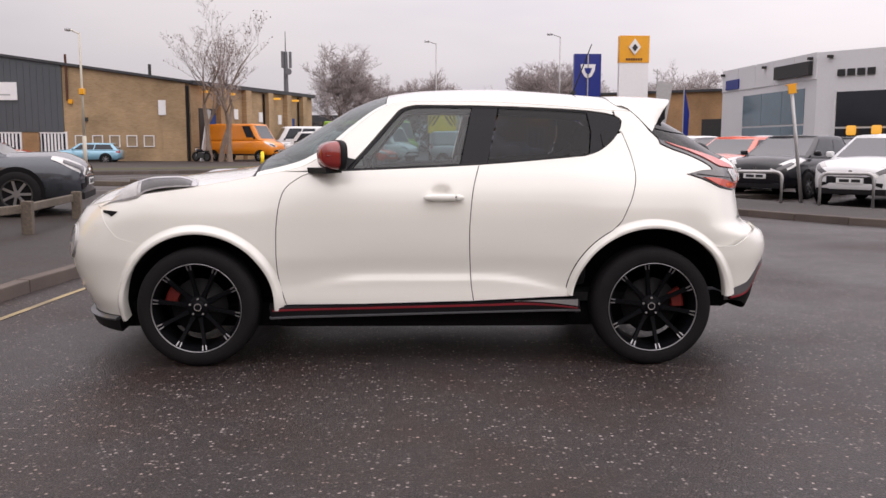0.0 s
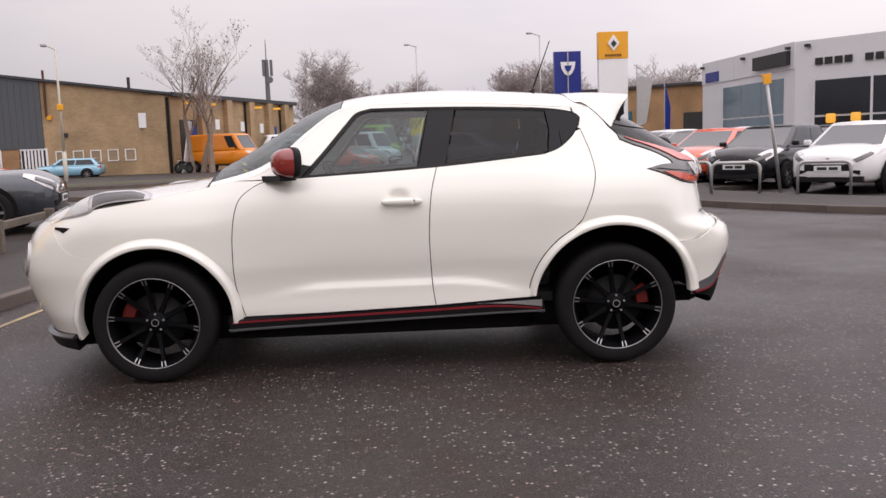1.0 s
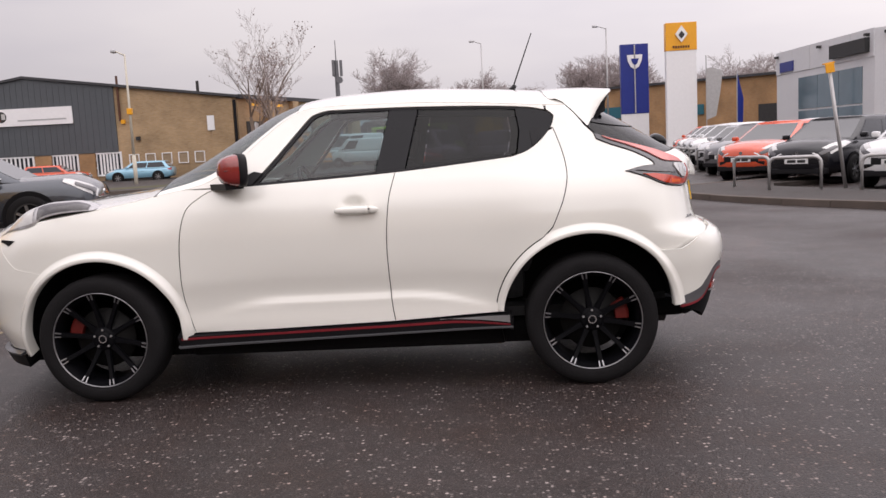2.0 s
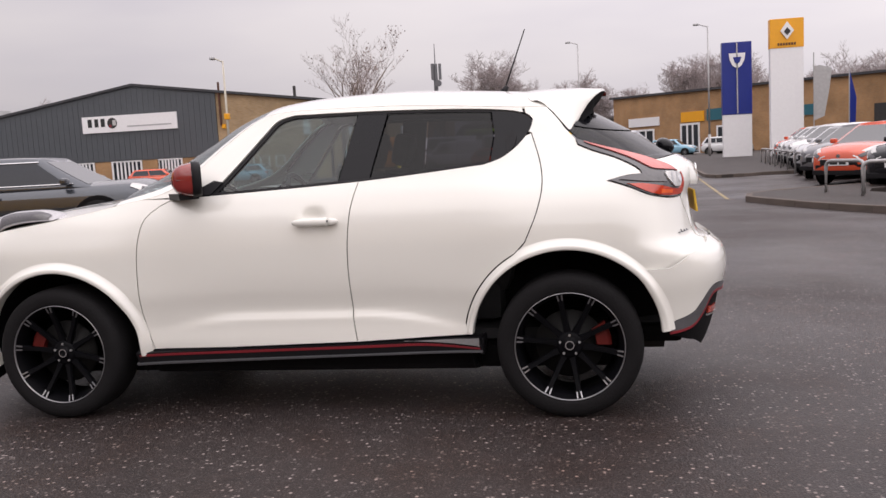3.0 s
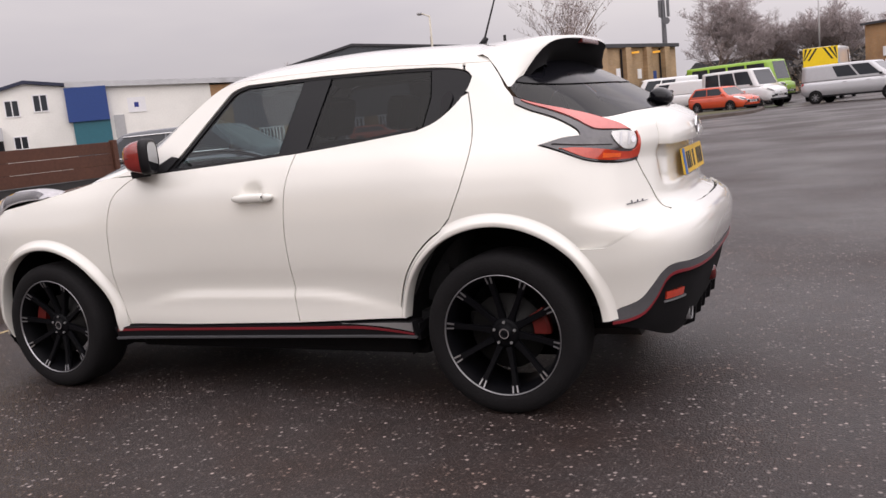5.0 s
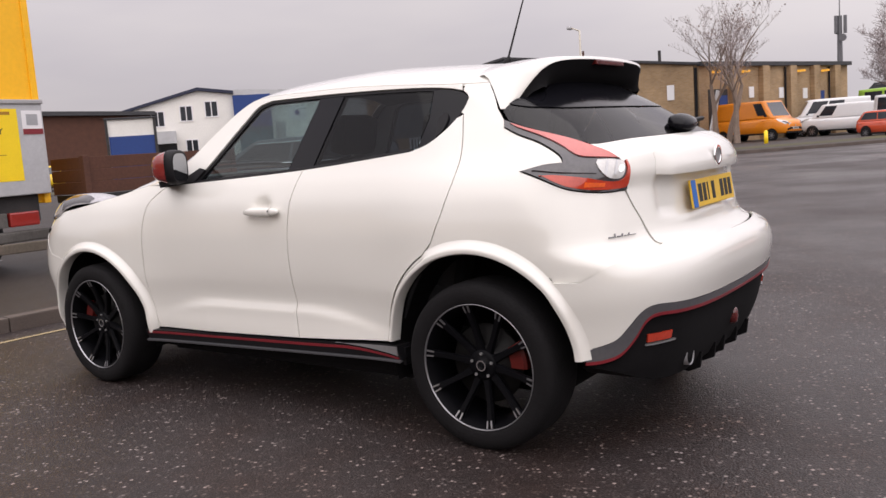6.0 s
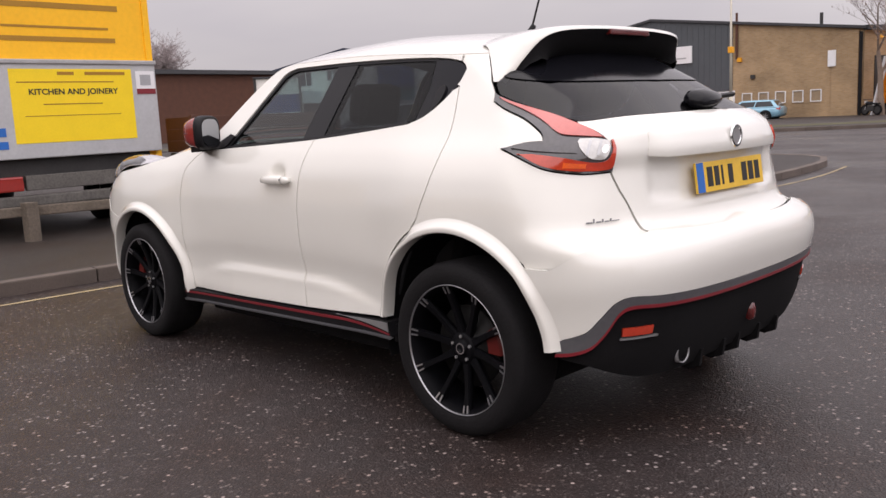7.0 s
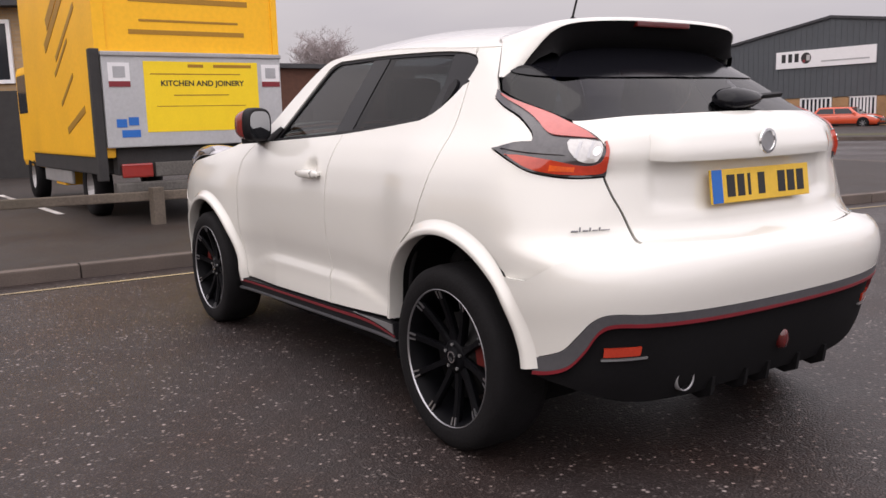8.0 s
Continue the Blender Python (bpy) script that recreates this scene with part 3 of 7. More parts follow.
# ---- the knee rail along the car park ----
def knee_rail(points, z=0.105):
    rail = thing("knee_rail", "weathered grey timber knee rail on square posts", "rail")
    for p in points:
        b = box(B(), -0.03, 0.10, -0.065, 0.065, -0.06, 0.41, 0.012)
        ob = part("post", b, M_TIMBER, rail)
        ob.location = (p[0], p[1], z)
        ob.rotation_euler = (0, 0, 0.15)
    for a, c in zip(points, points[1:]):
        m, n = wall_frame(a, c)
        ob = part("rail", box(B(), -0.03, n + 0.03, -0.01, 0.06, 0.02, 0.125, 0.015), M_TIMBER, rail)
        ob.matrix_world = m @ Matrix.Translation((0, 0, z + 0.24))
    return rail


knee_rail([(-6.9, -7.6), (-6.6, -5.0), (-6.25, -2.4), (-5.95, 0.1), (-5.5, 2.6), (-4.98, 5.2), (-5.25, 7.4)])
knee_rail([(-5.9, 11.9), (-8.5, 12.6), (-11.2, 13.3), (-14, 14.0)])


# ---- lamp posts, sign posts, hoops, mast ----
def street_lamp(x, y, h, arm, label, mat, bracket=True):
    lamp = thing("street_lamp", label, "street lamp", Matrix.Translation((x, y, 0)))
    b = B()
    rod(b, (0, 0, -0.1), (0, 0, 1.6), 0.10, 0.10), rod(b, (0, 0, 1.6), (0, 0, h), 0.07, 0.045)
    part("column", b, mat, lamp, smooth=True)
    part("arm", rod(B(), (0, 0, h - 0.05), (arm[0], arm[1], h + 0.15), 0.035), mat, lamp)
    b = box(B(), arm[0] * 0.8 - 0.1, arm[0] * 1.8 + 0.1, -0.15, 0.15, h + 0.08, h + 0.24, 0.05)
    part("lantern", b, M_SILVER, lamp, "grey lantern head")
    if bracket:
        part("collar_box", box(B(), -0.12, 0.12, -0.12, 0.12, 3.6, 3.9, 0.03), M_YELLOW_SIGN, lamp, "small yellow box on the column")
    return lamp


street_lamp(-16.6, 36.9, 6.55, (-0.42, 0.0), "cream painted street lamp beside the road", M_PALE_POST)
street_lamp(1.19, 66.01, 9.5, (-0.6, 0), "grey street lamp beside the parked vans", M_STEEL_GALV, False)
street_lamp(10.18, 57.88, 9.1, (-0.6, 0), "grey street lamp behind the blue pylon", M_STEEL_GALV, False)
post = thing("sign_post", "leaning grey steel post with a small yellow sign", "sign post", Matrix.Translation((7.88, 11.95, 0.1)) @ Matrix.Rotation(radians(-8), 4, "Y"))
part("post", rod(B(), (0, 0, -0.12), (0, 0, 2.36), 0.036), M_STEEL_GALV, post, smooth=True)
part("sign", box(B(), -0.085, 0.085, -0.05, -0.02, 2.19, 2.36, 0.008), M_YELLOW_SIGN, post, "small yellow sign plate")
part("cap", box(B(), -0.11, 0.11, -0.04, 0.04, 2.36, 2.39, 0.01), M_YELLOW_SIGN, post)


def hoop(x, y, turn, width=0.75):
    b = B()
    pts = [(-width / 2, 0, -0.05), (-width / 2, 0, 0.48)]
    pts += [(-width / 2 + 0.12 - 0.12 * math.cos(a), 0, 0.48 + 0.12 * math.sin(a)) for a in (0.5, 1.0, 1.57)]
    pts += [(width / 2 - 0.12 + 0.12 * math.sin(a), 0, 0.48 + 0.12 * math.cos(a)) for a in (0.0, 0.57, 1.07)]
    pts += [(width / 2, 0, 0.48), (width / 2, 0, -0.05)]
    ob = part("hoop_barrier", pipe(b, pts, 0.035), M_STEEL_GALV, smooth=True)
    ob.matrix_world = Matrix.Translation((x, y, 0.104)) @ Matrix.Rotation(turn, 4, "Z")
    return tagged(ob, "galvanised steel hoop barrier in front of the parked cars", "barrier", "hoop barriers")


for x, y, turn in ((9.28, 9.2, -28), (7.85, 10.03, -26), (6.58, 11.05, -25), (6.17, 12.29, -60)):
    hoop(x, y, radians(turn), 0.9)
for k in range(5, 14):
    hoop(7.0 + (k - 4) * 0.25, 15.9 + (k - 4) * 2.1, radians(100))

mast = thing("phone_mast", "grey phone mast with antennas beyond the works", "mast", Matrix.Translation((-20.5, 125, 0)))
b = B()
rod(b, (0, 0, 0), (0, 0, 15), 0.45, 0.3, 12), rod(b, (0, 0, 15), (0, 0, 18), 0.09, 0.05)
part("pole", b, M_MAST, mast)
for k in range(3):
    a = k * 2.09
    part("antenna", box(B(), math.cos(a) * 0.7 - 0.2, math.cos(a) * 0.7 + 0.2, math.sin(a) * 0.7 - 0.2, math.sin(a) * 0.7 + 0.2, 12.6, 15.0, 0.04), M_MAST, mast)
part("dish", rod(B(), (0.5, -0.6, 12.0), (0.5, -0.9, 12.0), 0.5), M_MAST, mast)


# ---- buildings ----
def block(name, a, b, depth, h, mat, parent, h2=None):
    """A wall slab from plan point a to b, with its depth behind it; h2: height at b."""
    m, n = wall_frame(a, b)
    h2 = h if h2 is None else h2
    bm2 = upright(B(), [(0, -0.3), (n, -0.3), (n, h2), (0, h)], 0, depth)
    ob = part(name, bm2, mat, parent)
    ob.matrix_world = m
    return ob, m, n


def wall_box(name, m, x0, x1, z0, z1, out, mat, parent, label="", bevel=0.0):
    """A flat box on a wall's face, standing out from it."""
    ob = part(name, box(B(), x0, x1, -out, 0.02, z0, z1, bevel), mat, parent, label)
    ob.matrix_world = m
    return ob


def wall_window(m, x, z, w, h, parent, frame_mat=None, bars=1, name="window", pane_mat=None):
    """A window in a wall: frame, sunk pane, glazing bars, sill."""
    frame_mat = frame_mat or M_WHITE_SIGN
    win = part(name, box(B(), x - w / 2, x + w / 2, -0.012, 0.02, z, z + h), pane_mat or M_WINDOW_DARK, parent)
    win.matrix_world = m
    t = max(0.05, min(w, h) * 0.09)
    b = B()
    for x0, x1, z0, z1 in ((x - w / 2 - t, x - w / 2 + 0.0, z - t, z + h + t), (x + w / 2, x + w / 2 + t, z - t, z + h + t), (x - w / 2, x + w / 2, z + h, z + h + t), (x - w / 2, x + w / 2, z - t, z)):
        box(b, x0, x1, -0.07, 0.02, z0, z1)
    for k in range(bars):
        xx = x - w / 2 + w * (k + 1) / (bars + 1)
        box(b, xx - t / 2, xx + t / 2, -0.05, -0.013, z, z + h)
    fr = part("window_frame", b, frame_mat, win)
    fr.matrix_world = m
    return win


# brick works: one long front under a shallow roof, its left part clad in grey steel, and a side wall running back
works = thing("industrial_unit", "long buff brick works with shallow roof and grey clad gable", "building", kind="")
LEFT_END, FRONT_END, FAR_END = (-39.5, 49.0), (-14.6, 49.0), (-9.0, 64.8)
mg, ng = wall_frame(LEFT_END, FRONT_END)
ms, ns = wall_frame(FRONT_END, FAR_END)
APEX, CLAD, EAVE = 11.15, 16.95, 4.95


def works_roof(xx):
    """The front's roof line over local x."""
    return 7.0 - (APEX - xx) * 0.155 if xx < APEX else 7.0 - (xx - APEX) * 0.1385


front = part("brick_wall", upright(B(), [(CLAD, -0.3), (ng, -0.3), (ng, works_roof(ng) - 0.1), (CLAD, works_roof(CLAD) - 0.1)], 0, 14), M_BRICK_BUFF, works)
front.matrix_world = mg
gable = part("clad_gable", upright(B(), [(0, 1.95), (CLAD, 1.95), (CLAD, works_roof(CLAD) - 0.1), (APEX, 6.9), (0, works_roof(0) - 0.1)], -0.1, 1.0), M_CLAD_GREY, works, "grey steel clad gable")
gable.matrix_world = mg
b = B()
for k in range(int(CLAD / 0.4)):
    xx = 0.2 + k * 0.4
    box(b, xx - 0.03, xx + 0.03, -0.125, -0.099, 2.0, works_roof(xx) - 0.2)
ribs = part("cladding_ribs", b, M_CLAD_GREY, works)
ribs.matrix_world = mg
base = part("brick_base", box(B(), 0, CLAD, 0.0, 1.0, -0.3, 1.95), M_BRICK_BUFF, works)
base.matrix_world = mg
for xx in (0.9, 4.6, 7.9, 11.4, 14.3):
    wall_box("base_pier", mg, xx, xx + 1.15, -0.2, 1.9, 0.07, M_BRICK_ORANGE, works)
trim = part("roof_trim", upright(B(), [(-0.2, works_roof(-0.2) - 0.1), (APEX, 6.9), (ng + 0.15, works_roof(ng) - 0.1), (ng + 0.15, works_roof(ng) + 0.06), (APEX, 7.06), (-0.2, works_roof(-0.2) + 0.06)], -0.25, 14), M_ROOF_DARK, works)
trim.matrix_world = mg
part("side_wall", upright(B(), [(0, -0.3), (ns, -0.3), (ns, EAVE), (0, EAVE)], 0, 9), M_BRICK_BUFF, works).matrix_world = ms
wall_box("fascia", ms, -0.1, ns + 0.1, EAVE - 0.02, EAVE + 0.24, 0.3, M_ROOF_DARK, works)
for xx in (2.9, 6.1, 9.2, 12.0, 14.6):
    wall_box("pier", ms, xx, xx + 0.7, -0.2, EAVE - 0.03, 0.35, M_BRICK_BUFF, works)
for xx in (8.9, 14.2):
    part("downpipe", rod(B(), (xx, -0.12, 0), (xx, -0.12, EAVE - 0.1), 0.07), M_SATIN_BLACK, works).matrix_world = ms
wall_box("corner_pier", mg, ng - 1.75, ng - 0.28, -0.2, works_roof(ng - 1.0) - 0.25, 0.12, M_BRICK_BUFF, works)
part("downpipe", rod(B(), (ng - 0.14, -0.16, -0.1), (ng - 0.14, -0.16, 4.85), 0.10), M_SATIN_BLACK, works).matrix_world = mg
part("downpipe", rod(B(), (CLAD + 0.32, -0.13, 3.9), (CLAD + 0.32, -0.13, 6.75), 0.075), M_RUST_BOARD, works).matrix_world = mg
wall_box("alarm_box", mg, CLAD + 0.36, CLAD + 0.62, 3.72, 3.98, 0.16, M_YELLOW_SIGN, works, "small yellow alarm box")
wall_box("wall_lamp", mg, CLAD + 1.25, CLAD + 1.5, 2.62, 2.86, 0.18, M_STEEL_DARK, works)
part("flue", rod(B(), (22.3, 0.4, works_roof(22.3)), (22.3, 0.4, works_roof(22.3) + 0.75), 0.10), M_STEEL_DARK, works).matrix_world = mg
for k in range(5):
    wall_window(mg, CLAD + 0.98 + k * 1.075, 1.08, 0.56, 0.62, works, bars=0, pane_mat=M_BLIND)
wall_window(mg, ng - 0.62, 1.1, 0.42, 0.8, works, bars=0, pane_mat=M_BLIND)
for xx, w0 in ((2.3, 2.0), (5.9, 1.8), (9.2, 2.0), (12.6, 1.55), (15.5, 1.5)):
    wall_window(mg, xx + w0 / 2, 0.55, w0, 1.3, works, bars=6, name="barred_window")
wall_box("notice_board", mg, ng - 1.98, ng - 1.52, 3.02, 3.95, 0.16, M_WHITE_SIGN, works)
wall_box("loading_door", ms, 0.85, 2.75, -0.1, 3.5, 0.04, M_STEEL_DARK, works)
wall_box("blue_door", ms, 1.9, 2.7, 1.5, 3.1, 0.06, M_BLUE_BOARD, works)
wall_box("blue_door", ms, 12.9, 13.7, 1.6, 3.2, 0.05, M_BLUE_BOARD, works)
part("leaning_plank", box(B(), -0.16, 0.16, -0.05, 0.05, -0.1, 3.5, 0.01), M_ALU_PANEL, works, "pale plank leaning beside the door").matrix_world = ms @ Matrix.Translation((-0.35, -0.9, 0)) @ Matrix.Rotation(radians(17), 4, "Y")
for xx, zz in ((5.0, 2.9), (8.3, 2.8), (11.1, 2.7)):
    wall_box("notice_board", ms, xx, xx + 0.5, zz, zz + 0.7, 0.05, M_WHITE_SIGN, works)
for xx in (1.3, 4.3, 10.5, 13.4):
    wall_box("flood_lamp", ms, xx, xx + 0.22, 4.5, 4.64, 0.5, M_LAMP_ON, works, "lit warm wall lamp")
SIGN_X = 7.3
sign = wall_box("sign_board", mg, SIGN_X, SIGN_X + 6.9, 3.92, 5.02, 0.22, M_WHITE_SIGN, works, "long white company sign board")
for x0, x1 in ((0.42, 0.72), (0.92, 1.2), (1.38, 1.68)):
    wall_box("sign_mark", mg, SIGN_X + x0, SIGN_X + x1, 4.3, 4.85, 0.228, M_INK, works)
o = part("sign_disc", rod(B(), (SIGN_X + 2.22, -0.232, 4.52), (SIGN_X + 2.22, -0.2, 4.52), 0.36, seg=24), M_STEEL_DARK, works)
o.matrix_world = mg
wall_box("sign_mark", mg, SIGN_X + 2.25, SIGN_X + 2.5, 4.36, 4.72, 0.236, M_LENS_CLEAR, works)
wall_box("sign_mark", mg, SIGN_X + 1.98, SIGN_X + 2.16, 4.25, 4.42, 0.236, M_RED_TRIM, works)
wall_box("sign_mark", mg, SIGN_X + 3.3, SIGN_X + 6.5, 4.2, 4.29, 0.228, M_SILVER, works)

# white unit beyond the car park
unit = thing("office_unit", "white rendered office unit with blue roof edge", "building")
UA, UB, UC = (-59.9, 37.0), (-53.2, 46.1), (-45.6, 53.9)
mu, nu = wall_frame(UA, UB)
w_ = part("wall", upright(B(), [(0, -0.3), (nu, -0.3), (nu, 6.7), (nu * 0.71, 7.15), (0, 5.05)], 0, 9), M_WHITE_WALL, unit)
w_.matrix_world = mu
r_ = part("roof", upright(B(), [(-0.25, 5.0), (nu * 0.71, 7.16), (nu + 0.2, 6.72), (nu + 0.2, 6.95), (nu * 0.71, 7.42), (-0.25, 5.2)], -0.35, 9.2), M_NAVY, unit)
r_.matrix_world = mu
for fx, zz, w0, h0 in ((0.235, 4.35, 0.8, 0.8), (0.416, 4.4, 0.9, 1.15), (0.617, 4.75, 0.9, 1.15), (0.80, 5.0, 0.95, 1.2), (0.64, 2.2, 0.9, 0.9)):
    wall_window(mu, nu * fx, zz, w0, h0, unit, bars=1)
wall_box("porch_canopy", mu, nu * 0.35, nu * 0.53, 2.9, 3.9, 1.4, M_ALU_PANEL, unit)
wall_box("entrance", mu, nu * 0.38, nu * 0.53, 0.0, 2.9, 0.05, M_WINDOW_DARK, unit)
mv, nv = wall_frame(UB, UC)
w_ = part("wall", upright(B(), [(0, -0.3), (nv, -0.3), (nv, 6.2), (0, 6.7)], 0, 9), M_WHITE_WALL, unit)
w_.matrix_world = mv
r_ = part("roof", upright(B(), [(-0.3, 6.65), (nv + 3.6, 6.0), (nv + 3.6, 6.4), (-0.3, 7.1)], -0.4, 9.2), M_ALU_PANEL, unit)
r_.matrix_world = mv
wall_box("blue_bay", mv, -0.4, 2.7, 3.9, 6.6, 0.5, M_BLUE_BOARD, unit, "blue fascia over the entrance")
wall_box("teal_door", mv, -0.1, 2.7, -0.2, 3.9, 0.3, M_TEAL, unit)
wall_box("round_sign", mv, 4.2, 5.6, 4.3, 5.5, 0.06, M_WHITE_SIGN, unit)
wall_box("sign_mark", mv, 4.7, 5.05, 4.7, 5.1, 0.07, M_BLUE_SIGN, unit)
wall_box("notice_board", mv, 3.0, 3.8, 2.3, 4.2, 0.1, M_SILVER, unit)
w_ = part("brick_pier", box(B(), 0, 3.4, 0, 6, -0.3, 6.0), M_BRICK_ORANGE, unit)
w_.matrix_world = Matrix.Translation((UC[0], UC[1], 0)) @ Matrix.Rotation(math.atan2(UC[1] - UB[1], UC[0] - UB[0]), 4, "Z")
kiosk = thing("loading_kiosk", "cream and blue loading bay box in the car park", "kiosk", Matrix.Translation((-42.3, 26.2, 0.1)) @ Matrix.Rotation(radians(56), 4, "Z"))
part("body", box(B(), 0, 2.75, 0, 2.4, -0.1, 3.95, 0.04), M_WHITE_WALL, kiosk)
part("blue_panel", box(B(), 0.1, 2.65, -0.04, 0.0, 0.2, 2.95), M_BLUE_BOARD, kiosk)
for x0 in (-0.08, 2.65):
    part("post", box(B(), x0, x0 + 0.16, -0.12, 0.0, -0.1, 3.95, 0.02), M_STEEL_DARK, kiosk)
part("white_stripe", box(B(), 0.1, 2.65, -0.05, -0.03, 1.75, 1.85), M_WHITE_SIGN, kiosk)
part("roof", box(B(), -0.1, 2.85, -0.15, 2.5, 3.95, 4.05, 0.02), M_ROOF_DARK, kiosk)
shed = thing("dark_shed", "dark brown boarded warehouse behind the car park", "building")
mb, nb = wall_frame((-78, 12), (-57, 40))
w_ = part("wall", upright(B(), [(0, -0.3), (nb, -0.3), (nb, 5.3), (nb * 0.45, 6.2), (0, 5.0)], 0, 12), M_RUST_BOARD, shed)
w_.matrix_world = mb
r_ = part("roof", upright(B(), [(-0.4, 5.0), (nb * 0.45, 6.2), (nb + 0.4, 5.3), (nb + 0.4, 5.6), (nb * 0.45, 6.6), (-0.4, 5.3)], -0.5, 12.2), M_ROOF_DARK, shed)
r_.matrix_world = mb
hut = thing("brick_house", "brown house with a white framed upper window behind the truck", "house")
mh, nh = wall_frame((-22.5, -8.0), (-17.9, 0.9))
w_ = part("wall", upright(B(), [(0, -0.3), (nh, -0.3), (nh, 3.95), (0, 3.95)], 0, 7), M_BRICK_BUFF, hut)
w_.matrix_world = mh
w_ = part("roof", box(B(), -0.3, nh + 0.3, -0.4, 7.3, 3.95, 4.2), M_ROOF_DARK, hut)
w_.matrix_world = mh
wall_window(mh, nh - 1.1, 2.35, 0.95, 1.25, hut, bars=0)
wall_box("lower_cladding", mh, 0, nh, -0.2, 2.1, 0.05, M_STEEL_DARK, hut)

# dealer showroom
show = thing("car_showroom", "white panelled car showroom with dark glazing and floodlights", "building")
SL, SC, SR = (19.7, 50.3), (20.42, 38.5), (27.6, 29.0)
sl, ml, nl = block("side_wall", SL, SC, 0.4, 5.95, M_WHITE_PANEL, show)
sr, mr_, nr = block("front_wall", SC, SR, 0.4, 5.95, M_WHITE_PANEL, show)
part("roof", prism(B(), [(20.3, 50.6), (21.0, 38.9), (27.9, 29.6), (44.5, 40), (39.5, 55.7)], 5.4, 5.6), M_ROOF_DARK, show)
part("back_wall", prism(B(), [(45, 40), (40, 56), (39.7, 56), (44.7, 40)], 0, 6.0), M_WHITE_PANEL, show)
for k in range(5):
    wall_box("parapet_panel", ml, k * nl / 5 + 0.02, (k + 1) * nl / 5 - 0.02, 4.6, 5.97, 0.05, M_WHITE_PANEL, show)
for k in range(2):
    for j in range(3):
        wall_box("pane", ml, 3.2 + j * 2.5, 5.66 + j * 2.5, 0.4 + k * 1.95, 2.25 + k * 1.95, 0.03, M_WINDOW_SHOW, show)
for k in range(3):
    for j in range(2):
        wall_box("pane", mr_, 1.1 + k * 2.9, 3.9 + k * 2.9, 0.3 + j * 1.85, 2.05 + j * 1.85, 0.03, M_WINDOW_DARK, show)
for k in range(3):
    wall_box("glazing_bar", mr_, 1.0 + k * 2.9, 1.1 + k * 2.9, 0, 4.0, 0.1, M_WHITE_PANEL, show)
for xx in (2.0, 3.25, 5.6):
    part("pendant_lamp", lathe(B(), [(0.001, -0.24), (0.20, -0.23), (0.23, -0.10), (0.23, 0.14), (0.20, 0.24), (0.001, 0.25)], 16, Matrix.Translation((xx, -0.16, 1.95)) @ Matrix.Rotation(radians(90), 4, "X")), M_LAMP_ON, show, "lit warm lamp seen through the glazing", smooth=True).matrix_world = mr_
for k in range(9):
    if k != 4:
        wall_box("sign_mark", mr_, 1.1 + k * 0.5, 1.46 + k * 0.5, 4.68, 5.02, 0.1, M_INK, show)
wall_box("sign_board", ml, nl - 4.2, nl - 0.4, 4.85, 5.55, 0.3, M_INK, show, "dark sign board under the parapet")
wall_box("sign_board", ml, 0.7, 2.6, 4.7, 5.3, 0.12, M_BLUE_SIGN, show, "small blue sign")
for m_, xs in ((ml, (0.2, 6, 11.2)), (mr_, (0.6, 5.5))):
    for xx in xs:
        wall_box("flood_light", m_, xx, xx + 0.22, 5.62, 5.76, 0.26, M_STEEL_DARK, show)

# low orange brick range
rng_ = thing("trade_units", "low orange brick trade units with small shop signs", "building")
rb, mr2, nr2 = block("wall", (4.82, 91.96), (30.03, 60.56), 14, 6.2, M_BRICK_ORANGE, rng_, 5.6)
r_ = part("roof", upright(B(), [(-0.3, 6.2), (nr2 + 0.3, 5.6), (nr2 + 0.3, 5.8), (-0.3, 6.42)], -0.3, 14), M_ROOF_DARK, rng_)
r_.matrix_world = mr2
for x0, w0, z0, z1, mt in ((2.5, 4.6, 3.0, 3.9, M_WHITE_SIGN), (10.2, 3.0, 3.1, 4.1, M_YELLOW_SIGN), (13.6, 2.6, 3.1, 4.2, M_TEAL), (22.5, 3.0, 2.9, 3.8, M_TEAL), (31, 4, 0.2, 3.4, M_STEEL_DARK)):
    wall_box("shop_sign" if z0 > 1 else "shutter", mr2, x0, x0 + w0, z0, z1, 0.12, mt, rng_)
wall_window(mr2, 11.3, 0.2, 2.2, 2.6, rng_, bars=2, name="shop_door")
wall_window(mr2, 4.5, 0.3, 3.2, 2.2, rng_, bars=2)
wall_window(mr2, 16, 0.6, 2.2, 1.8, rng_, bars=1)
# far roofs behind the trees
for x, y, w0, h0 in ((-12, 150, 20, 5.0), (14, 165, 26, 5.5)):
    far = thing("far_house", "distant grey roofed house among bare trees", "house", Matrix.Translation((x, y, 0)))
    part("wall", box(B(), -w0 / 2, w0 / 2, 0, 8, 0, h0 - 1.2), M_BRICK_BUFF, far)
    part("roof", upright(B(), [(-w0 / 2 - 0.4, h0 - 1.2), (w0 / 2 + 0.4, h0 - 1.2), (w0 / 2 - 2, h0 + 1.4), (-w0 / 2 + 2, h0 + 1.4)], -0.4, 8.4), M_ROOF_DARK, far)


# ---- brand pylons ----
def pylon(name, label, x0, x1, y, depth, top, split, mat):
    p = thing(name, label, "pylon sign")
    part("lower_panel", box(B(), x0, x1, y, y + depth, -0.05, split, 0.02), M_WHITE_SIGN, p, "white lower panel")
    part("upper_panel", box(B(), x0 - 0.02, x1 + 0.02, y - 0.03, y + depth + 0.03, split, top, 0.02), mat, p)
    return p


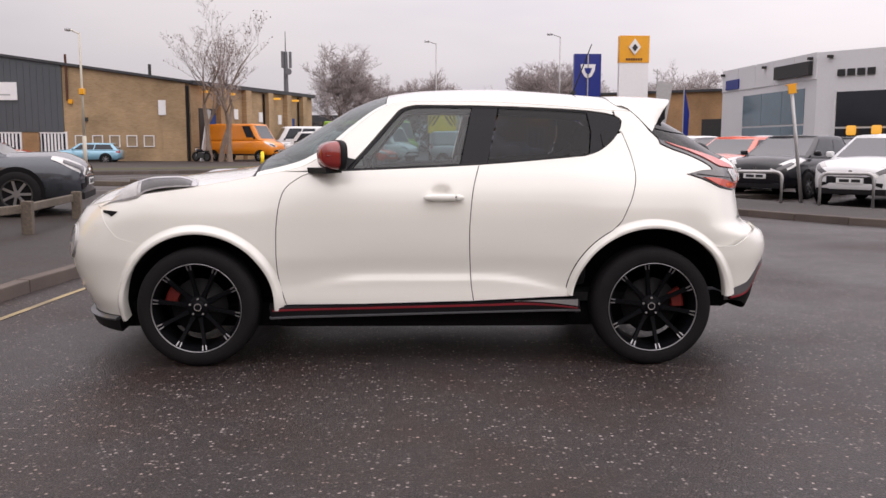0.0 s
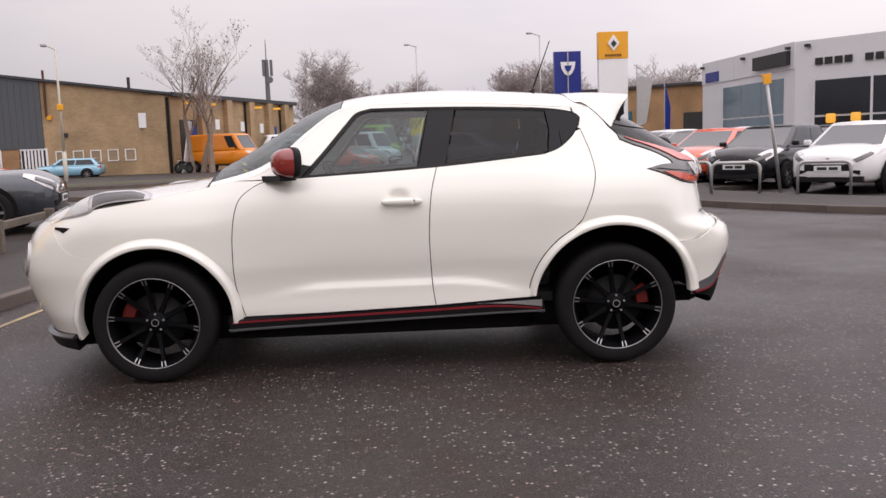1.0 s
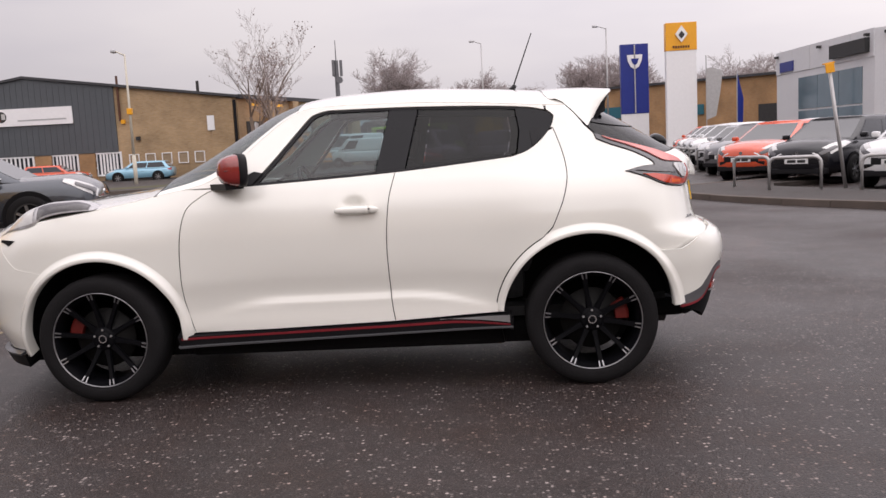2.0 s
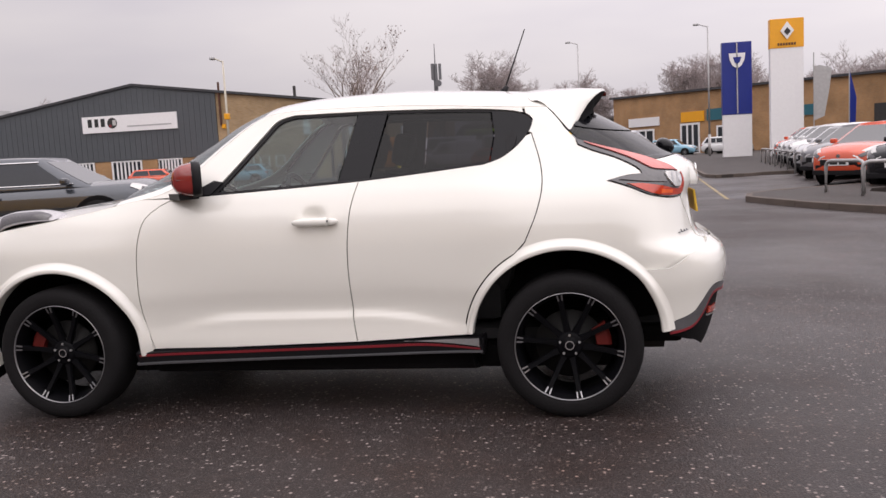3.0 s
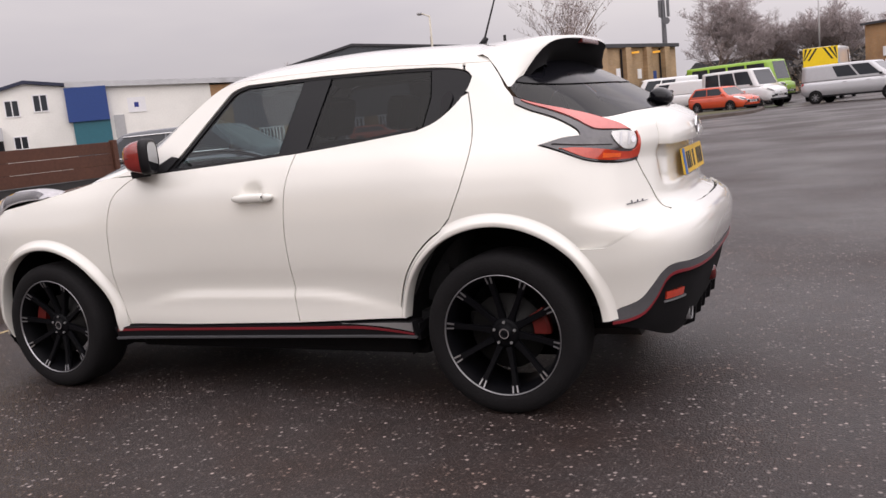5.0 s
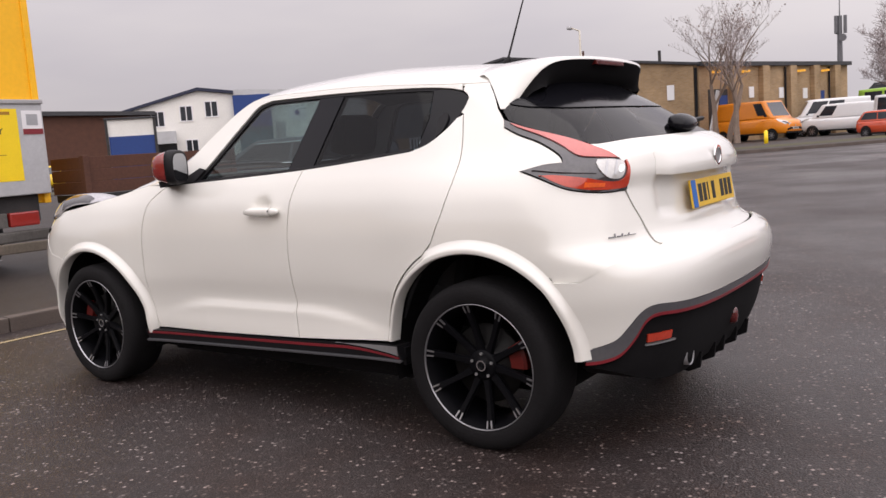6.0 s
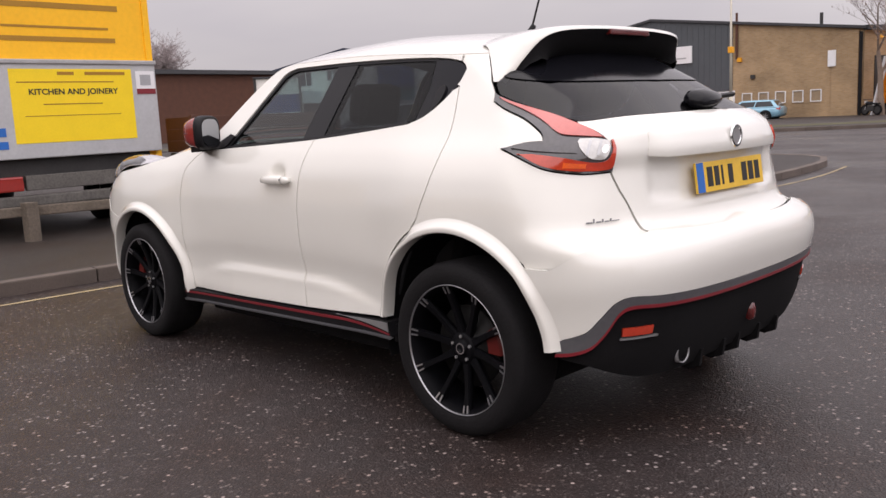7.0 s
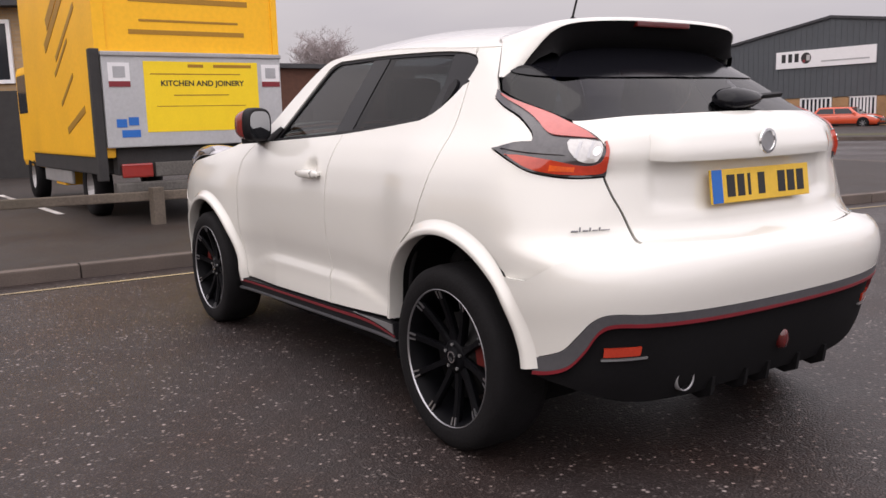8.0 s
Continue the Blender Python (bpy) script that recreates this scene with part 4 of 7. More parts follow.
blue = pylon("pylon_sign", "tall deep blue pylon sign on a white base", 9.98, 11.7, 50.6, 0.4, 7.1, 2.7, M_BLUE_SIGN)
part("emblem", upright(B(), [(10.36, 6.42), (11.34, 6.42), (11.28, 6.0), (11.1, 5.66), (10.85, 5.5), (10.6, 5.66), (10.42, 6.0)], 50.50, 50.56), M_WHITE_SIGN, blue, "pale shield emblem")
part("emblem_inner", upright(B(), [(10.6, 6.18), (11.1, 6.18), (11.0, 5.88), (10.85, 5.76), (10.7, 5.88)], 50.47, 50.502), M_BLUE_SIGN, blue)
part("stripe", box(B(), 10.81, 10.88, 50.50, 50.56, 2.75, 7.05), M_SILVER, blue)
yel = pylon("pylon_sign", "tall white pylon sign with a yellow head", 11.86, 13.62, 46.0, 0.45, 7.7, 6.1, M_YELLOW_SIGN)
part("emblem", upright(B(), [(12.74, 7.52), (13.1, 7.02), (12.74, 6.55), (12.38, 7.02)], 45.88, 45.96), M_WHITE_SIGN, yel, "silver diamond emblem")
part("emblem_inner", upright(B(), [(12.74, 7.2), (12.92, 6.98), (12.74, 6.76), (12.56, 6.98)], 45.85, 45.885), M_STEEL_DARK, yel)
for k in range(7):
    part("sign_mark", box(B(), 12.24 + k * 0.145, 12.33 + k * 0.145, 45.93, 45.97, 6.24, 6.37), M_RUST_BOARD, yel)
flag = thing("feather_flag", "grey feather flag beside the pylon", "flag", Matrix.Translation((14.05, 45.6, 0.1)))
part("pole", rod(B(), (0, 0, -0.1), (0, 0, 5.6), 0.03), M_STEEL_GALV, flag)
part("cloth", upright(B(), [(0.03, 1.9), (0.55, 2.1), (0.80, 3.5), (0.95, 4.7), (0.30, 4.9), (0.03, 4.85)], -0.01, 0.01), M_STEEL_GALV, flag)
flag2 = thing("feather_flag", "blue feather flag beside the showroom", "flag", Matrix.Translation((18.9, 56, 0.0)))
part("pole", rod(B(), (0, 0, -0.1), (0, 0, 5.4), 0.04), M_STEEL_GALV, flag2)
part("cloth", upright(B(), [(0.03, 1.2), (0.38, 1.4), (0.45, 3.5), (0.03, 5.3)], -0.01, 0.01), M_BLUE_SIGN, flag2)



# ---- parked vehicles ----
def wheel_set(root, L, W, r, xs, spokes=7, rim=None):
    """Four road wheels with tyre, rim and spokes."""
    for x in xs:
        for s in (-1, 1):
            w = part("wheel", lathe(B(), [(r * 0.60, s * 0.09), (r * 0.66, s * 0.1), (r * 0.92, s * 0.105), (r * 0.99, s * 0.07), (r, 0), (r * 0.99, -s * 0.07), (r * 0.9, -s * 0.1), (r * 0.3, -s * 0.1)], 28), M_RUBBER, root, smooth=True)
            w.location = (x, s * (W / 2 - 0.078), r)
            b = lathe(B(), [(r * 0.66, s * 0.1), (r * 0.62, s * 0.105), (r * 0.58, s * 0.06), (r * 0.2, s * 0.02), (0.001, s * 0.02)], 28)
            part("rim", b, M_STEEL_DARK, w, smooth=True)
            b = B()
            for k in range(spokes):
                a = 2 * math.pi * k / spokes
                box(b, 0.03, r * 0.62, min(s * 0.05, s * 0.09), max(s * 0.05, s * 0.09), -r * 0.055, r * 0.055, 0.0, Matrix.Rotation(a, 4, "Y"))
            rod(b, (0, s * 0.04, 0), (0, s * 0.1, 0), r * 0.16)
            part("spokes", b, rim or M_ALLOY, w)


def loft(stations, closed=True):
    """A skin through rings of points."""
    b = B()
    rings = [[b.verts.new(p) for p in st] for st in stations]
    n = len(rings[0])
    for r0, r1 in zip(rings, rings[1:]):
        for i in range(n if closed else n - 1):
            j = (i + 1) % n
            b.faces.new((r0[i], r0[j], r1[j], r1[i]))
    if closed:
        b.faces.new(rings[0][::-1]), b.faces.new(rings[-1])
    bmesh.ops.remove_doubles(b, verts=b.verts[:], dist=0.0005)
    bmesh.ops.recalc_face_normals(b, faces=b.faces[:])
    return b


def vehicle(name, label, category, paint, m, L=4.0, W=1.72, H=1.46, belt=0.93, bonnet=0.80, hood=0.27, screen=0.17, roof_tail=0.10, tail_slope=0.10, r=0.31,
            cargo=False, glass_rows=2, group="", plate=None, side_from=0.0, lamp=None, rails=False, tail_h=None, nose=0.84, chrome=False, lamp_len=0.66):
    """A parked road vehicle, nose towards +x, standing on its wheels at z = 0. hood, screen, roof_tail, tail_slope: lengths as shares of L."""
    root = thing(name, label, category, m, group)
    zb = 0.17 * H + 0.02
    belt_f = smooth_curve((-0.5, (tail_h or belt - 0.04)), (-0.47, belt - 0.01), (0.5 - hood - 0.02, belt), (0.5 - hood * 0.45, bonnet + 0.06), (0.5 - hood * 0.14, bonnet - 0.05), (0.494, bonnet - 0.15), (0.5, bonnet - 0.24))
    end = smooth_curve((-0.5, 0.80), (-0.485, 0.90), (-0.44, 0.97), (-0.35, 1.0), (0.30, 1.0), (0.38, 0.97), (0.43, 0.91), (0.465, 0.82), (0.488, 0.68), (0.5, 0.46))
    low = smooth_curve((-0.5, zb + 0.18), (-0.47, zb + 0.05), (-0.4, zb), (0.42, zb - 0.02), (0.48, zb), (0.5, zb + 0.1))
    stations = []

    def profile(f):
        """The body's half section at a share f of the length."""
        w, z1, z0 = W / 2 * float(end(f)), float(belt_f(f)), float(low(f))
        return [(0, z0), (w * 0.86, z0), (w * 0.97, z0 + 0.07), (w, z0 + (z1 - z0) * 0.45), (w * 0.985, z0 + (z1 - z0) * 0.75), (w * 0.94, z1 - 0.05), (w * 0.80, z1 - 0.005), (w * 0.4, z1 + 0.042), (0, z1 + 0.055)]

    def lens(nm, f0, f1, lo0, hi0, lo1, hi1, s, mat, lift=0.007):
        """A lamp lying on the body: shares of the section's height run from lo to hi at both ends."""
        b, g = B(), []
        for i in range(7):
            f, t = f0 + (f1 - f0) * i / 6, i / 6
            p = profile(f)
            row = []
            for j in range(5):
                h = (lo0 + (lo1 - lo0) * t) + ((hi0 + (hi1 - hi0) * t) - (lo0 + (lo1 - lo0) * t)) * j / 4
                k = min(int(h), 6)
                y, z = (p[k][0] + (p[k + 1][0] - p[k][0]) * (h - k), p[k][1] + (p[k + 1][1] - p[k][1]) * (h - k))
                row.append(b.verts.new((f * L + math.copysign(lift, f), s * (y + lift), z + lift * 0.5)))
            g.append(row)
        for r0, r1 in zip(g, g[1:]):
            for j in range(4):
                b.faces.new((r0[j], r0[j + 1], r1[j + 1], r1[j]))
        bmesh.ops.recalc_face_normals(b, faces=b.faces[:])
        return part(nm, b, mat, root, smooth=True)

    for f in np.concatenate([np.linspace(-0.5, -0.4, 6), np.linspace(-0.36, 0.36, 14), np.linspace(0.4, 0.47, 6), np.linspace(0.478, 0.5, 6)]):
        half = profile(f)
        stations.append([(f * L, y, z) for y, z in half] + [(f * L, -y, z) for y, z in half[-2:0:-1]])
    part("body", loft(stations), paint, root, smooth=True)
    # cabin: from the belt to the roof, with glass faces between painted pillars
    xb0, xb1 = (-0.5 + roof_tail * 0.12) * L, (0.5 - hood + 0.02) * L
    xr0, xr1 = xb0 + tail_slope * L, xb1 - screen * L
    wb, wr = W / 2 * 0.93, W / 2 * (0.86 if cargo else 0.74)
    zt = H - 0.06

    def at(fx, fz, out=0.0):
        """A point on the cabin's side: fx along it, fz from belt to roof."""
        e = fz ** 0.9
        x = (xb0 + (xr0 - xb0) * e) * (1 - fx) + (xb1 + (xr1 - xb1) * e) * fx
        taper = 1 - 0.06 * max(0, fx - 0.6) / 0.4 - 0.05 * max(0, 0.15 - fx) / 0.15
        return (x, (wb + (wr - wb) * fz ** 1.3 + out) * taper, belt - 0.06 + (zt - belt + 0.06) * fz)

    rings = []
    for k in range(9):
        fz = k / 8
        pts = [at(q, fz) for q in np.linspace(0, 1, 13)]
        rings.append([(x, y, z) for x, y, z in pts] + [(x, -y, z) for x, y, z in pts[::-1]])
    x0, x1 = at(0, 1)[0], at(1, 1)[0]
    for k, lift in ((0.96, 0.03), (0.85, 0.048), (0.4, 0.06)):
        pts = [(x0 + (x1 - x0) * q, at(q, 1)[1] * k, zt + lift * (1 - 0.5 * abs(2 * q - 1) ** 3)) for q in np.linspace(0.012, 0.988, 13)]
        rings.append([(x, y, z) for x, y, z in pts] + [(x, -y, z) for x, y, z in pts[::-1]])
    part("cabin", loft(rings), paint, root, smooth=True)

    def pane(nm, f0, f1, z0, z1, s, mat):
        b = B()
        g = [[b.verts.new((lambda p: (p[0], s * (p[1] + 0.006), p[2]))(at(f0 + (f1 - f0) * i / 6, z0 + (z1 - z0) * j / 4))) for i in range(7)] for j in range(5)]
        for j in range(4):
            for i in range(6):
                b.faces.new((g[j][i], g[j][i + 1], g[j + 1][i + 1], g[j + 1][i]))
        bmesh.ops.recalc_face_normals(b, faces=b.faces[:])
        part(nm, b, mat, root, smooth=True)
    a0 = side_from if side_from else 0.06
    for s in (-1, 1):
        cuts = np.linspace(a0, 0.93, glass_rows + 1)
        for k in range(glass_rows):
            pane("side_window", cuts[k] + 0.012, cuts[k + 1] - 0.012, 0.22, 0.90, s, M_WINDOW_DARK)
    for nm, fx, z0 in (("windscreen", 1, 0.16), ("rear_screen", 0, 0.25)):
        if cargo and fx == 0:
            continue
        b, o = B(), 0.008 if fx else -0.008
        g = []
        for j in range(5):
            p = at(fx, z0 + (0.93 - z0) * j / 4)
            g.append([b.verts.new((p[0] + o, p[1] * 0.90 * t, p[2] + 0.004)) for t in np.linspace(-1, 1, 7)])
        for j in range(4):
            for i in range(6):
                b.faces.new((g[j][i], g[j][i + 1], g[j + 1][i + 1], g[j + 1][i]))
        part(nm, b, M_WINDSCREEN, root, smooth=True)
    xs = (L * 0.5 - nose * r / 0.31, -L * 0.5 + 0.80 * r / 0.31)
    for x in xs:
        for s in (-1, 1):
            b = lathe(B(), [(r * 1.16, s * 0.004), (0.02, s * 0.006)], 24)
            o = part("wheel_arch", b, M_MATT_BLACK, root)
            o.location = (x, s * W / 2 * 1.0, r * 1.05)
    wheel_set(root, L, W + 0.03, r, xs)
    part("sill", box(B(), xs[1] + r * 1.1, xs[0] - r * 1.1, -W / 2 * 0.99, W / 2 * 0.99, zb - 0.04, zb + 0.06, 0.02), M_SATIN_BLACK, root)
    for s in (-1, 1):
        lens("headlamp", 0.5 - lamp_len / L, 0.4955, 4.9, 5.9, 3.9, 6.3, s, lamp or M_LENS_CLEAR)
        lens("lamp_bowl", 0.5 - 0.30 / L, 0.492, 4.75, 5.5, 4.6, 5.8, s, M_LENS_SMOKE, 0.011)
        lens("tail_lamp", -0.498, -0.5 + 0.22 / L, 3.6, 6.2, 4.2, 5.7, s, M_LENS_RED)
        lens("fog_lamp", 0.487, 0.4975, 2.2, 2.9, 2.2, 2.9, s, M_SATIN_BLACK)
        p = at(0.90, 0.12)
        part("mirror", box(B(), p[0] - 0.05, p[0] + 0.07, -0.08, 0.08, p[2] + 0.02, p[2] + 0.14, 0.04), paint if not cargo else M_SATIN_BLACK, root).location = (0, s * (p[1] + 0.12), 0)
        for fx in np.linspace(a0, 0.93, glass_rows + 1)[:-1]:
            q = at(fx + 0.07, 0)
            part("door_handle", box(B(), q[0] - 0.09, q[0] + 0.09, -0.015, 0.015, belt - 0.16, belt - 0.125, 0.008), paint, root).location = (0, s * (W / 2 * 0.99), 0)
    part("grille", box(B(), L * 0.5 - 0.10, L * 0.5 + 0.005, -W * 0.27, W * 0.27, zb + 0.17, zb + 0.36, 0.05), M_SATIN_BLACK, root)
    part("lower_intake", box(B(), L * 0.5 - 0.12, L * 0.5 - 0.01, -W * 0.38, W * 0.38, zb - 0.02, zb + 0.10, 0.02), M_SATIN_BLACK, root)
    fp = part("number_plate", box(B(), L * 0.5, L * 0.5 + 0.018, -0.26, 0.26, zb + 0.20, zb + 0.31, 0.004), M_PLATE_WHITE, root)
    for k in range(2):
        part("plate_mark", box(B(), L * 0.5 + 0.018, L * 0.5 + 0.021, -0.20 + k * 0.23, -0.01 + k * 0.21, zb + 0.225, zb + 0.285), M_INK, fp)
    part("emblem", rod(B(), (L * 0.5 - 0.03, 0, zb + 0.42), (L * 0.5 + 0.006, 0, zb + 0.42), 0.045, seg=16), M_CHROME, root)
    part("grille_bar", box(B(), L * 0.5 - 0.02, L * 0.5 + 0.01, -W * 0.26, W * 0.26, zb + 0.335, zb + 0.352, 0.004), M_CHROME, root)
    if chrome:
        for s in (-1, 1):
            for nm, fz in (("window_line", 0.20), ("window_line", 0.93)):
                pts = [at(q, fz, 0.010) for q in np.linspace(0.05, 0.95, 16)]
                part(nm, pipe(B(), [(x, s * y, z) for x, y, z in pts], 0.011), M_CHROME, root)
    if rails:
        for s in (-1, 1):
            part("roof_rail", pipe(B(), [(xr0 * 0.9, s * wr * 0.93, H - 0.04), (xr0 * 0.6, s * wr * 0.95, H + 0.02), (xr1 * 0.7, s * wr * 0.95, H + 0.02), (xr1 * 0.98, s * wr * 0.93, H - 0.05)], 0.018), M_CHROME, root)
    return root


def heading(x, y, deg, z=0.0):
    return Matrix.Translation((x, y, z)) @ Matrix.Rotation(radians(deg), 4, "Z")


P_SLATE = material("slate_grey_car_paint", (0.055, 0.062, 0.075), 0.25, metal=0.5, vary=0.05, coat=1.0)
P_BLACK = material("black_car_paint", (0.008, 0.008, 0.011), 0.25, vary=0.05, coat=0.3, spec=0.35)
P_WHITE = material("white_car_paint", (0.72, 0.72, 0.73), 0.28, vary=0.03, coat=1.0)
P_RED = material("orange_red_car_paint", (0.60, 0.075, 0.025), 0.25, vary=0.05, coat=1.0)
P_GREY = material("mid_grey_car_paint", (0.16, 0.16, 0.17), 0.28, metal=0.4, vary=0.05, coat=1.0)
P_SILVER = material("silver_van_paint", (0.50, 0.50, 0.52), 0.3, metal=0.3, vary=0.05, coat=1.0)
P_LTBLUE = material("pale_blue_car_paint", (0.22, 0.42, 0.55), 0.28, metal=0.2, vary=0.05, coat=1.0)
P_ORANGE = material("orange_van_paint", (0.78, 0.24, 0.006), 0.35, vary=0.06, coat=0.6)
P_YELLOW = material("yellow_car_paint", (0.72, 0.48, 0.02), 0.35, vary=0.06, coat=0.6)
P_GREEN = material("lime_green_bus_paint", (0.28, 0.48, 0.05), 0.4, vary=0.06, coat=0.4)

vehicle("estate_car", "slate grey crossover parked behind the knee rail", "car", P_SLATE, heading(-7.72, 8.2, 14, 0.105), L=4.55, W=1.82, H=1.43, belt=0.93, bonnet=0.88, hood=0.235, screen=0.19, tail_slope=0.20, r=0.35, nose=0.84, chrome=True, lamp_len=0.46)
HEAD = 224
for nm, lab, paint, x, y in (("hatchback", "black hatchback behind a steel hoop barrier", P_BLACK, 7.56, 13.41), ("hatchback", "white hatchback on the dealer forecourt", P_WHITE, 8.45, 10.85),
                             ("hatchback", "orange-red hatchback on the dealer forecourt", P_RED, 7.18, 16.09), ("hatchback", "dark grey people carrier on the forecourt", P_GREY, 7.64, 19.26),
                             ("hatchback", "silver hatchback in the forecourt row", P_SILVER, 8.15, 22.28), ("hatchback", "white hatchback in the forecourt row", P_WHITE, 8.67, 25.36),
                             ("hatchback", "silver hatchback in the forecourt row", P_SILVER, 9.14, 28.29), ("hatchback", "white hatchback in the forecourt row", P_WHITE, 9.58, 31.08),
                             ("hatchback", "red hatchback in the forecourt row", P_RED, 10.02, 33.88)):
    hd = radians(HEAD)
    c = Vector((x, y + 0.25)) - Vector((math.cos(hd), math.sin(hd))) * 2.0
    vehicle(nm, lab, "car", paint, heading(c.x, c.y, HEAD, 0.1 if y > 24 else 0.0), L=4.0, W=1.74, H=1.47, belt=0.95, bonnet=0.84, hood=0.24, screen=0.27, lamp_len=0.78, group="cars on the dealer forecourt")
for lab, paint, x, y in (("silver estate car in the second forecourt row", P_SILVER, 13, 16), ("black hatchback in the second forecourt row", P_BLACK, 12.4, 19.18), ("white hatchback in the second forecourt row", P_WHITE, 12.08, 22.21),
                         ("grey hatchback in the second forecourt row", P_GREY, 15.16, 13.42), ("white hatchback in the second forecourt row", P_WHITE, 12.34, 25.28), ("grey hatchback in the second forecourt row", P_GREY, 12.74, 28.24)):
    vehicle("hatchback", lab, "car", paint, heading(x, y, HEAD, 0.1 if y > 24 else 0.0), L=4.0, W=1.74, H=1.47, belt=0.95, bonnet=0.84, hood=0.24, screen=0.27, lamp_len=0.78, group="cars on the dealer forecourt")
vehicle("panel_van", "silver crew van parked across the road end", "van", P_SILVER, heading(3.38, 47.29, -20), L=5.5, W=1.95, H=2.05, belt=1.2, bonnet=1.10, hood=0.15, screen=0.19, tail_slope=0.01, r=0.33, cargo=True, glass_rows=2, side_from=0.42)
vehicle("small_car", "blue and yellow hatchback beside the trade units", "car", P_LTBLUE, heading(8.9, 69.92, -20), L=4.0, group="cars by the trade units")
vehicle("small_car", "white hatchback beside the trade units", "car", P_WHITE, heading(12.66, 65.88, -40), L=3.9, group="cars by the trade units")
amb = vehicle("recovery_van", "white van with yellow and black chevrons on its back", "van", P_WHITE, heading(1.95, 57.51, 80), L=6.0, W=2.1, H=3.3, belt=1.3, bonnet=1.15, hood=0.16, screen=0.1, tail_slope=0.0, r=0.36, cargo=True, glass_rows=1, side_from=0.8)
part("chevron_board", box(B(), -3.06, -3.02, -1.0, 1.0, 2.0, 3.25), M_STICKER_YELLOW, amb, "yellow board with black chevrons")
b = B()
for s in (-1, 1):
    for k in range(3):
        vs = [b.verts.new((-3.065, s * (0.15 + k * 0.3), 3.2)), b.verts.new((-3.065, s * (0.28 + k * 0.3), 3.2)), b.verts.new((-3.065, s * min(0.98, 0.75 + k * 0.3), 2.5)), b.verts.new((-3.065, s * min(0.98, 0.62 + k * 0.3), 2.5))]
        b.faces.new(vs)
part("chevron_stripes", b, M_INK, amb)
vehicle("bus", "lime green minibus parked behind the vans", "bus", P_GREEN, heading(-3.92, 60.08, -25), L=7.6, W=2.2, H=3.0, belt=1.45, bonnet=1.35, hood=0.08, screen=0.06, tail_slope=0.01, r=0.38, cargo=True, glass_rows=4, side_from=0.06)
vehicle("minibus", "white minibus with side windows near the lamp post", "van", P_WHITE, heading(-2.73, 50.56, -35), L=5.2, W=1.95, H=2.35, belt=1.25, bonnet=1.1, hood=0.16, screen=0.12, tail_slope=0.02, r=0.33, cargo=True, glass_rows=3)
vehicle("hatchback", "red hatchback parked by the minibus", "car", P_RED, heading(-3.39, 46.27, -35), L=4.0, group="cars on the verge")
vehicle("panel_van", "bright orange panel van beside the brick works", "van", P_ORANGE, heading(-11.5, 50.2, -22, 0.1), L=5.3, W=1.95, H=2.42, belt=1.35, bonnet=1.15, hood=0.17, screen=0.13, tail_slope=0.01, r=0.34, cargo=True, glass_rows=1, side_from=0.76)
vehicle("panel_van", "white van with roof bars by the works", "van", P_WHITE, heading(-8.9, 57.0, 200, 0.1), L=5.2, W=1.95, H=2.4, belt=1.3, bonnet=1.15, hood=0.17, screen=0.13, tail_slope=0.01, r=0.34, cargo=True, glass_rows=2, side_from=0.4)
vehicle("panel_van", "white van parked by the works", "van", P_WHITE, heading(-7.4, 54.6, 170, 0.1), L=5.0, W=1.9, H=2.0, belt=1.15, bonnet=1.08, hood=0.17, screen=0.14, tail_slope=0.01, r=0.33, cargo=True, glass_rows=1, side_from=0.7)
vehicle("hatchback", "pale blue hatchback beside the street lamp", "car", P_LTBLUE, heading(-20.1, 46.2, 188, 0.0), L=4.0, H=1.28, belt=0.84, bonnet=0.74, group="cars on the verge")
vehicle("hatchback", "red hatchback beside the grey gable", "car", P_RED, heading(-25.6, 46.6, 10, 0.0), L=4.0, H=1.3, belt=0.84, bonnet=0.74, group="cars on the verge")
vehicle("hatchback", "yellow hatchback at the far side of the car park", "car", P_YELLOW, heading(-44.6, 23.6, 150, 0.1), L=3.8, H=1.5)

# ---- the yellow box truck with its tail lift ----
truck = thing("box_truck", "yellow box truck with a folded aluminium tail lift", "truck", Matrix.Translation((-6.15, 0.73, 0.1)) @ Matrix.Rotation(radians(1.5), 4, "Z"))
part("box_body", box(B(), -4.3, -0.08, -1.10, 1.04, 0.75, 3.25, 0.03), M_TRUCK_YELLOW, truck, "yellow box body")
part("rear_door", box(B(), -0.08, -0.05, -0.98, 0.98, 0.9, 3.15, 0.008), M_TRUCK_YELLOW, truck)
b = B()
for y0, y1 in ((-1.10, -0.97), (0.97, 1.05)):
    box(b, -0.12, -0.03, y0, y1, 0.75, 3.24, 0.01)
box(b, -0.12, -0.03, -0.97, 0.97, 3.12, 3.24, 0.01)
part("rear_frame", b, M_TRUCK_YELLOW, truck)
lift = part("tail_lift", box(B(), -0.03, 0.05, -1.06, 1.02, 0.86, 1.86, 0.012), M_ALU_PANEL, truck, "brushed aluminium tail lift platform")
part("lift_edge", box(B(), -0.05, 0.07, -1.07, 1.03, 1.85, 1.90, 0.01), M_STEEL_GALV, lift)
part("yellow_sticker", box(B(), 0.05, 0.054, -0.62, 0.72, 1.02, 1.80), M_STICKER_YELLOW, lift)
b = B()
for y, z in ((-0.95, 1.08), (-0.82, 1.10)):
    box(b, 0.05, 0.055, y, y + 0.11, z, z + 0.09)
box(b, 0.05, 0.055, -0.9, -0.70, 0.97, 1.05)
part("blue_label", b, M_PLATE_BLUE, lift)
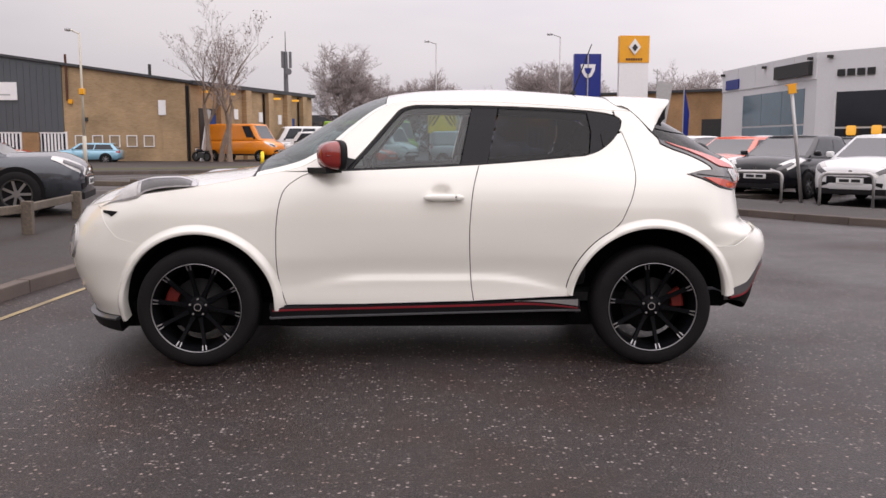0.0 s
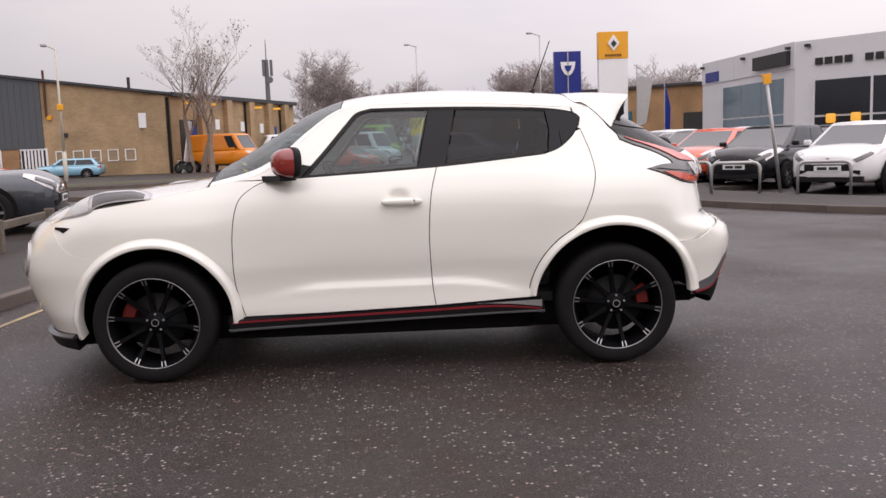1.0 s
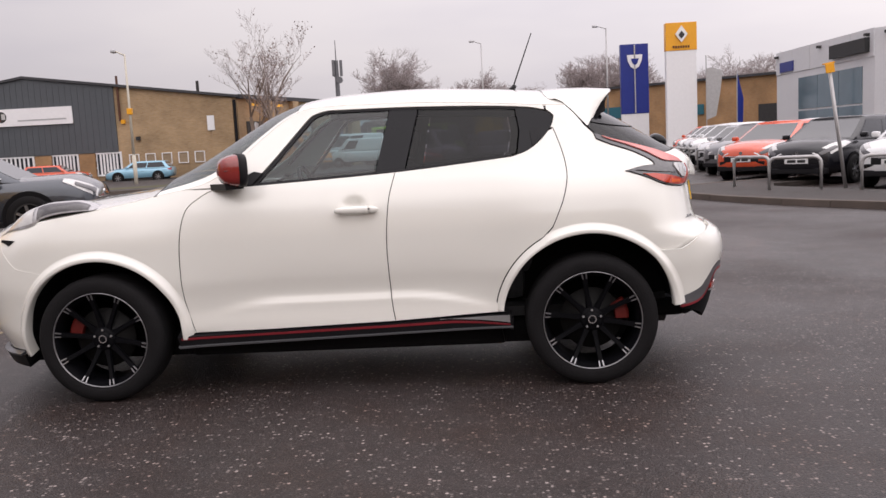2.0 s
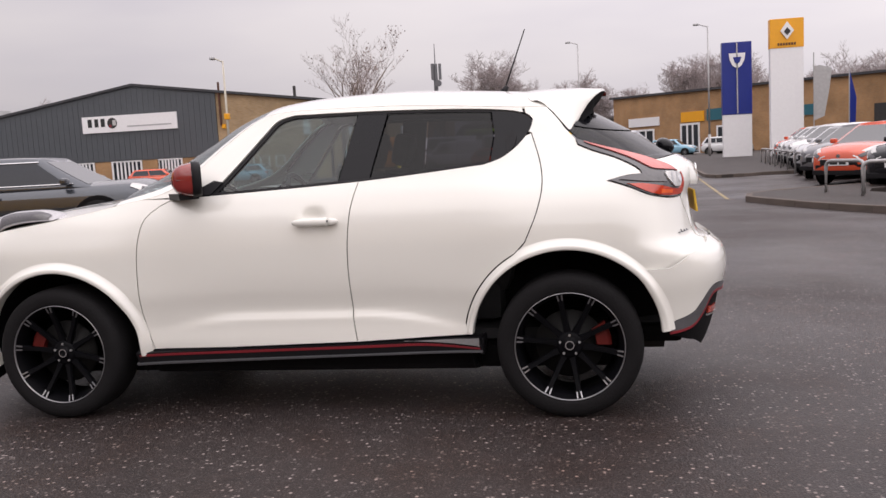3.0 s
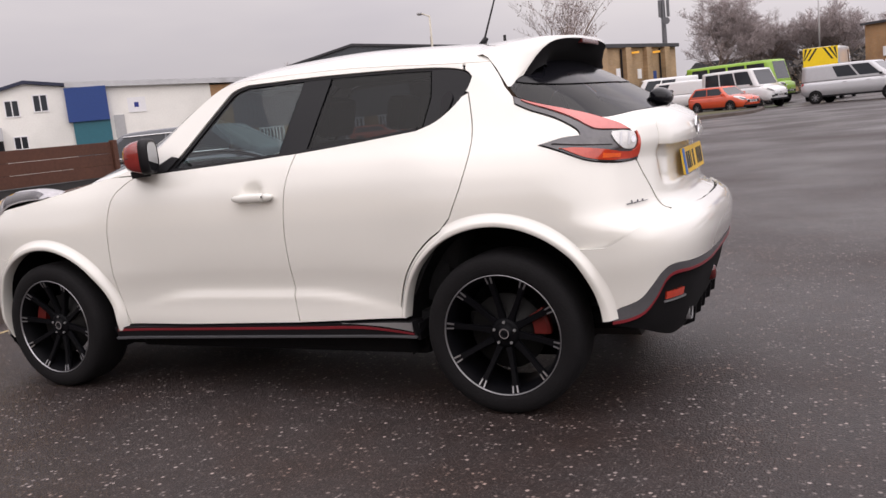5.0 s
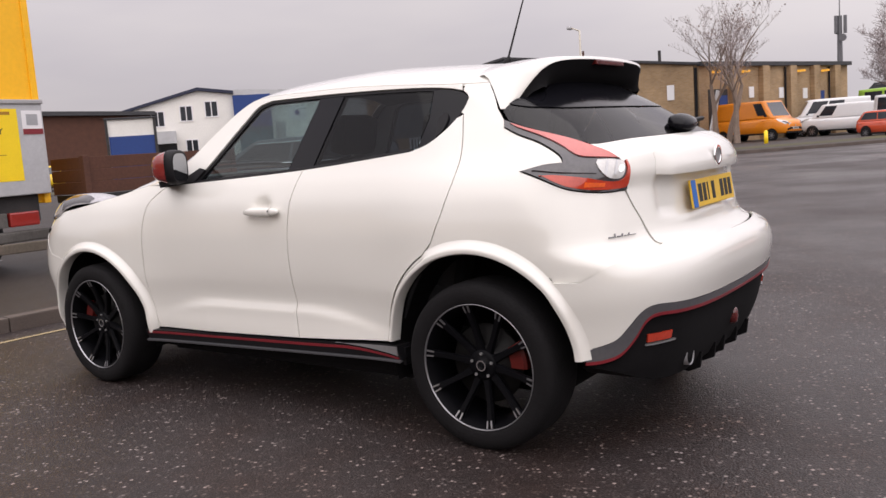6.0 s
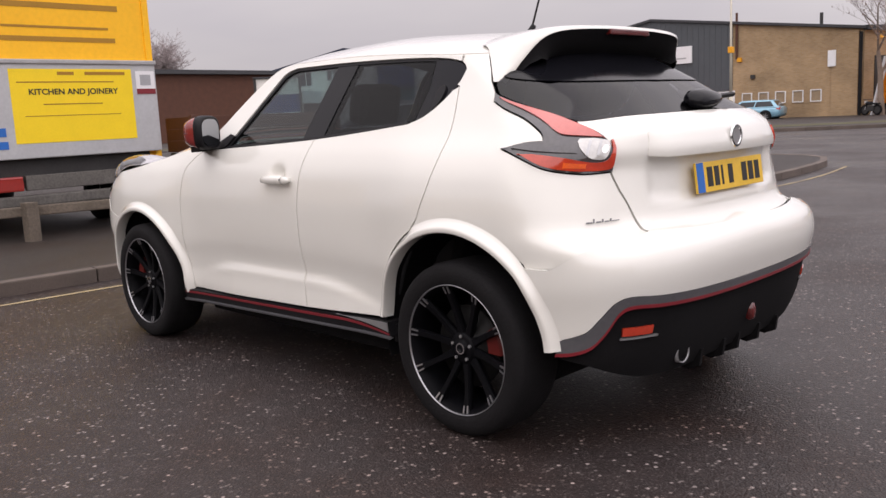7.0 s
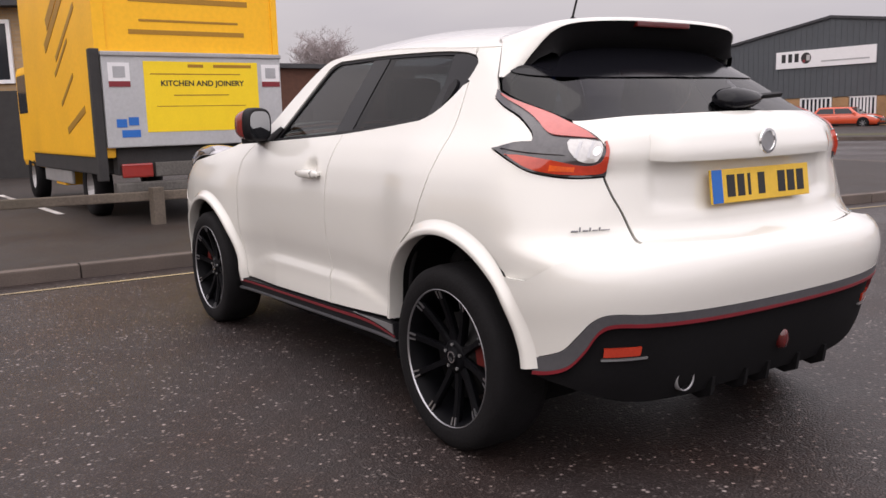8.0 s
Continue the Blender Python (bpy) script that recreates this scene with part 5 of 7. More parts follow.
for y in (-1.0, 0.77):
    part("white_label", box(B(), 0.05, 0.055, y, y + 0.23, 1.52, 1.78), M_WHITE_SIGN, lift)
    part("red_label", box(B(), 0.055, 0.058, y, y + 0.23, 1.52, 1.58), M_RED_TRIM, lift)
    part("label_mark", box(B(), 0.055, 0.058, y + 0.05, y + 0.18, 1.62, 1.74), M_SILVER, lift)


def lettering(text, size, m, mat, parent, name="lettering", width=None):
    """Words in the built-in font as a thin mesh."""
    cu = bpy.data.curves.new(name, "FONT")
    cu.body, cu.size, cu.extrude, cu.offset, cu.align_x = text, size, 0.0012, 0.002, "CENTER"
    tmp = new(name + "_tmp", cu)
    bpy.context.view_layer.update()
    me = bpy.data.meshes.new_from_object(tmp.evaluated_get(bpy.context.evaluated_depsgraph_get()))
    bpy.data.objects.remove(tmp)
    me.materials.clear()
    me.materials.append(mat)
    if width:
        xs = [v.co.x for v in me.vertices]
        me.transform(Matrix.Diagonal((width / (max(xs) - min(xs)), 1, 1, 1)))
    ob = new(name, me)
    ob.parent = parent
    ob.matrix_parent_inverse = Matrix()
    ob.matrix_basis = m
    return ob


M_BROWN_INK = material("brown_lettering", (0.38, 0.19, 0.012), 0.5, vary=0.1)
FACE_REAR = Matrix.Translation((0.056, 0, 0)) @ Matrix.Rotation(radians(90), 4, "Z") @ Matrix.Rotation(radians(90), 4, "X")
lettering("KITCHEN AND JOINERY", 0.085, Matrix.Translation((0.0, 0.05, 1.53)) @ FACE_REAR, M_INK, lift, width=0.98)
for z, y0, y1, t in ((1.735, -0.12, 0.06, 0.035), (1.735, 0.18, 0.64, 0.035), (1.655, -0.55, 0.5, 0.012), (1.42, -0.3, 0.35, 0.012), (1.30, -0.5, 0.55, 0.008)):
    part("text_bar", box(B(), 0.054, 0.056, y0, y1, z, z + t), M_BROWN_INK, lift)
for z, y0, y1, t in ((2.72, -0.75, 0.7, 0.09), (2.45, -0.7, 0.68, 0.06), (2.24, -0.6, 0.55, 0.025), (2.10, -0.72, 0.62, 0.05)):
    part("text_bar", box(B(), -0.05, -0.046, y0, y1, z, z + t), M_BROWN_INK, truck)
for x, z, w0, t in ((-1.7, 2.72, 1.5, 0.16), (-2.0, 2.40, 1.3, 0.13), (-1.4, 2.22, 1.3, 0.07), (-1.7, 1.95, 0.9, 0.05), (-1.5, 1.55, 0.8, 0.05), (-1.15, 1.18, 1.0, 0.08)):
    o = part("text_bar", box(B(), -w0 / 2, w0 / 2, -1.106, -1.099, -t / 2, t / 2), M_BROWN_INK, truck)
    o.location, o.rotation_euler = (x, 0, z), (0, radians(-24 if z > 1.3 else -14), 0)
part("lift_column", box(B(), -0.10, 0.02, -1.17, -1.065, 0.50, 1.93, 0.012), M_STEEL_DARK, truck)
part("side_guard", box(B(), -3.6, -1.9, -1.06, -1.02, 0.38, 0.72, 0.01), M_STEEL_GALV, truck)
part("tool_box", box(B(), -3.0, -2.4, -1.04, -0.6, 0.34, 0.74, 0.02), M_TRUCK_YELLOW, truck)
part("skirt", box(B(), -4.2, -0.4, -1.08, 1.0, 0.55, 0.76, 0.02), M_STEEL_DARK, truck)
part("underrun_bar", box(B(), -0.10, 0.02, -1.0, 0.98, 0.35, 0.47, 0.02), M_DIRTY_STEEL, truck)
part("rear_beam", box(B(), -0.25, -0.06, -0.95, 0.92, 0.55, 0.86, 0.02), M_STEEL_DARK, truck)
part("lamp_board", box(B(), -0.07, 0.0, -0.55, 0.5, 0.52, 0.68, 0.01), M_DIRTY_STEEL, truck)
for y in (-0.92, 0.52):
    part("tail_lamp", box(B(), -0.06, 0.015, y, y + 0.34, 0.52, 0.68, 0.02), M_LENS_RED, truck, "red and white tail lamp")
b = B()
box(b, -5.9, -4.4, -0.98, 0.98, 0.5, 2.1, 0.12)
part("cab", b, M_TRUCK_YELLOW, truck)
part("cab_window", box(B(), -5.7, -4.7, -0.99, 0.99, 1.35, 1.95, 0.02), M_WINDOW_DARK, truck)
for x in (-1.35, -5.1):
    for s in (-1, 1):
        w = part("wheel", lathe(B(), [(0.2, s * 0.11), (0.34, s * 0.12), (0.37, s * 0.06), (0.37, -s * 0.08), (0.2, -s * 0.1)], 24), M_RUBBER, truck, smooth=True)
        w.location = (x, s * 0.86, 0.37)
        part("hub", lathe(B(), [(0.21, s * 0.1), (0.14, s * 0.03), (0.001, s * 0.03)], 20), M_STEEL_GALV, w)

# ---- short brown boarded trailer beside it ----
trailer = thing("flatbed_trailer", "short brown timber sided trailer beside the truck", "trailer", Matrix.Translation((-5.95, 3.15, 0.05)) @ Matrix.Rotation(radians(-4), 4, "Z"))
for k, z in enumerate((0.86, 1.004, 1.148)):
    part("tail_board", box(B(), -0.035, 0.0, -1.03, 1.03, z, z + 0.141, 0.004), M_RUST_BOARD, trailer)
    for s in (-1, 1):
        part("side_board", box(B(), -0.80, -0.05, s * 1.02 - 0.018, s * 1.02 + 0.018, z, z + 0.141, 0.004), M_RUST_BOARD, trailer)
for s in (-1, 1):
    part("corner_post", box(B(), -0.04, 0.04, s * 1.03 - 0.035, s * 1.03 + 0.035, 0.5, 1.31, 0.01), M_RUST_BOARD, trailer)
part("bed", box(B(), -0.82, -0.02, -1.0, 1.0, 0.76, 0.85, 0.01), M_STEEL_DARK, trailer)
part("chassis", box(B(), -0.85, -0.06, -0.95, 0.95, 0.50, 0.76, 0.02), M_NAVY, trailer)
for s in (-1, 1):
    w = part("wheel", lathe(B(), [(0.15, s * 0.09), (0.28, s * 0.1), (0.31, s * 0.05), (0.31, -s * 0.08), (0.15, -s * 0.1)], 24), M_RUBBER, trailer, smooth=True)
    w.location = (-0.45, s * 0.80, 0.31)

# ---- small things on the verge ----
bike = thing("motorcycle", "dark parked motorcycle on the verge by the brick works", "motorcycle", heading(-13.6, 47.4, 160, 0.135))
for x in (-0.38, 0.40):
    w = part("wheel", lathe(B(), [(0.20, 0.05), (0.27, 0.055), (0.30, 0.0), (0.27, -0.055), (0.20, -0.05)], 20), M_RUBBER, bike, smooth=True)
    w.location = (x, 0, 0.30)
    part("rim", lathe(B(), [(0.20, 0.02), (0.001, 0.03)], 16), M_STEEL_DARK, w)
part("engine", box(B(), -0.22, 0.20, -0.12, 0.12, 0.22, 0.55, 0.05), M_STEEL_DARK, bike)
part("tank", box(B(), -0.05, 0.32, -0.11, 0.11, 0.56, 0.76, 0.06), P_BLACK, bike)
part("seat", box(B(), -0.52, -0.04, -0.10, 0.10, 0.58, 0.68, 0.04), M_SATIN_BLACK, bike)
part("fork", rod(B(), (0.40, 0.0, 0.30), (0.28, 0.0, 0.82), 0.035), M_SILVER, bike)
part("handlebar", rod(B(), (0.26, -0.32, 0.88), (0.26, 0.32, 0.88), 0.018), M_STEEL_DARK, bike)
part("headlamp", box(B(), 0.28, 0.40, -0.08, 0.08, 0.66, 0.80, 0.03), M_LENS_CLEAR, bike)
part("stand", rod(B(), (-0.05, 0.05, 0.28), (-0.10, 0.25, 0.0), 0.012), M_STEEL_DARK, bike)
bollard = thing("bollard", "short yellow bollard at the edge of the verge", "bollard", Matrix.Translation((-8.9, 42.2, 0.135)))
part("post", rod(B(), (0, 0, -0.1), (0, 0, 0.62), 0.11, 0.10, 12), M_STICKER_YELLOW, bollard, smooth=True)
part("cap", rod(B(), (0, 0, 0.62), (0, 0, 0.68), 0.10, 0.05, 12), M_STICKER_YELLOW, bollard)



# ---- bare winter trees ----
def bare_tree(name, label, x, y, h, spread, seed, levels=5, twig=None, leaves=0, lean=0.0, trunks=1, dense=True):
    """A tapered trunk with limbs, branches and many fine twigs; leaves: small withered clumps at the tips."""
    rnd = random.Random(seed)
    root = thing(name, label, "tree", Matrix.Translation((x, y, 0)))
    wood_v, wood_f, twig_v, twig_f, tips = [], [], [], [], []

    def tube(vs, fs, a, c, r0, r1, seg):
        q = (c - a).to_track_quat("Z", "Y")
        base = len(vs)
        for p, r in ((a, r0), (c, r1)):
            for i in range(seg):
                an = 2 * math.pi * i / seg
                vs.append(p + q @ Vector((r * math.cos(an), r * math.sin(an), 0)))
        for i in range(seg):
            j = (i + 1) % seg
            fs.append((base + i, base + j, base + seg + j, base + seg + i))

    def grow(p, d, length, r, lev):
        n = 3 if lev < 2 else 2
        for k in range(n):
            d2 = (d + Vector((rnd.uniform(-1, 1), rnd.uniform(-1, 1), rnd.uniform(-0.3, 0.6))) * 0.16).normalized()
            q = p + d2 * length / n
            r2 = r * (0.86 if k < n - 1 else 0.72)
            if lev < 3:
                tube(wood_v, wood_f, p, q, r, r2, 6 if lev < 2 else 4)
            else:
                tube(twig_v, twig_f, p, q, max(r * 0.8, h * (0.0012 if dense else 0.0007)), max(r2 * 0.8, h * (0.0009 if dense else 0.0005)), 3)
            p, d, r = q, d2, r2
            if lev < levels and (k > 0 or lev > 0):
                for _ in range(rnd.choice((2, 2, 3)) if lev < levels - 1 else 4) if dense else range(rnd.choice((1, 2)) if lev < levels - 1 else 3):
                    side = Vector((rnd.uniform(-1, 1), rnd.uniform(-1, 1), rnd.uniform(-0.1, 0.7))).normalized()
                    grow(p, (d * 0.55 + side * spread).normalized(), length * rnd.uniform(0.5, 0.75), r * 0.6, lev + 1)
        if lev >= levels - 1:
            tips.append(p)
    for k in range(trunks):
        off = Vector((0.5 * k, 0.3 * k, -0.2))
        grow(off, Vector((lean + 0.12 * k, 0, 1)).normalized(), h * 0.42, h * 0.022, 0)
    for nm, vs, fs, mt in (("trunk", wood_v, wood_f, M_BARK), ("crown", twig_v, twig_f, twig or M_TWIG)):
        me = bpy.data.meshes.new(nm)
        me.from_pydata(vs, [], fs)
        me.materials.append(mt)
        ob = new(nm, me)
        ob.parent = root
    if leaves:
        vs, fs = [], []
        for _ in range(leaves):
            c = rnd.choice(tips) + Vector((rnd.gauss(0, 0.12), rnd.gauss(0, 0.12), rnd.gauss(0, 0.12)))
            a, e = (Vector((rnd.gauss(0, 1), rnd.gauss(0, 1), rnd.gauss(0, 1))).normalized() * rnd.uniform(0.03, 0.08) for _ in range(2))
            i = len(vs)
            vs += [c - a, c + e, c + a, c - e]
            fs.append((i, i + 1, i + 2, i + 3))
        me = bpy.data.meshes.new("leaf_clumps")
        me.from_pydata(vs, [], fs)
        me.materials.append(M_LEAF)
        ob = new("leaf_clumps", me)
        ob.parent = root
    return root


bare_tree("bare_tree", "young bare tree with a few withered leaves before the brick works", -13.1, 47.6, 9.2, 0.44, 3, 5, leaves=420, dense=False, trunks=2)
bare_tree("bare_tree", "young bare tree with a few withered leaves before the brick works", -11.75, 46.9, 9.2, 0.44, 8, 5, leaves=420, lean=0.03, dense=False)
for k, (x, y, h, sp, tr) in enumerate([(-12.14, 113.28, 14, 0.9, 2), (-7.06, 122.19, 12, 0.9, 2), (-2.01, 125.09, 12.5, 0.9, 2), (1.97, 124.01, 13, 0.9, 2), (10.76, 143.85, 13, 0.8, 1), (14.09, 103.78, 13, 0.9, 2), (18.32, 105.7, 13.2, 0.9, 2), (22.85, 117.61, 12, 0.9, 1),
                                       (35.2, 109.37, 12, 0.9, 2), (39.31, 115.3, 11, 0.9, 1), (-77, 36, 11, 0.9, 2), (-83, 30, 10, 0.9, 2), (-67.97, 101.35, 12, 0.9, 1), (-62.05, 97.24, 12, 0.9, 1), (-88, 70, 10, 0.9, 1), (61.91, 93.86, 12, 0.9, 1)]):
    bare_tree("bare_tree", "hazy bare winter tree on the skyline", x, y, h, sp, 20 + k, 5, trunks=tr)


def shrub(x, y, w, h, seed):
    """A dark dense shrub of many small leaf clumps."""
    rnd = random.Random(seed)
    vs, fs = [], []
    for _ in range(900):
        a, e, rr = rnd.uniform(0, 6.283), rnd.uniform(0, 1), rnd.uniform(0.5, 1.0)
        c = Vector((math.cos(a) * w * rr * math.sqrt(1 - e * e * 0.9), math.sin(a) * w * 0.5 * rr, h * e * (0.75 + 0.25 * math.sin(3 * a + seed))))
        p, q = (Vector((rnd.gauss(0, 1), rnd.gauss(0, 1), rnd.gauss(0, 1))).normalized() * rnd.uniform(0.15, 0.45) for _ in range(2))
        i = len(vs)
        vs += [c - p, c + q, c + p, c - q]
        fs.append((i, i + 1, i + 2, i + 3))
    me = bpy.data.meshes.new("shrub")
    me.from_pydata(vs, [], fs)
    me.materials.append(M_CONIFER)
    ob = new("shrub", me)
    ob.location = (x, y, 0)
    tagged(ob, "dark leafless shrub among the far trees", "shrub", "far shrubs")


for k, (x, y, w, h) in enumerate([(-7.83, 108.2, 5, 5), (0.24, 112.05, 6, 5.5), (6.3, 114.93, 5, 5), (12.16, 107.82, 4, 4.5), (-13.64, 118.31, 5, 4.5), (32.24, 111.43, 5, 4), (-66, 40, 5, 4)]):
    shrub(x, y, w, h, k)



# ---- the white crossover in the middle ----
from mathutils.geometry import delaunay_2d_cdt

hero = thing("crossover_car", "pearl white compact crossover with red mirrors and black wheels", "car")


def skin_point(u, z, off=0.0):
    x, y = skin(u, z)
    if not off:
        return Vector((x, y, z))
    e = 0.004
    a, b2 = skin(u + e, z), skin(u - e, z)
    c, d = skin(u, z + e), skin(u, z - e)
    du, dz = Vector((a[0] - b2[0], a[1] - b2[1], 0)), Vector((c[0] - d[0], c[1] - d[1], 2 * e))
    nrm = du.cross(dz)
    nrm.normalize()
    if nrm.y > 0 and abs(nrm.y) > abs(nrm.x) * 0.2:
        nrm = -nrm
    return Vector((x, y, z)) + nrm * off


def line(*pts, n=7):
    """A smooth run through (u, z) points."""
    return [tuple(p) for p in rounded([Vector(p) for p in pts], n)]


def ring(cx, cz, r, a0, a1, n=26):
    return [(cx + r * math.cos(radians(a0 + (a1 - a0) * i / n)), cz + r * math.sin(radians(a0 + (a1 - a0) * i / n))) for i in range(n + 1)]


def fill(poly, step=0.035, gap=0.0022):
    """Triangles that fill a (u, z) outline, drawn in by the panel gap."""
    pts = []
    for i, p in enumerate(poly):
        q = poly[(i + 1) % len(poly)]
        d = math.hypot(q[0] - p[0], q[1] - p[1])
        if d < 1e-5:
            continue
        k = max(1, int(d / (step * 0.6)))
        pts += [(p[0] + (q[0] - p[0]) * j / k, p[1] + (q[1] - p[1]) * j / k) for j in range(k)]
    n = len(pts)
    area = sum(pts[i][0] * pts[(i + 1) % n][1] - pts[(i + 1) % n][0] * pts[i][1] for i in range(n))
    sgn = 1 if area > 0 else -1
    inner = []
    for i in range(n):
        a, c = pts[i - 1], pts[(i + 1) % n]
        tx, tz = c[0] - a[0], c[1] - a[1]
        m = math.hypot(tx, tz) or 1
        inner.append((pts[i][0] - sgn * tz / m * gap, pts[i][1] + sgn * tx / m * gap))
    pa = np.array(inner)
    u0, z0 = pa.min(0)
    u1, z1 = pa.max(0)
    grid = []
    qa = np.roll(pa, -1, 0)
    for i, zz in enumerate(np.arange(z0 + step / 2, z1, step * 0.87)):
        for uu in np.arange(u0 + (step / 2 if i % 2 else 0), u1, step):
            cross = ((pa[:, 1] > zz) != (qa[:, 1] > zz))
            with np.errstate(divide="ignore", invalid="ignore"):
                xs = pa[:, 0] + (zz - pa[:, 1]) / (qa[:, 1] - pa[:, 1]) * (qa[:, 0] - pa[:, 0])
            if np.sum(cross & (xs > uu)) % 2 and np.min((pa[:, 0] - uu) ** 2 + (pa[:, 1] - zz) ** 2) > (step * 0.45) ** 2:
                grid.append((float(uu), float(zz)))
    verts = [Vector(p) for p in inner] + [Vector(p) for p in grid]
    edges = [(i, (i + 1) % n) for i in range(n)]
    out = delaunay_2d_cdt(verts, edges, [list(range(n))], 1, 1e-6)
    return [(v.x, v.y) for v in out[0]], out[2]


def sheet(points, faces, thick, flip=False):
    """A bmesh from points and triangles, its border turned in by the sheet's thickness (along the given back points)."""
    front, back = points
    b = B()
    vs = [b.verts.new(p) for p in front]
    for f in faces:
        try:
            b.faces.new([vs[i] for i in (f[::-1] if flip else f)])
        except ValueError:
            pass
    b.edges.ensure_lookup_table()
    border = [e for e in b.edges if e.is_boundary]
    idx = {v: i for i, v in enumerate(vs)}
    low = {}
    for e in border:
        for v in e.verts:
            if v not in low:
                low[v] = b.verts.new(back[idx[v]])
    for e in border:
        p, q = e.verts
        fl = e.link_faces[0]
        k = [v for v in fl.verts]
        i, j = k.index(p), k.index(q)
        if (i + 1) % len(k) == j:
            b.faces.new((q, p, low[p], low[q]))
        else:
            b.faces.new((p, q, low[q], low[p]))
    loose = [v for v in b.verts if not v.link_faces]
    bmesh.ops.delete(b, geom=loose, context="VERTS")
    return b


def panel(name, poly, mat, parent=None, label="", off=0.0, thick=0.012, step=0.035, gap=0.0024, both=True, crown=None):
    """A body panel on the skin, and its twin on the other side. crown: extra lift by (u, z)."""
    uv, faces = fill(poly, step, gap)
    made = []
    for s in ((1, -1) if both else (1,)):
        front = [skin_point(u, z, off + (crown(u, z) if crown else 0.0)) for u, z in uv]
        back = [skin_point(u, z, off + (crown(u, z) if crown else 0.0) - thick) for u, z in uv]
        front, back = ([Vector((p.x, p.y * s, p.z)) for p in g] for g in (front, back))
        b = sheet((front, back), faces, thick, flip=(s < 0))
        made.append(part(name, b, mat, parent or hero, label, smooth=True))
        mesh = made[-1].data
        mesh.set_sharp_from_angle(angle=radians(40))
    return made


def rear_panel(name, poly, mat, parent=None, label="", off=0.0, thick=0.012, step=0.035, gap=0.0014, crown=None):
    """A panel across the tail: the outline's left half, mirrored over the middle and joined."""
    uv, faces = fill(poly, step, gap)
    b = B()
    for s in (1, -1):
        on_mid = [u > mid_u(z) - 0.008 for u, z in uv]
        front, back = [skin_point(u, z, off + (crown(u, z) if crown else 0.0)) for u, z in uv], [skin_point(u, z, off - thick) for u, z in uv]
        front, back = ([Vector((p.x, 0.0 if c else p.y * s, p.z)) for p, c in zip(g, on_mid)] for g in (front, back))
        half = sheet((front, back), faces, thick, flip=(s < 0))
        me = bpy.data.meshes.new("half")
        half.to_mesh(me)
        half.free()
        b.from_mesh(me)
        bpy.data.meshes.remove(me)
    bmesh.ops.remove_doubles(b, verts=b.verts[:], dist=0.0015)
    mid = [f for f in b.faces if all(abs(v.co.y) < 0.002 for v in f.verts)]
    bmesh.ops.delete(b, geom=mid, context="FACES")
    ob = part(name, b, mat, parent or hero, label, smooth=True)
    ob.data.set_sharp_from_angle(angle=radians(40))
    return ob


def mid_u(z): return tail_x(z) - tail_len(z) + K * math.pi / 2


# shared lines on the skin (u along the flank, z up)
WIN_FRONT = line((-0.445, 1.082), (-0.33, 1.207), (-0.20, 1.36), (-0.135, 1.428), (-0.05, 1.452))
WIN_TOP = line((-0.05, 1.452), (0.364, 1.448), (0.75, 1.434), (0.969, 1.418), (1.085, 1.396), (1.128, 1.365))
WIN_BACK = line((1.128, 1.365), (1.112, 1.315), (1.06, 1.25), (0.985, 1.195), (0.90, 1.166))
WIN_SILL = line((0.90, 1.166), (0.303, 1.116), (-0.445, 1.082), n=4)
A_LINE = line((-0.93, 1.055), (-0.70, 1.10), (-0.56, 1.175), (-0.42, 1.30), (-0.27, 1.42), (-0.16, 1.467), (0.0, 1.477))
ROOF_SEAM = line((0.0, 1.477), (0.364, 1.473), (0.70, 1.456), (0.95, 1.435), (1.10, 1.425), (1.22, 1.42))
DOOR_F = line((-0.62, 1.076), (-0.70, 1.04), (-0.78, 0.965), (-0.815, 0.80), (-0.82, 0.56), (-0.80, 0.43), (-0.772, 0.335))
DOOR_B = line((0.303, 1.116), (0.268, 0.98), (0.25, 0.80), (0.249, 0.65), (0.258, 0.46), (0.272, 0.358))
DOOR_R = line((1.122, 1.30), (1.16, 1.17), (1.17, 1.06), (1.145, 0.95), (1.108, 0.86), (1.085, 0.81))
ARCH_F, ARCH_R = (-1.25, 0.33), (1.262, 0.335)
RF_IN, RF_OUT, RR_IN, RR_OUT = 0.410, 0.455, 0.436, 0.480
LAMP_TOP = line((1.325, 1.262), (1.431, 1.229), (1.60, 1.186), (1.725, 1.150), (1.853, 1.108), (1.925, 1.06), (1.944, 1.0), (1.944, 0.976), n=4)
LAMP_LOW = line((1.944, 0.976), (1.83, 0.974), (1.68, 0.993), (1.56, 1.03), (1.455, 1.066), n=4)
LAMP_TIP = line((1.455, 1.066), (1.54, 1.085), (1.625, 1.088), n=3) + line((1.625, 1.088), (1.60, 1.115), (1.50, 1.165), (1.40, 1.20), (1.33, 1.232), n=3)
GATE_SIDE = line((1.940, 0.972), (1.975, 0.92), (2.017, 0.868), (2.06, 0.81), (2.09, 0.782), (2.125, 0.772), n=5)
GATE_LOW = line((2.125, 0.772), (2.26, 0.765), (2.38, 0.760), (mid_u(0.758), 0.758), n=5)
BUMP_TOP = line((1.655, 0.668), (1.73, 0.70), (1.809, 0.724), (1.92, 0.738), (2.05, 0.752), (2.125, 0.772), n=5)
BUMP_LOW = line((1.655, 0.432), (1.73, 0.450), (1.80, 0.472), (1.87, 0.518), (1.945, 0.566), (2.03, 0.584), (2.2, 0.575), (mid_u(0.562), 0.562), n=5)
RED_LINE = line((1.640, 0.385), (1.73, 0.396), (1.82, 0.420), (1.90, 0.475), (1.965, 0.532), (2.04, 0.552), (2.2, 0.545), (mid_u(0.532), 0.532), n=5)
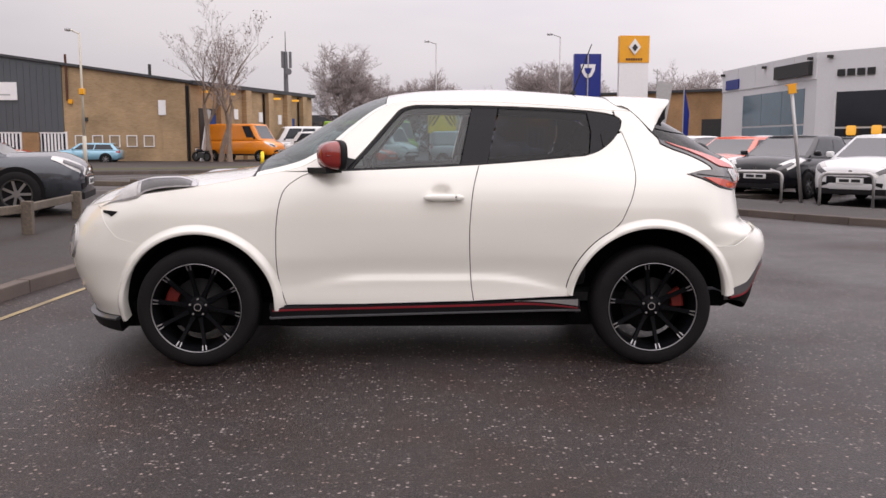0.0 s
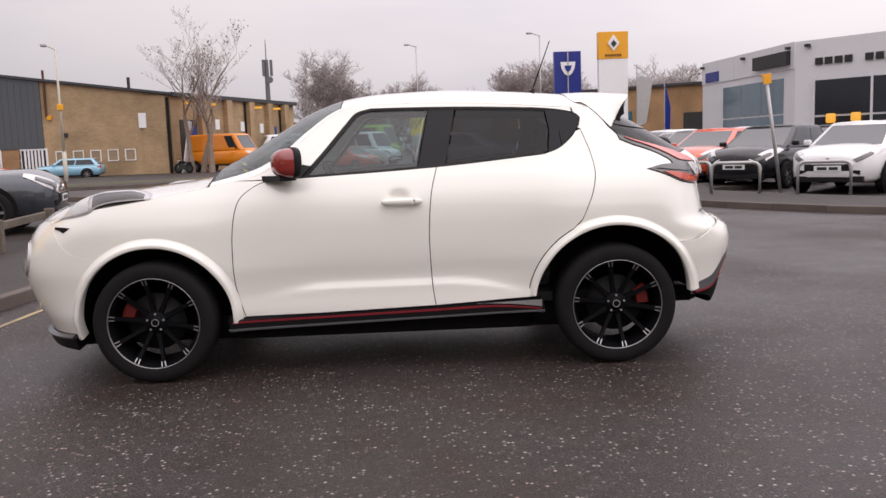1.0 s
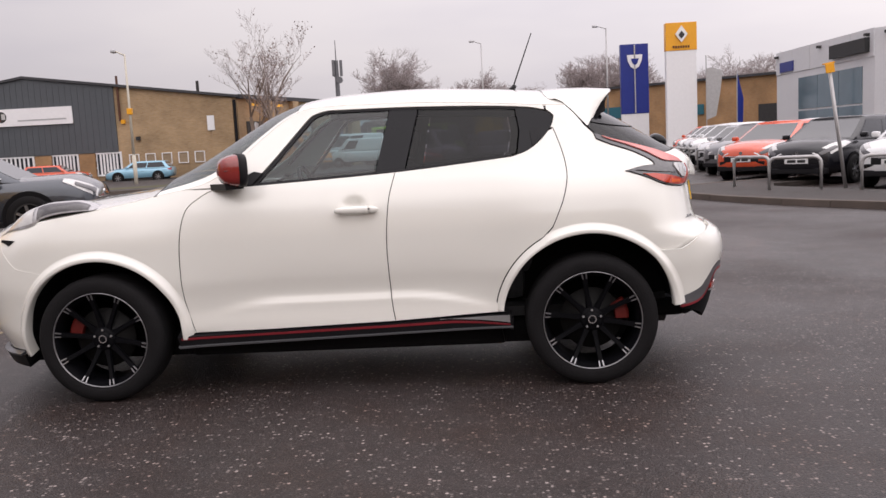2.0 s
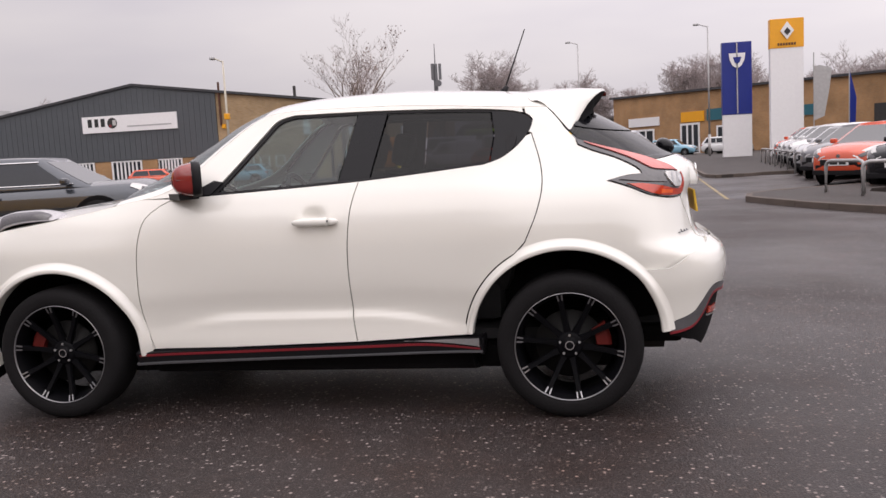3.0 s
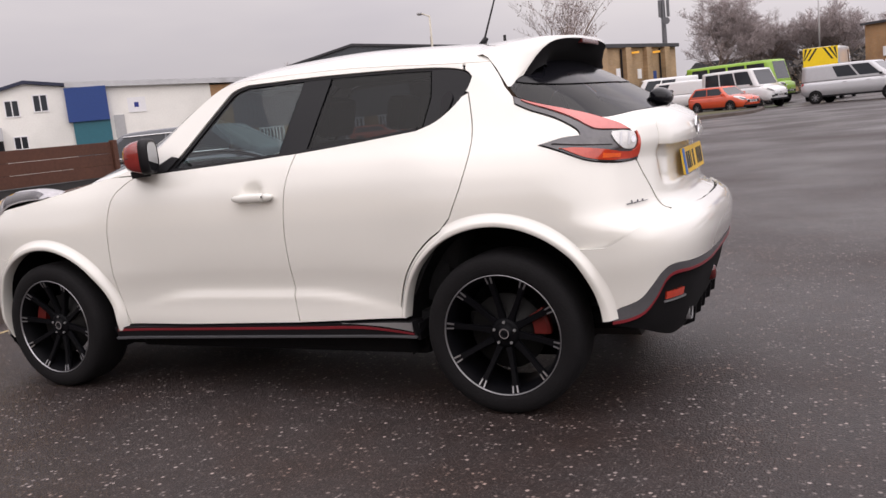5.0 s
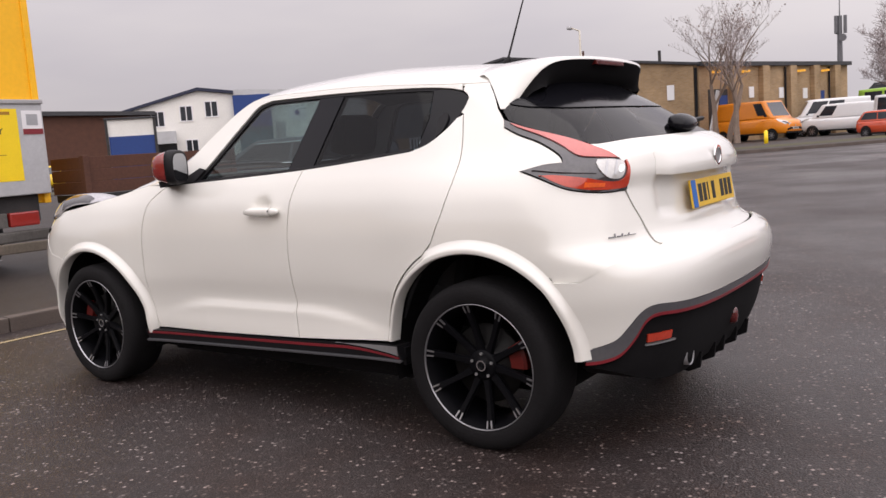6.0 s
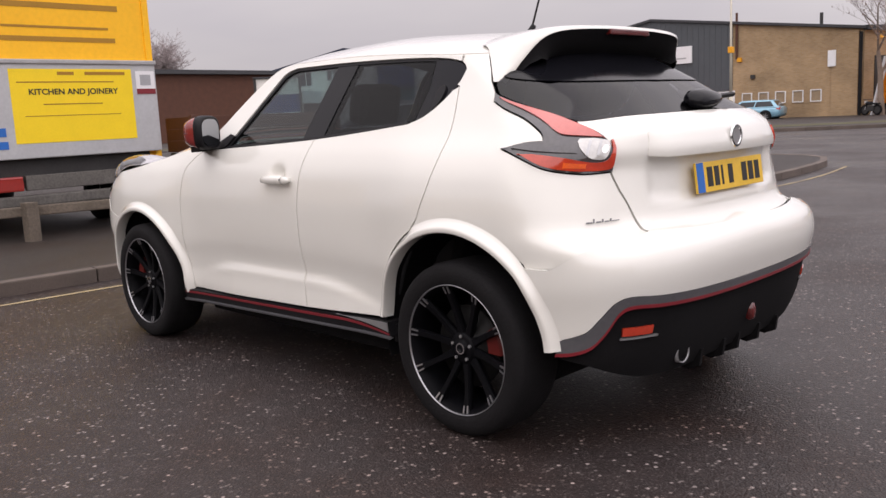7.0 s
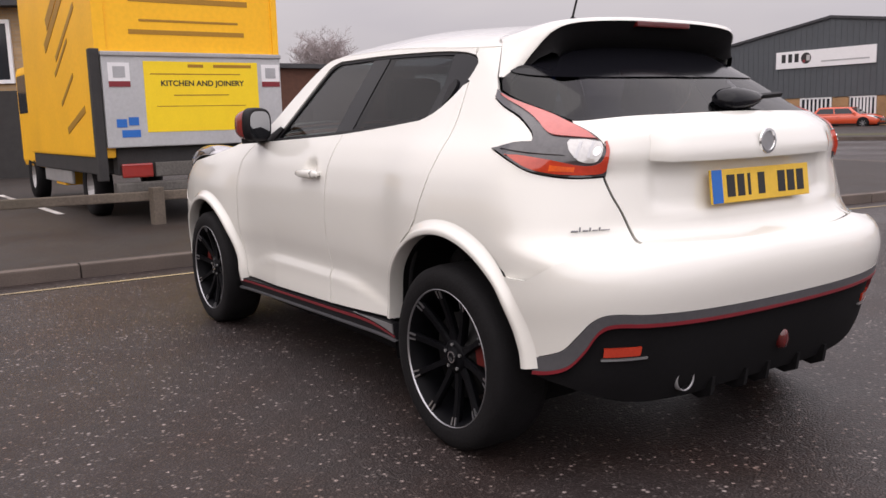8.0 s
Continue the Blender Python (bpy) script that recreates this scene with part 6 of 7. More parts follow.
BONNET_SEAM = line((-0.93, 1.055), (-1.05, 1.03), (-1.214, 1.002), (-1.375, 0.975), (-1.55, 0.95), (-1.704, 0.925), (-1.86, 0.89))


def arc_f(r, a0, a1): return [(u_of_x(x, z), z) for x, z in ring(*ARCH_F, r, a0, a1)]
def arc_r(r, a0, a1): return [(u_of_x(x, z), z) for x, z in ring(*ARCH_R, r, a0, a1)]


# flank panels
def door_crown(u, z):
    """The pressed step low on the doors, where the skin draws in and kicks out below, and the finger hollow behind the handle."""
    k = max(0.0, min(1.0, (u + 0.72) / 0.35)) * max(0.0, min(1.0, (0.86 - u) / 0.35))
    e = max(0.0, abs(u - 0.02) - 0.28) / 0.5
    step = max(0.0, min(1.0, (0.508 - 0.085 * e * e - z) / 0.030))
    step = step * step * (3 - 2 * step)
    cup = math.exp(-(((u - 0.090) / 0.050) ** 2 + ((z - 0.962) / 0.034) ** 2) ** 2)
    return k * (0.017 * step - 0.008 * math.exp(-((z - 0.56) / 0.09) ** 2)) - 0.024 * cup


front_door = DOOR_F + [(-0.772, 0.335), (0.272, 0.358)] + DOOR_B[::-1] + [p for p in WIN_SILL if p[0] < 0.30] + [(-0.62, 1.076)]
panel("front_door", front_door, M_PEARL, label="", crown=door_crown, step=0.022)
rear_door = DOOR_B + [(0.272, 0.358), (0.815, 0.382)] + arc_r(RR_OUT, 172, 118)[2:] + DOOR_R[::-1] + [p for p in WIN_BACK if p[1] < 1.29] + [p for p in WIN_SILL if p[0] > 0.305]
panel("rear_door", rear_door, M_PEARL, crown=door_crown, step=0.022)
fender = BONNET_SEAM[::-1] + [(-0.93, 1.055), (-0.80, 1.078), (-0.62, 1.076)] + DOOR_F + [(-0.772, 0.335)] + arc_f(RF_OUT, 0, 137) + [(-1.66, 0.72), (-1.74, 0.80), (-1.80, 0.87)]
panel("front_fender", fender, M_PEARL)
bumper = [(-1.852, 0.890), (-1.792, 0.870), (-1.732, 0.800), (-1.652, 0.720)] + arc_f(RF_OUT, 129, 186) + [(-1.69, 0.27), (-2.0, 0.27), (-2.5, 0.27), (-2.56, 0.5), (-2.56, 0.66), (-2.42, 0.80), (-2.2, 0.86)]
panel("front_bumper", bumper, M_PEARL, off=0.0015)
quarter = DOOR_R + arc_r(RR_OUT - 0.004, 118, 41) + [(p[0], p[1] - 0.016 * min(1.0, (2.125 - p[0]) / 0.1)) for p in BUMP_TOP] + GATE_SIDE[::-1] + LAMP_LOW + LAMP_TIP + [(1.325, 1.262), (1.29, 1.31), (1.282, 1.37), (1.275, 1.42)] + [p for p in ROOF_SEAM[::-1] if p[0] > 1.09] + [(1.09, 1.40)] + [p for p in WIN_TOP if p[0] > 1.086] + [p for p in WIN_BACK if p[1] > 1.305]
bump_edge = smooth_curve(*BUMP_TOP[::5], (2.13, 0.772))


def quarter_crown(u, z):
    """The hollow in which the quarter dips before the bumper's shoulder."""
    t = max(0.0, 1.0 - max(0.0, z - bump_edge(u)) / 0.15)
    return -0.020 * t * t * max(0.0, min(1.0, (u - 1.60) / 0.07)) * max(0.0, min(1.0, (2.10 - u) / 0.16))


panel("rear_quarter", quarter, M_PEARL, step=0.024, crown=quarter_crown)
cant = A_LINE[4:] + [p for p in ROOF_SEAM[1:] if p[0] < 1.09] + [(1.086, 1.400)] + [p for p in WIN_TOP[::-1] if p[0] < 1.085] + WIN_FRONT[::-1] + [(-0.62, 1.080)]
panel("door_frame", cant, M_PEARL, step=0.03)
# wheel arch flares
def flare(c, a0, a1, r_in, r_out, base):
    """A swelling lip round the wheel opening, from the panel out to its rounded edge and back in."""
    for s in (1, -1):
        b = B()
        grid = []
        for a in np.linspace(a0, a1, 64):
            ca, sa, ri, ro = math.cos(radians(a)), math.sin(radians(a)), float(r_in(a)), float(r_out(a)) + 0.008
            row = []
            for t in (0.0, 0.12, 0.25, 0.38, 0.5, 0.62, 0.74, 0.85, 0.93, 0.98, 1.0):
                r = ro + (ri - ro) * t
                lift = float(base(a)) * (1 - t) + 0.001 + 0.030 * min(1.0, t * 1.7) ** 1.5 - 0.007 * max(0.0, (t - 0.88) / 0.12) ** 3
                row.append(skin_point(u_of_x(c[0] + r * ca, c[1] + r * sa), c[1] + r * sa, lift))
            row.append(skin_point(u_of_x(c[0] + (ri + 0.004) * ca, c[1] + (ri + 0.004) * sa), c[1] + (ri + 0.004) * sa, -0.03))
            grid.append([b.verts.new((p.x, p.y * s, p.z)) for p in row])
        for r0, r1 in zip(grid, grid[1:]):
            for i in range(len(r0) - 1):
                b.faces.new((r0[i], r0[i + 1], r1[i + 1], r1[i]))
        bmesh.ops.recalc_face_normals(b, faces=b.faces[:])
        part("wheel_arch_flare", b, M_PEARL, hero, smooth=True).data.set_sharp_from_angle(angle=radians(60))


flare(ARCH_F, -2, 190, lambda a: RF_IN, lambda a: RF_OUT, lambda a: 0.0)
flare(ARCH_R, 7.5, 173, lambda a: np.interp(a, [8, 40], [0.416, RR_IN]), lambda a: np.interp(a, [7, 30, 115, 119], [0.474, RR_OUT, RR_OUT, RR_OUT - 0.0115]), lambda a: np.interp(a, [44, 60, 115, 119], [0.010, 0.0, 0.0, -0.004]))
# sills
panel("side_skirt", [(-0.87, 0.328), (0.27, 0.352), (0.86, 0.376), (0.875, 0.316), (-0.86, 0.272)], M_SATIN_BLACK, off=0.024, thick=0.08, label="black skirt with a red line")
panel("skirt_red_line", line((-0.85, 0.322), (0.3, 0.347), (0.60, 0.352), (0.86, 0.332)) + line((0.86, 0.321), (0.60, 0.338), (0.3, 0.332), (-0.85, 0.307)), M_RED_TRIM, off=0.0275, thick=0.006)
panel("skirt_lip", [(-0.87, 0.280), (0.87, 0.322), (0.875, 0.311), (-0.86, 0.268)], M_GUNMETAL, off=0.038, thick=0.02)
panel("skirt_flick", line((0.50, 0.361), (0.72, 0.368), (0.86, 0.373)) + line((0.86, 0.336), (0.70, 0.350), (0.50, 0.359)), M_SILVER, off=0.028, thick=0.006)
# side glass and pillars
panel("side_window", WIN_FRONT[2:] + [p for p in WIN_TOP[1:] if p[0] < 0.27] + [(0.272, 1.442), (0.196, 1.118)] + [p for p in WIN_SILL if p[0] < 0.19][:-1] + [(-0.43, 1.10)], M_GLASS_CLEAR, off=-0.012, thick=0.003, gap=0.004)
panel("b_pillar", [(0.272, 1.449), (0.425, 1.447), (0.352, 1.124), (0.196, 1.110)], M_GLOSS_BLACK, off=-0.008, thick=0.03)
panel("side_window", [(0.428, 1.440), (0.75, 1.428), (0.930, 1.413), (0.945, 1.30), (0.925, 1.18), (0.355, 1.130)], M_GLASS_DARK, off=-0.010, thick=0.003)
panel("quarter_trim", [(0.932, 1.416)] + [p for p in WIN_TOP if p[0] > 0.965] + WIN_BACK[:-1] + [(0.928, 1.174), (0.948, 1.30)], M_GLOSS_BLACK, off=-0.006, thick=0.02)
panel("window_surround", WIN_FRONT + [p for p in WIN_TOP if p[0] < 0.96] + [(0.96, 1.412)] + [(p[0], p[1] - 0.010) for p in WIN_TOP[::-1] if p[0] < 0.95] + [(p[0] + 0.016, p[1] - 0.008) for p in WIN_FRONT[::-1]], M_SATIN_BLACK, off=-0.006, thick=0.02, step=0.02, gap=0.0)
panel("belt_strip", [(p[0], p[1] + 0.012) for p in WIN_SILL] + [(p[0], p[1] + 0.001) for p in WIN_SILL[::-1]], M_SATIN_BLACK, off=-0.003, thick=0.02, step=0.02, gap=0.0)
panel("rear_handle", line((1.0, 1.29), (1.03, 1.315), (1.055, 1.29), (1.045, 1.24)) + line((1.045, 1.24), (1.01, 1.215), (1.0, 1.29)), M_SATIN_BLACK, off=0.002, thick=0.015, step=0.015, label="hidden door handle")
# tail lamps
lamp_outline = LAMP_TOP + LAMP_LOW[1:] + LAMP_TIP[1:]
panel("tail_lamp", lamp_outline, M_LENS_SMOKE, off=0.006, thick=0.03, step=0.022, label="boomerang shaped red and clear tail lamp")
panel("lamp_arm_lens", [(p[0], p[1] - 0.004) for p in LAMP_TOP if 1.35 < p[0] < 1.89] + line((1.885, 1.088), (1.80, 1.094), (1.70, 1.102), (1.645, 1.122)) + line((1.645, 1.122), (1.60, 1.146), (1.504, 1.187), (1.40, 1.222), (1.36, 1.240)), M_LENS_ROSE, off=0.012, thick=0.012, step=0.02, label="pale red arm of the lamp")
panel("lamp_red_lens", line((1.535, 1.046), (1.60, 1.022), (1.68, 0.999), (1.80, 0.982), (1.905, 0.981), (1.938, 0.992), (1.944, 1.020), (1.940, 1.055), (1.918, 1.085)) + line((1.908, 1.082), (1.924, 1.052), (1.918, 1.026), (1.890, 1.016), (1.84, 1.018), (1.741, 1.032), (1.60, 1.046)), M_LENS_ORANGE, off=0.012, thick=0.012, step=0.02)
panel("lamp_clear_lens", line((1.775, 1.078), (1.80, 1.050), (1.845, 1.024), (1.895, 1.020), (1.915, 1.036), (1.915, 1.062), (1.900, 1.082)) + [(1.84, 1.090), (1.78, 1.090)], M_LENS_CLEAR, off=0.012, thick=0.012, step=0.015)
for u0, u1 in ((1.822, 1.834), (1.866, 1.876)):
    panel("lamp_rib", [(u0, 1.036), (u1, 1.034), (u1, 1.080), (u0, 1.082)], M_SILVER, off=0.0135, thick=0.004, step=0.02, gap=0.0)
panel("lamp_bulb", ring(1.895, 1.052, 0.013, 0, 340, 14), M_CHROME, off=0.015, thick=0.006, step=0.012, gap=0.0)
panel("lamp_strip", line((1.50, 1.062), (1.62, 1.050), (1.79, 1.040)) + line((1.775, 1.066), (1.65, 1.072), (1.53, 1.074)), M_LENS_SMOKE, off=0.0118, thick=0.012, step=0.015)
panel("lamp_indicator", [(1.74, 0.996), (1.835, 0.992), (1.835, 1.012), (1.74, 1.018)], M_LENS_AMBER, off=0.0135, thick=0.004, step=0.02)
# tailgate, rear glass, bumper
gate_outer = [(p[0] + 0.004, p[1]) for p in GATE_SIDE] + GATE_LOW[1:] + [(mid_u(z), z) for z in np.linspace(0.77, 1.165, 12)] + line((mid_u(1.168), 1.168), (2.12, 1.164), (1.95, 1.160), (1.80, 1.150), (1.745, 1.150), n=5) + [p for p in LAMP_TOP if p[0] > 1.74]


def gate_crown(u, z):
    """The hollow that holds the plate: pressed in under the ledge, with soft ends and a rounded lower edge."""
    y = abs(skin(u, z)[1])
    e = max(0.0, min(1.0, (0.485 - y) / 0.05))
    low = 0.845 + 0.02 * max(0.0, (y - 0.3) / 0.18) ** 2
    f = max(0.0, min(1.0, (z - low) / 0.035)) * max(0.0, min(1.0, (1.035 - z) / 0.03))
    return -0.016 * e * e * (3 - 2 * e) * f * f * (3 - 2 * f)


gate = rear_panel("tailgate", gate_outer, M_PEARL, step=0.022, crown=gate_crown)
glass_poly = line((1.345, 1.262), (1.431, 1.235), (1.60, 1.192), (1.745, 1.154), n=5) + line((1.745, 1.154), (1.80, 1.154), (1.95, 1.164), (2.12, 1.168), (mid_u(1.172), 1.172), n=5)[1:] + [(mid_u(z), z) for z in np.linspace(1.19, 1.46, 10)] + [(1.42, 1.46), (1.30, 1.44), (1.275, 1.38), (1.30, 1.32)]
rear_panel("rear_window", glass_poly, M_GLASS_REAR, off=-0.006, thick=0.004)
rbump = arc_r(RR_OUT - 0.012, 46, 13) + BUMP_LOW[1:] + [(mid_u(z), z) for z in np.linspace(0.57, 0.745, 8)] + [(p[0], p[1] - 0.002) for p in GATE_LOW[::-1]] + [(p[0] - 0.002, p[1] + 0.006 * min(1.0, (2.125 - p[0]) / 0.1)) for p in BUMP_TOP[::-1]]
rear_bumper = rear_panel("rear_bumper", rbump, M_PEARL, step=0.025, off=0.012)
band = BUMP_LOW + RED_LINE[::-1]
rear_panel("bumper_grey_band", band, M_GUNMETAL, off=0.013, step=0.02, label="gunmetal grey band over a red line")
red = [(p[0], p[1] + 0.001) for p in RED_LINE] + [(p[0] - 0.002, p[1] - 0.010) for p in RED_LINE[::-1]]
rear_panel("bumper_red_line", red, M_RED_TRIM, off=0.015, step=0.02, gap=0.0)
diff = [(p[0] - 0.002, p[1] - 0.010) for p in RED_LINE] + [(mid_u(z), z) for z in np.linspace(0.50, 0.25, 6)] + line((2.35, 0.245), (2.15, 0.265), (1.98, 0.30), (1.80, 0.34), (1.645, 0.362))
rear_panel("diffuser", diff, M_MATT_BLACK, off=-0.006, label="black rear diffuser", step=0.03)


# ---- top surfaces: roof, windscreen, bonnet ----
roof_mid = smooth_curve((-1.0, 1.135), (-0.929, 1.165), (-0.561, 1.381), (-0.416, 1.462), (-0.30, 1.505), (-0.198, 1.532), (0.018, 1.558), (0.389, 1.569), (0.738, 1.552), (1.062, 1.527), (1.30, 1.505))
roof_edge = smooth_curve(*[(p[0], p[1]) for p in A_LINE[::7]], *[(p[0], p[1] + 0.0005) for p in ROOF_SEAM[7::7]])
hood_mid = smooth_curve((-2.10, 0.80), (-2.02, 0.90), (-1.9, 0.96), (-1.74, 0.999), (-1.439, 1.042), (-1.103, 1.083), (-0.93, 1.115))
hood_edge = smooth_curve(*sorted([(p[0], p[1]) for p in BONNET_SEAM[::7]] + [(-1.98, 0.85), (-2.10, 0.79)]))


def top_point(x, t, mid, edge, power, off=0.0):
    """A point of a crowned top surface at length x, t from -1 to 1 across."""
    ze = float(edge(x))
    ye = -skin(u_of_x(x, ze), ze)[1]
    z = ze + (float(mid(x)) - ze) * (1 - abs(t) ** power)
    return Vector((x, ye * t, z + off))


def top_panel(name, xs, ts, mid, edge, power, mat, off=0.0, thick=0.012, label="", bend=0.0, parent=None):
    """A crowned panel over the rows xs and columns ts; bend: how far its ends curve back at the sides."""
    b = B()
    up = [[b.verts.new(top_point(x + bend * t * t * (1 - i / (len(xs) - 1)), t, mid, edge, power, off)) for t in ts] for i, x in enumerate(xs)]
    dn = [[b.verts.new(v.co - Vector((0, 0, thick))) for v in row] for row in up]
    for i in range(len(xs) - 1):
        for j in range(len(ts) - 1):
            b.faces.new((up[i][j], up[i + 1][j], up[i + 1][j + 1], up[i][j + 1]))
            b.faces.new((dn[i][j], dn[i][j + 1], dn[i + 1][j + 1], dn[i + 1][j]))
    m, n = len(xs) - 1, len(ts) - 1
    for j in range(n):
        b.faces.new((up[0][j], up[0][j + 1], dn[0][j + 1], dn[0][j]))
        b.faces.new((up[m][j + 1], up[m][j], dn[m][j], dn[m][j + 1]))
    for i in range(m):
        b.faces.new((up[i + 1][0], up[i][0], dn[i][0], dn[i + 1][0]))
        b.faces.new((up[i][n], up[i + 1][n], dn[i + 1][n], dn[i][n]))
    bmesh.ops.recalc_face_normals(b, faces=b.faces[:])
    ob = part(name, b, mat, parent or hero, label, smooth=True)
    ob.data.set_sharp_from_angle(angle=radians(40))
    return ob


TS = [math.sin(math.pi / 2 * k / 12) for k in range(-12, 13)]
top_panel("roof", list(np.linspace(-0.22, 1.215, 40)), [t * 0.995 for t in TS], roof_mid, roof_edge, 2.6, M_PEARL)
screen = top_panel("windscreen", list(np.linspace(-0.92, -0.225, 22)), [t * 0.93 for t in TS], roof_mid, roof_edge, 2.6, M_GLASS_SCREEN, thick=0.004)
for s in (-1, 1):
    top_panel("a_pillar", list(np.linspace(-0.93, -0.222, 22)), [s * v for v in (0.93, 0.96, 0.985, 0.998)], roof_mid, roof_edge, 2.6, M_PEARL)
top_panel("bonnet", list(np.linspace(-2.02, -0.95, 32)), [t * 0.992 for t in TS], hood_mid, hood_edge, 2.4, M_PEARL)
top_panel("scuttle", list(np.linspace(-0.948, -0.925, 3)), [t * 0.97 for t in TS], roof_mid, roof_edge, 2.6, M_SATIN_BLACK, off=-0.01)



# ---- spoiler ----
SP_S = [0.0, 0.25, 0.5, 0.70, 0.82, 0.90, 0.955, 1.0]
te_x = smooth_curve(*zip(SP_S, (1.480, 1.477, 1.468, 1.452, 1.434, 1.410, 1.368, 1.310)))
te_y = smooth_curve(*zip(SP_S, (0.0, 0.145, 0.285, 0.395, 0.452, 0.487, 0.520, 0.585)))
te_z = smooth_curve(*zip(SP_S, (1.508, 1.507, 1.503, 1.495, 1.483, 1.462, 1.412, 1.305)))
le_x = smooth_curve(*zip(SP_S, (1.09, 1.09, 1.093, 1.10, 1.115, 1.145, 1.205, 1.295)))
le_z = smooth_curve(*zip(SP_S, (1.53, 1.53, 1.52, 1.505, 1.488, 1.468, 1.415, 1.306)))


def lead(s_):
    """The spoiler's front edge, lying on roof and pillar."""
    x, k = le_x(s_), min(0.985, te_y(s_) * 1.02 / 0.535)
    p = top_point(x, k, roof_mid, roof_edge, 2.6, 0.003)
    if s_ > 0.86:
        z = le_z(s_)
        q = Vector((x, -skin(u_of_x(x, z), z)[1] + 0.006, z))
        p = p.lerp(q, min(1.0, (s_ - 0.86) / 0.08))
    return p


b = B()
cols = [-v for v in list(np.linspace(1, 0, 33))] + list(np.linspace(0, 1, 33))[1:]
grid = []
for c in cols:
    sg, a_ = (1 if c >= 0 else -1), abs(c)
    p0, p1 = lead(a_), Vector((te_x(a_), te_y(a_), te_z(a_)))
    out = Vector((0, 0.010 * max(0, a_ - 0.8) / 0.2, 0.010 * (1 - max(0, a_ - 0.8) / 0.2)))
    run = [p0, p0.lerp(p1, 0.3) + out * 0.8, p0.lerp(p1, 0.65) + out, p1, p1 + Vector((0.003, -0.004 * max(0, a_ - 0.8) * 5, -0.012))]
    grid.append([b.verts.new((p.x, p.y * sg, p.z)) for p in run])
for r0, r1 in zip(grid, grid[1:]):
    for i in range(4):
        b.faces.new((r0[i], r0[i + 1], r1[i + 1], r1[i]))
bmesh.ops.recalc_face_normals(b, faces=b.faces[:])
spoiler = part("roof_spoiler", b, M_PEARL, hero, "deep white roof spoiler with a black underside", smooth=True)
b = B()
grid = []
for c in cols:
    sg, a_ = (1 if c >= 0 else -1), abs(c)
    p1 = Vector((te_x(a_) + 0.002, te_y(a_) * 0.985, te_z(a_) - 0.011))
    zr = 1.405 - 0.04 * a_ ** 4 - 0.06 * a_ ** 12
    p2 = Vector((tail_x(zr) - 0.03 - 0.06 * a_ ** 3, te_y(a_) * 0.93, zr))
    p2 = p1.lerp(p2, min(1.0, max(0.02, (1 - a_) / 0.12)))
    grid.append([b.verts.new((p.x, p.y * sg, p.z)) for p in (p1, p1.lerp(p2, 0.35) + Vector((0, 0, -0.012)), p1.lerp(p2, 0.7) + Vector((0, 0, -0.010)), p2)])
for r0, r1 in zip(grid, grid[1:]):
    for i in range(3):
        b.faces.new((r0[i], r1[i], r1[i + 1], r0[i + 1]))
bmesh.ops.recalc_face_normals(b, faces=b.faces[:])
part("underside", b, M_MATT_BLACK, spoiler, "black underside", smooth=True)
part("brake_lamp", box(B(), 1.455, 1.4855, -0.14, 0.14, 1.474, 1.4965, 0.006), M_LENS_DEEP, spoiler, "high red brake lamp")

# ---- tailgate fittings ----
def lip_crown(u, z):
    """The ledge over the plate: it grows out of the tailgate towards its lower edge and fades at its ends."""
    k, e = min(1.0, max(0.0, (1.125 - z) / 0.10)), min(1.0, max(0.0, (0.475 + skin(u, z)[1]) / 0.07))
    return 0.020 * k * k * (3 - 2 * k) * e


lip = rear_panel("boot_lip", line((u_of_y(0.475, 1.02), 1.020), (u_of_y(0.47, 1.07), 1.07), (u_of_y(0.45, 1.11), 1.110), (u_of_y(0.3, 1.128), 1.128), (mid_u(1.13), 1.130), n=5)
                 + [(mid_u(z), z) for z in (1.09, 1.06, 1.04)] + line((mid_u(1.02), 1.020), (u_of_y(0.3, 1.02), 1.020), (u_of_y(0.475, 1.02), 1.020), n=4), M_PEARL, gate, off=0.001, thick=0.02, step=0.02, crown=lip_crown)
plate = part("number_plate", box(B(), -0.005, 0.005, -0.26, 0.26, -0.0555, 0.0555, 0.003), M_PLATE_YELLOW, gate, "yellow rear number plate with a blue band")
plate.matrix_world = Matrix.Translation((1.905, 0.012, 0.925)) @ Matrix.Rotation(radians(-7), 4, "Y")
part("blue_band", box(B(), 0.005, 0.0062, -0.258, -0.208, -0.054, 0.054), M_PLATE_BLUE, plate)
for k, w0 in enumerate((0.05, 0.045, 0.018, 0.045, 0.0, 0.05, 0.05, 0.048)):
    if w0:
        part("plate_mark", box(B(), 0.005, 0.0062, -0.185 + k * 0.0535, -0.185 + k * 0.0535 + w0 * 0.8, -0.036, 0.036), M_INK, plate)
emb = part("emblem", lathe(B(), [(0.030, 0.0), (0.033, -0.006), (0.041, -0.006), (0.043, 0.0)], 24, Matrix.Rotation(radians(90), 4, "Z")), M_CHROME, gate, "chrome ring emblem")
emb.location = (1.932, 0, 1.066)
part("disc", rod(B(), (-0.004, 0, 0), (0.003, 0, 0), 0.031, seg=24), M_SILVER, emb)
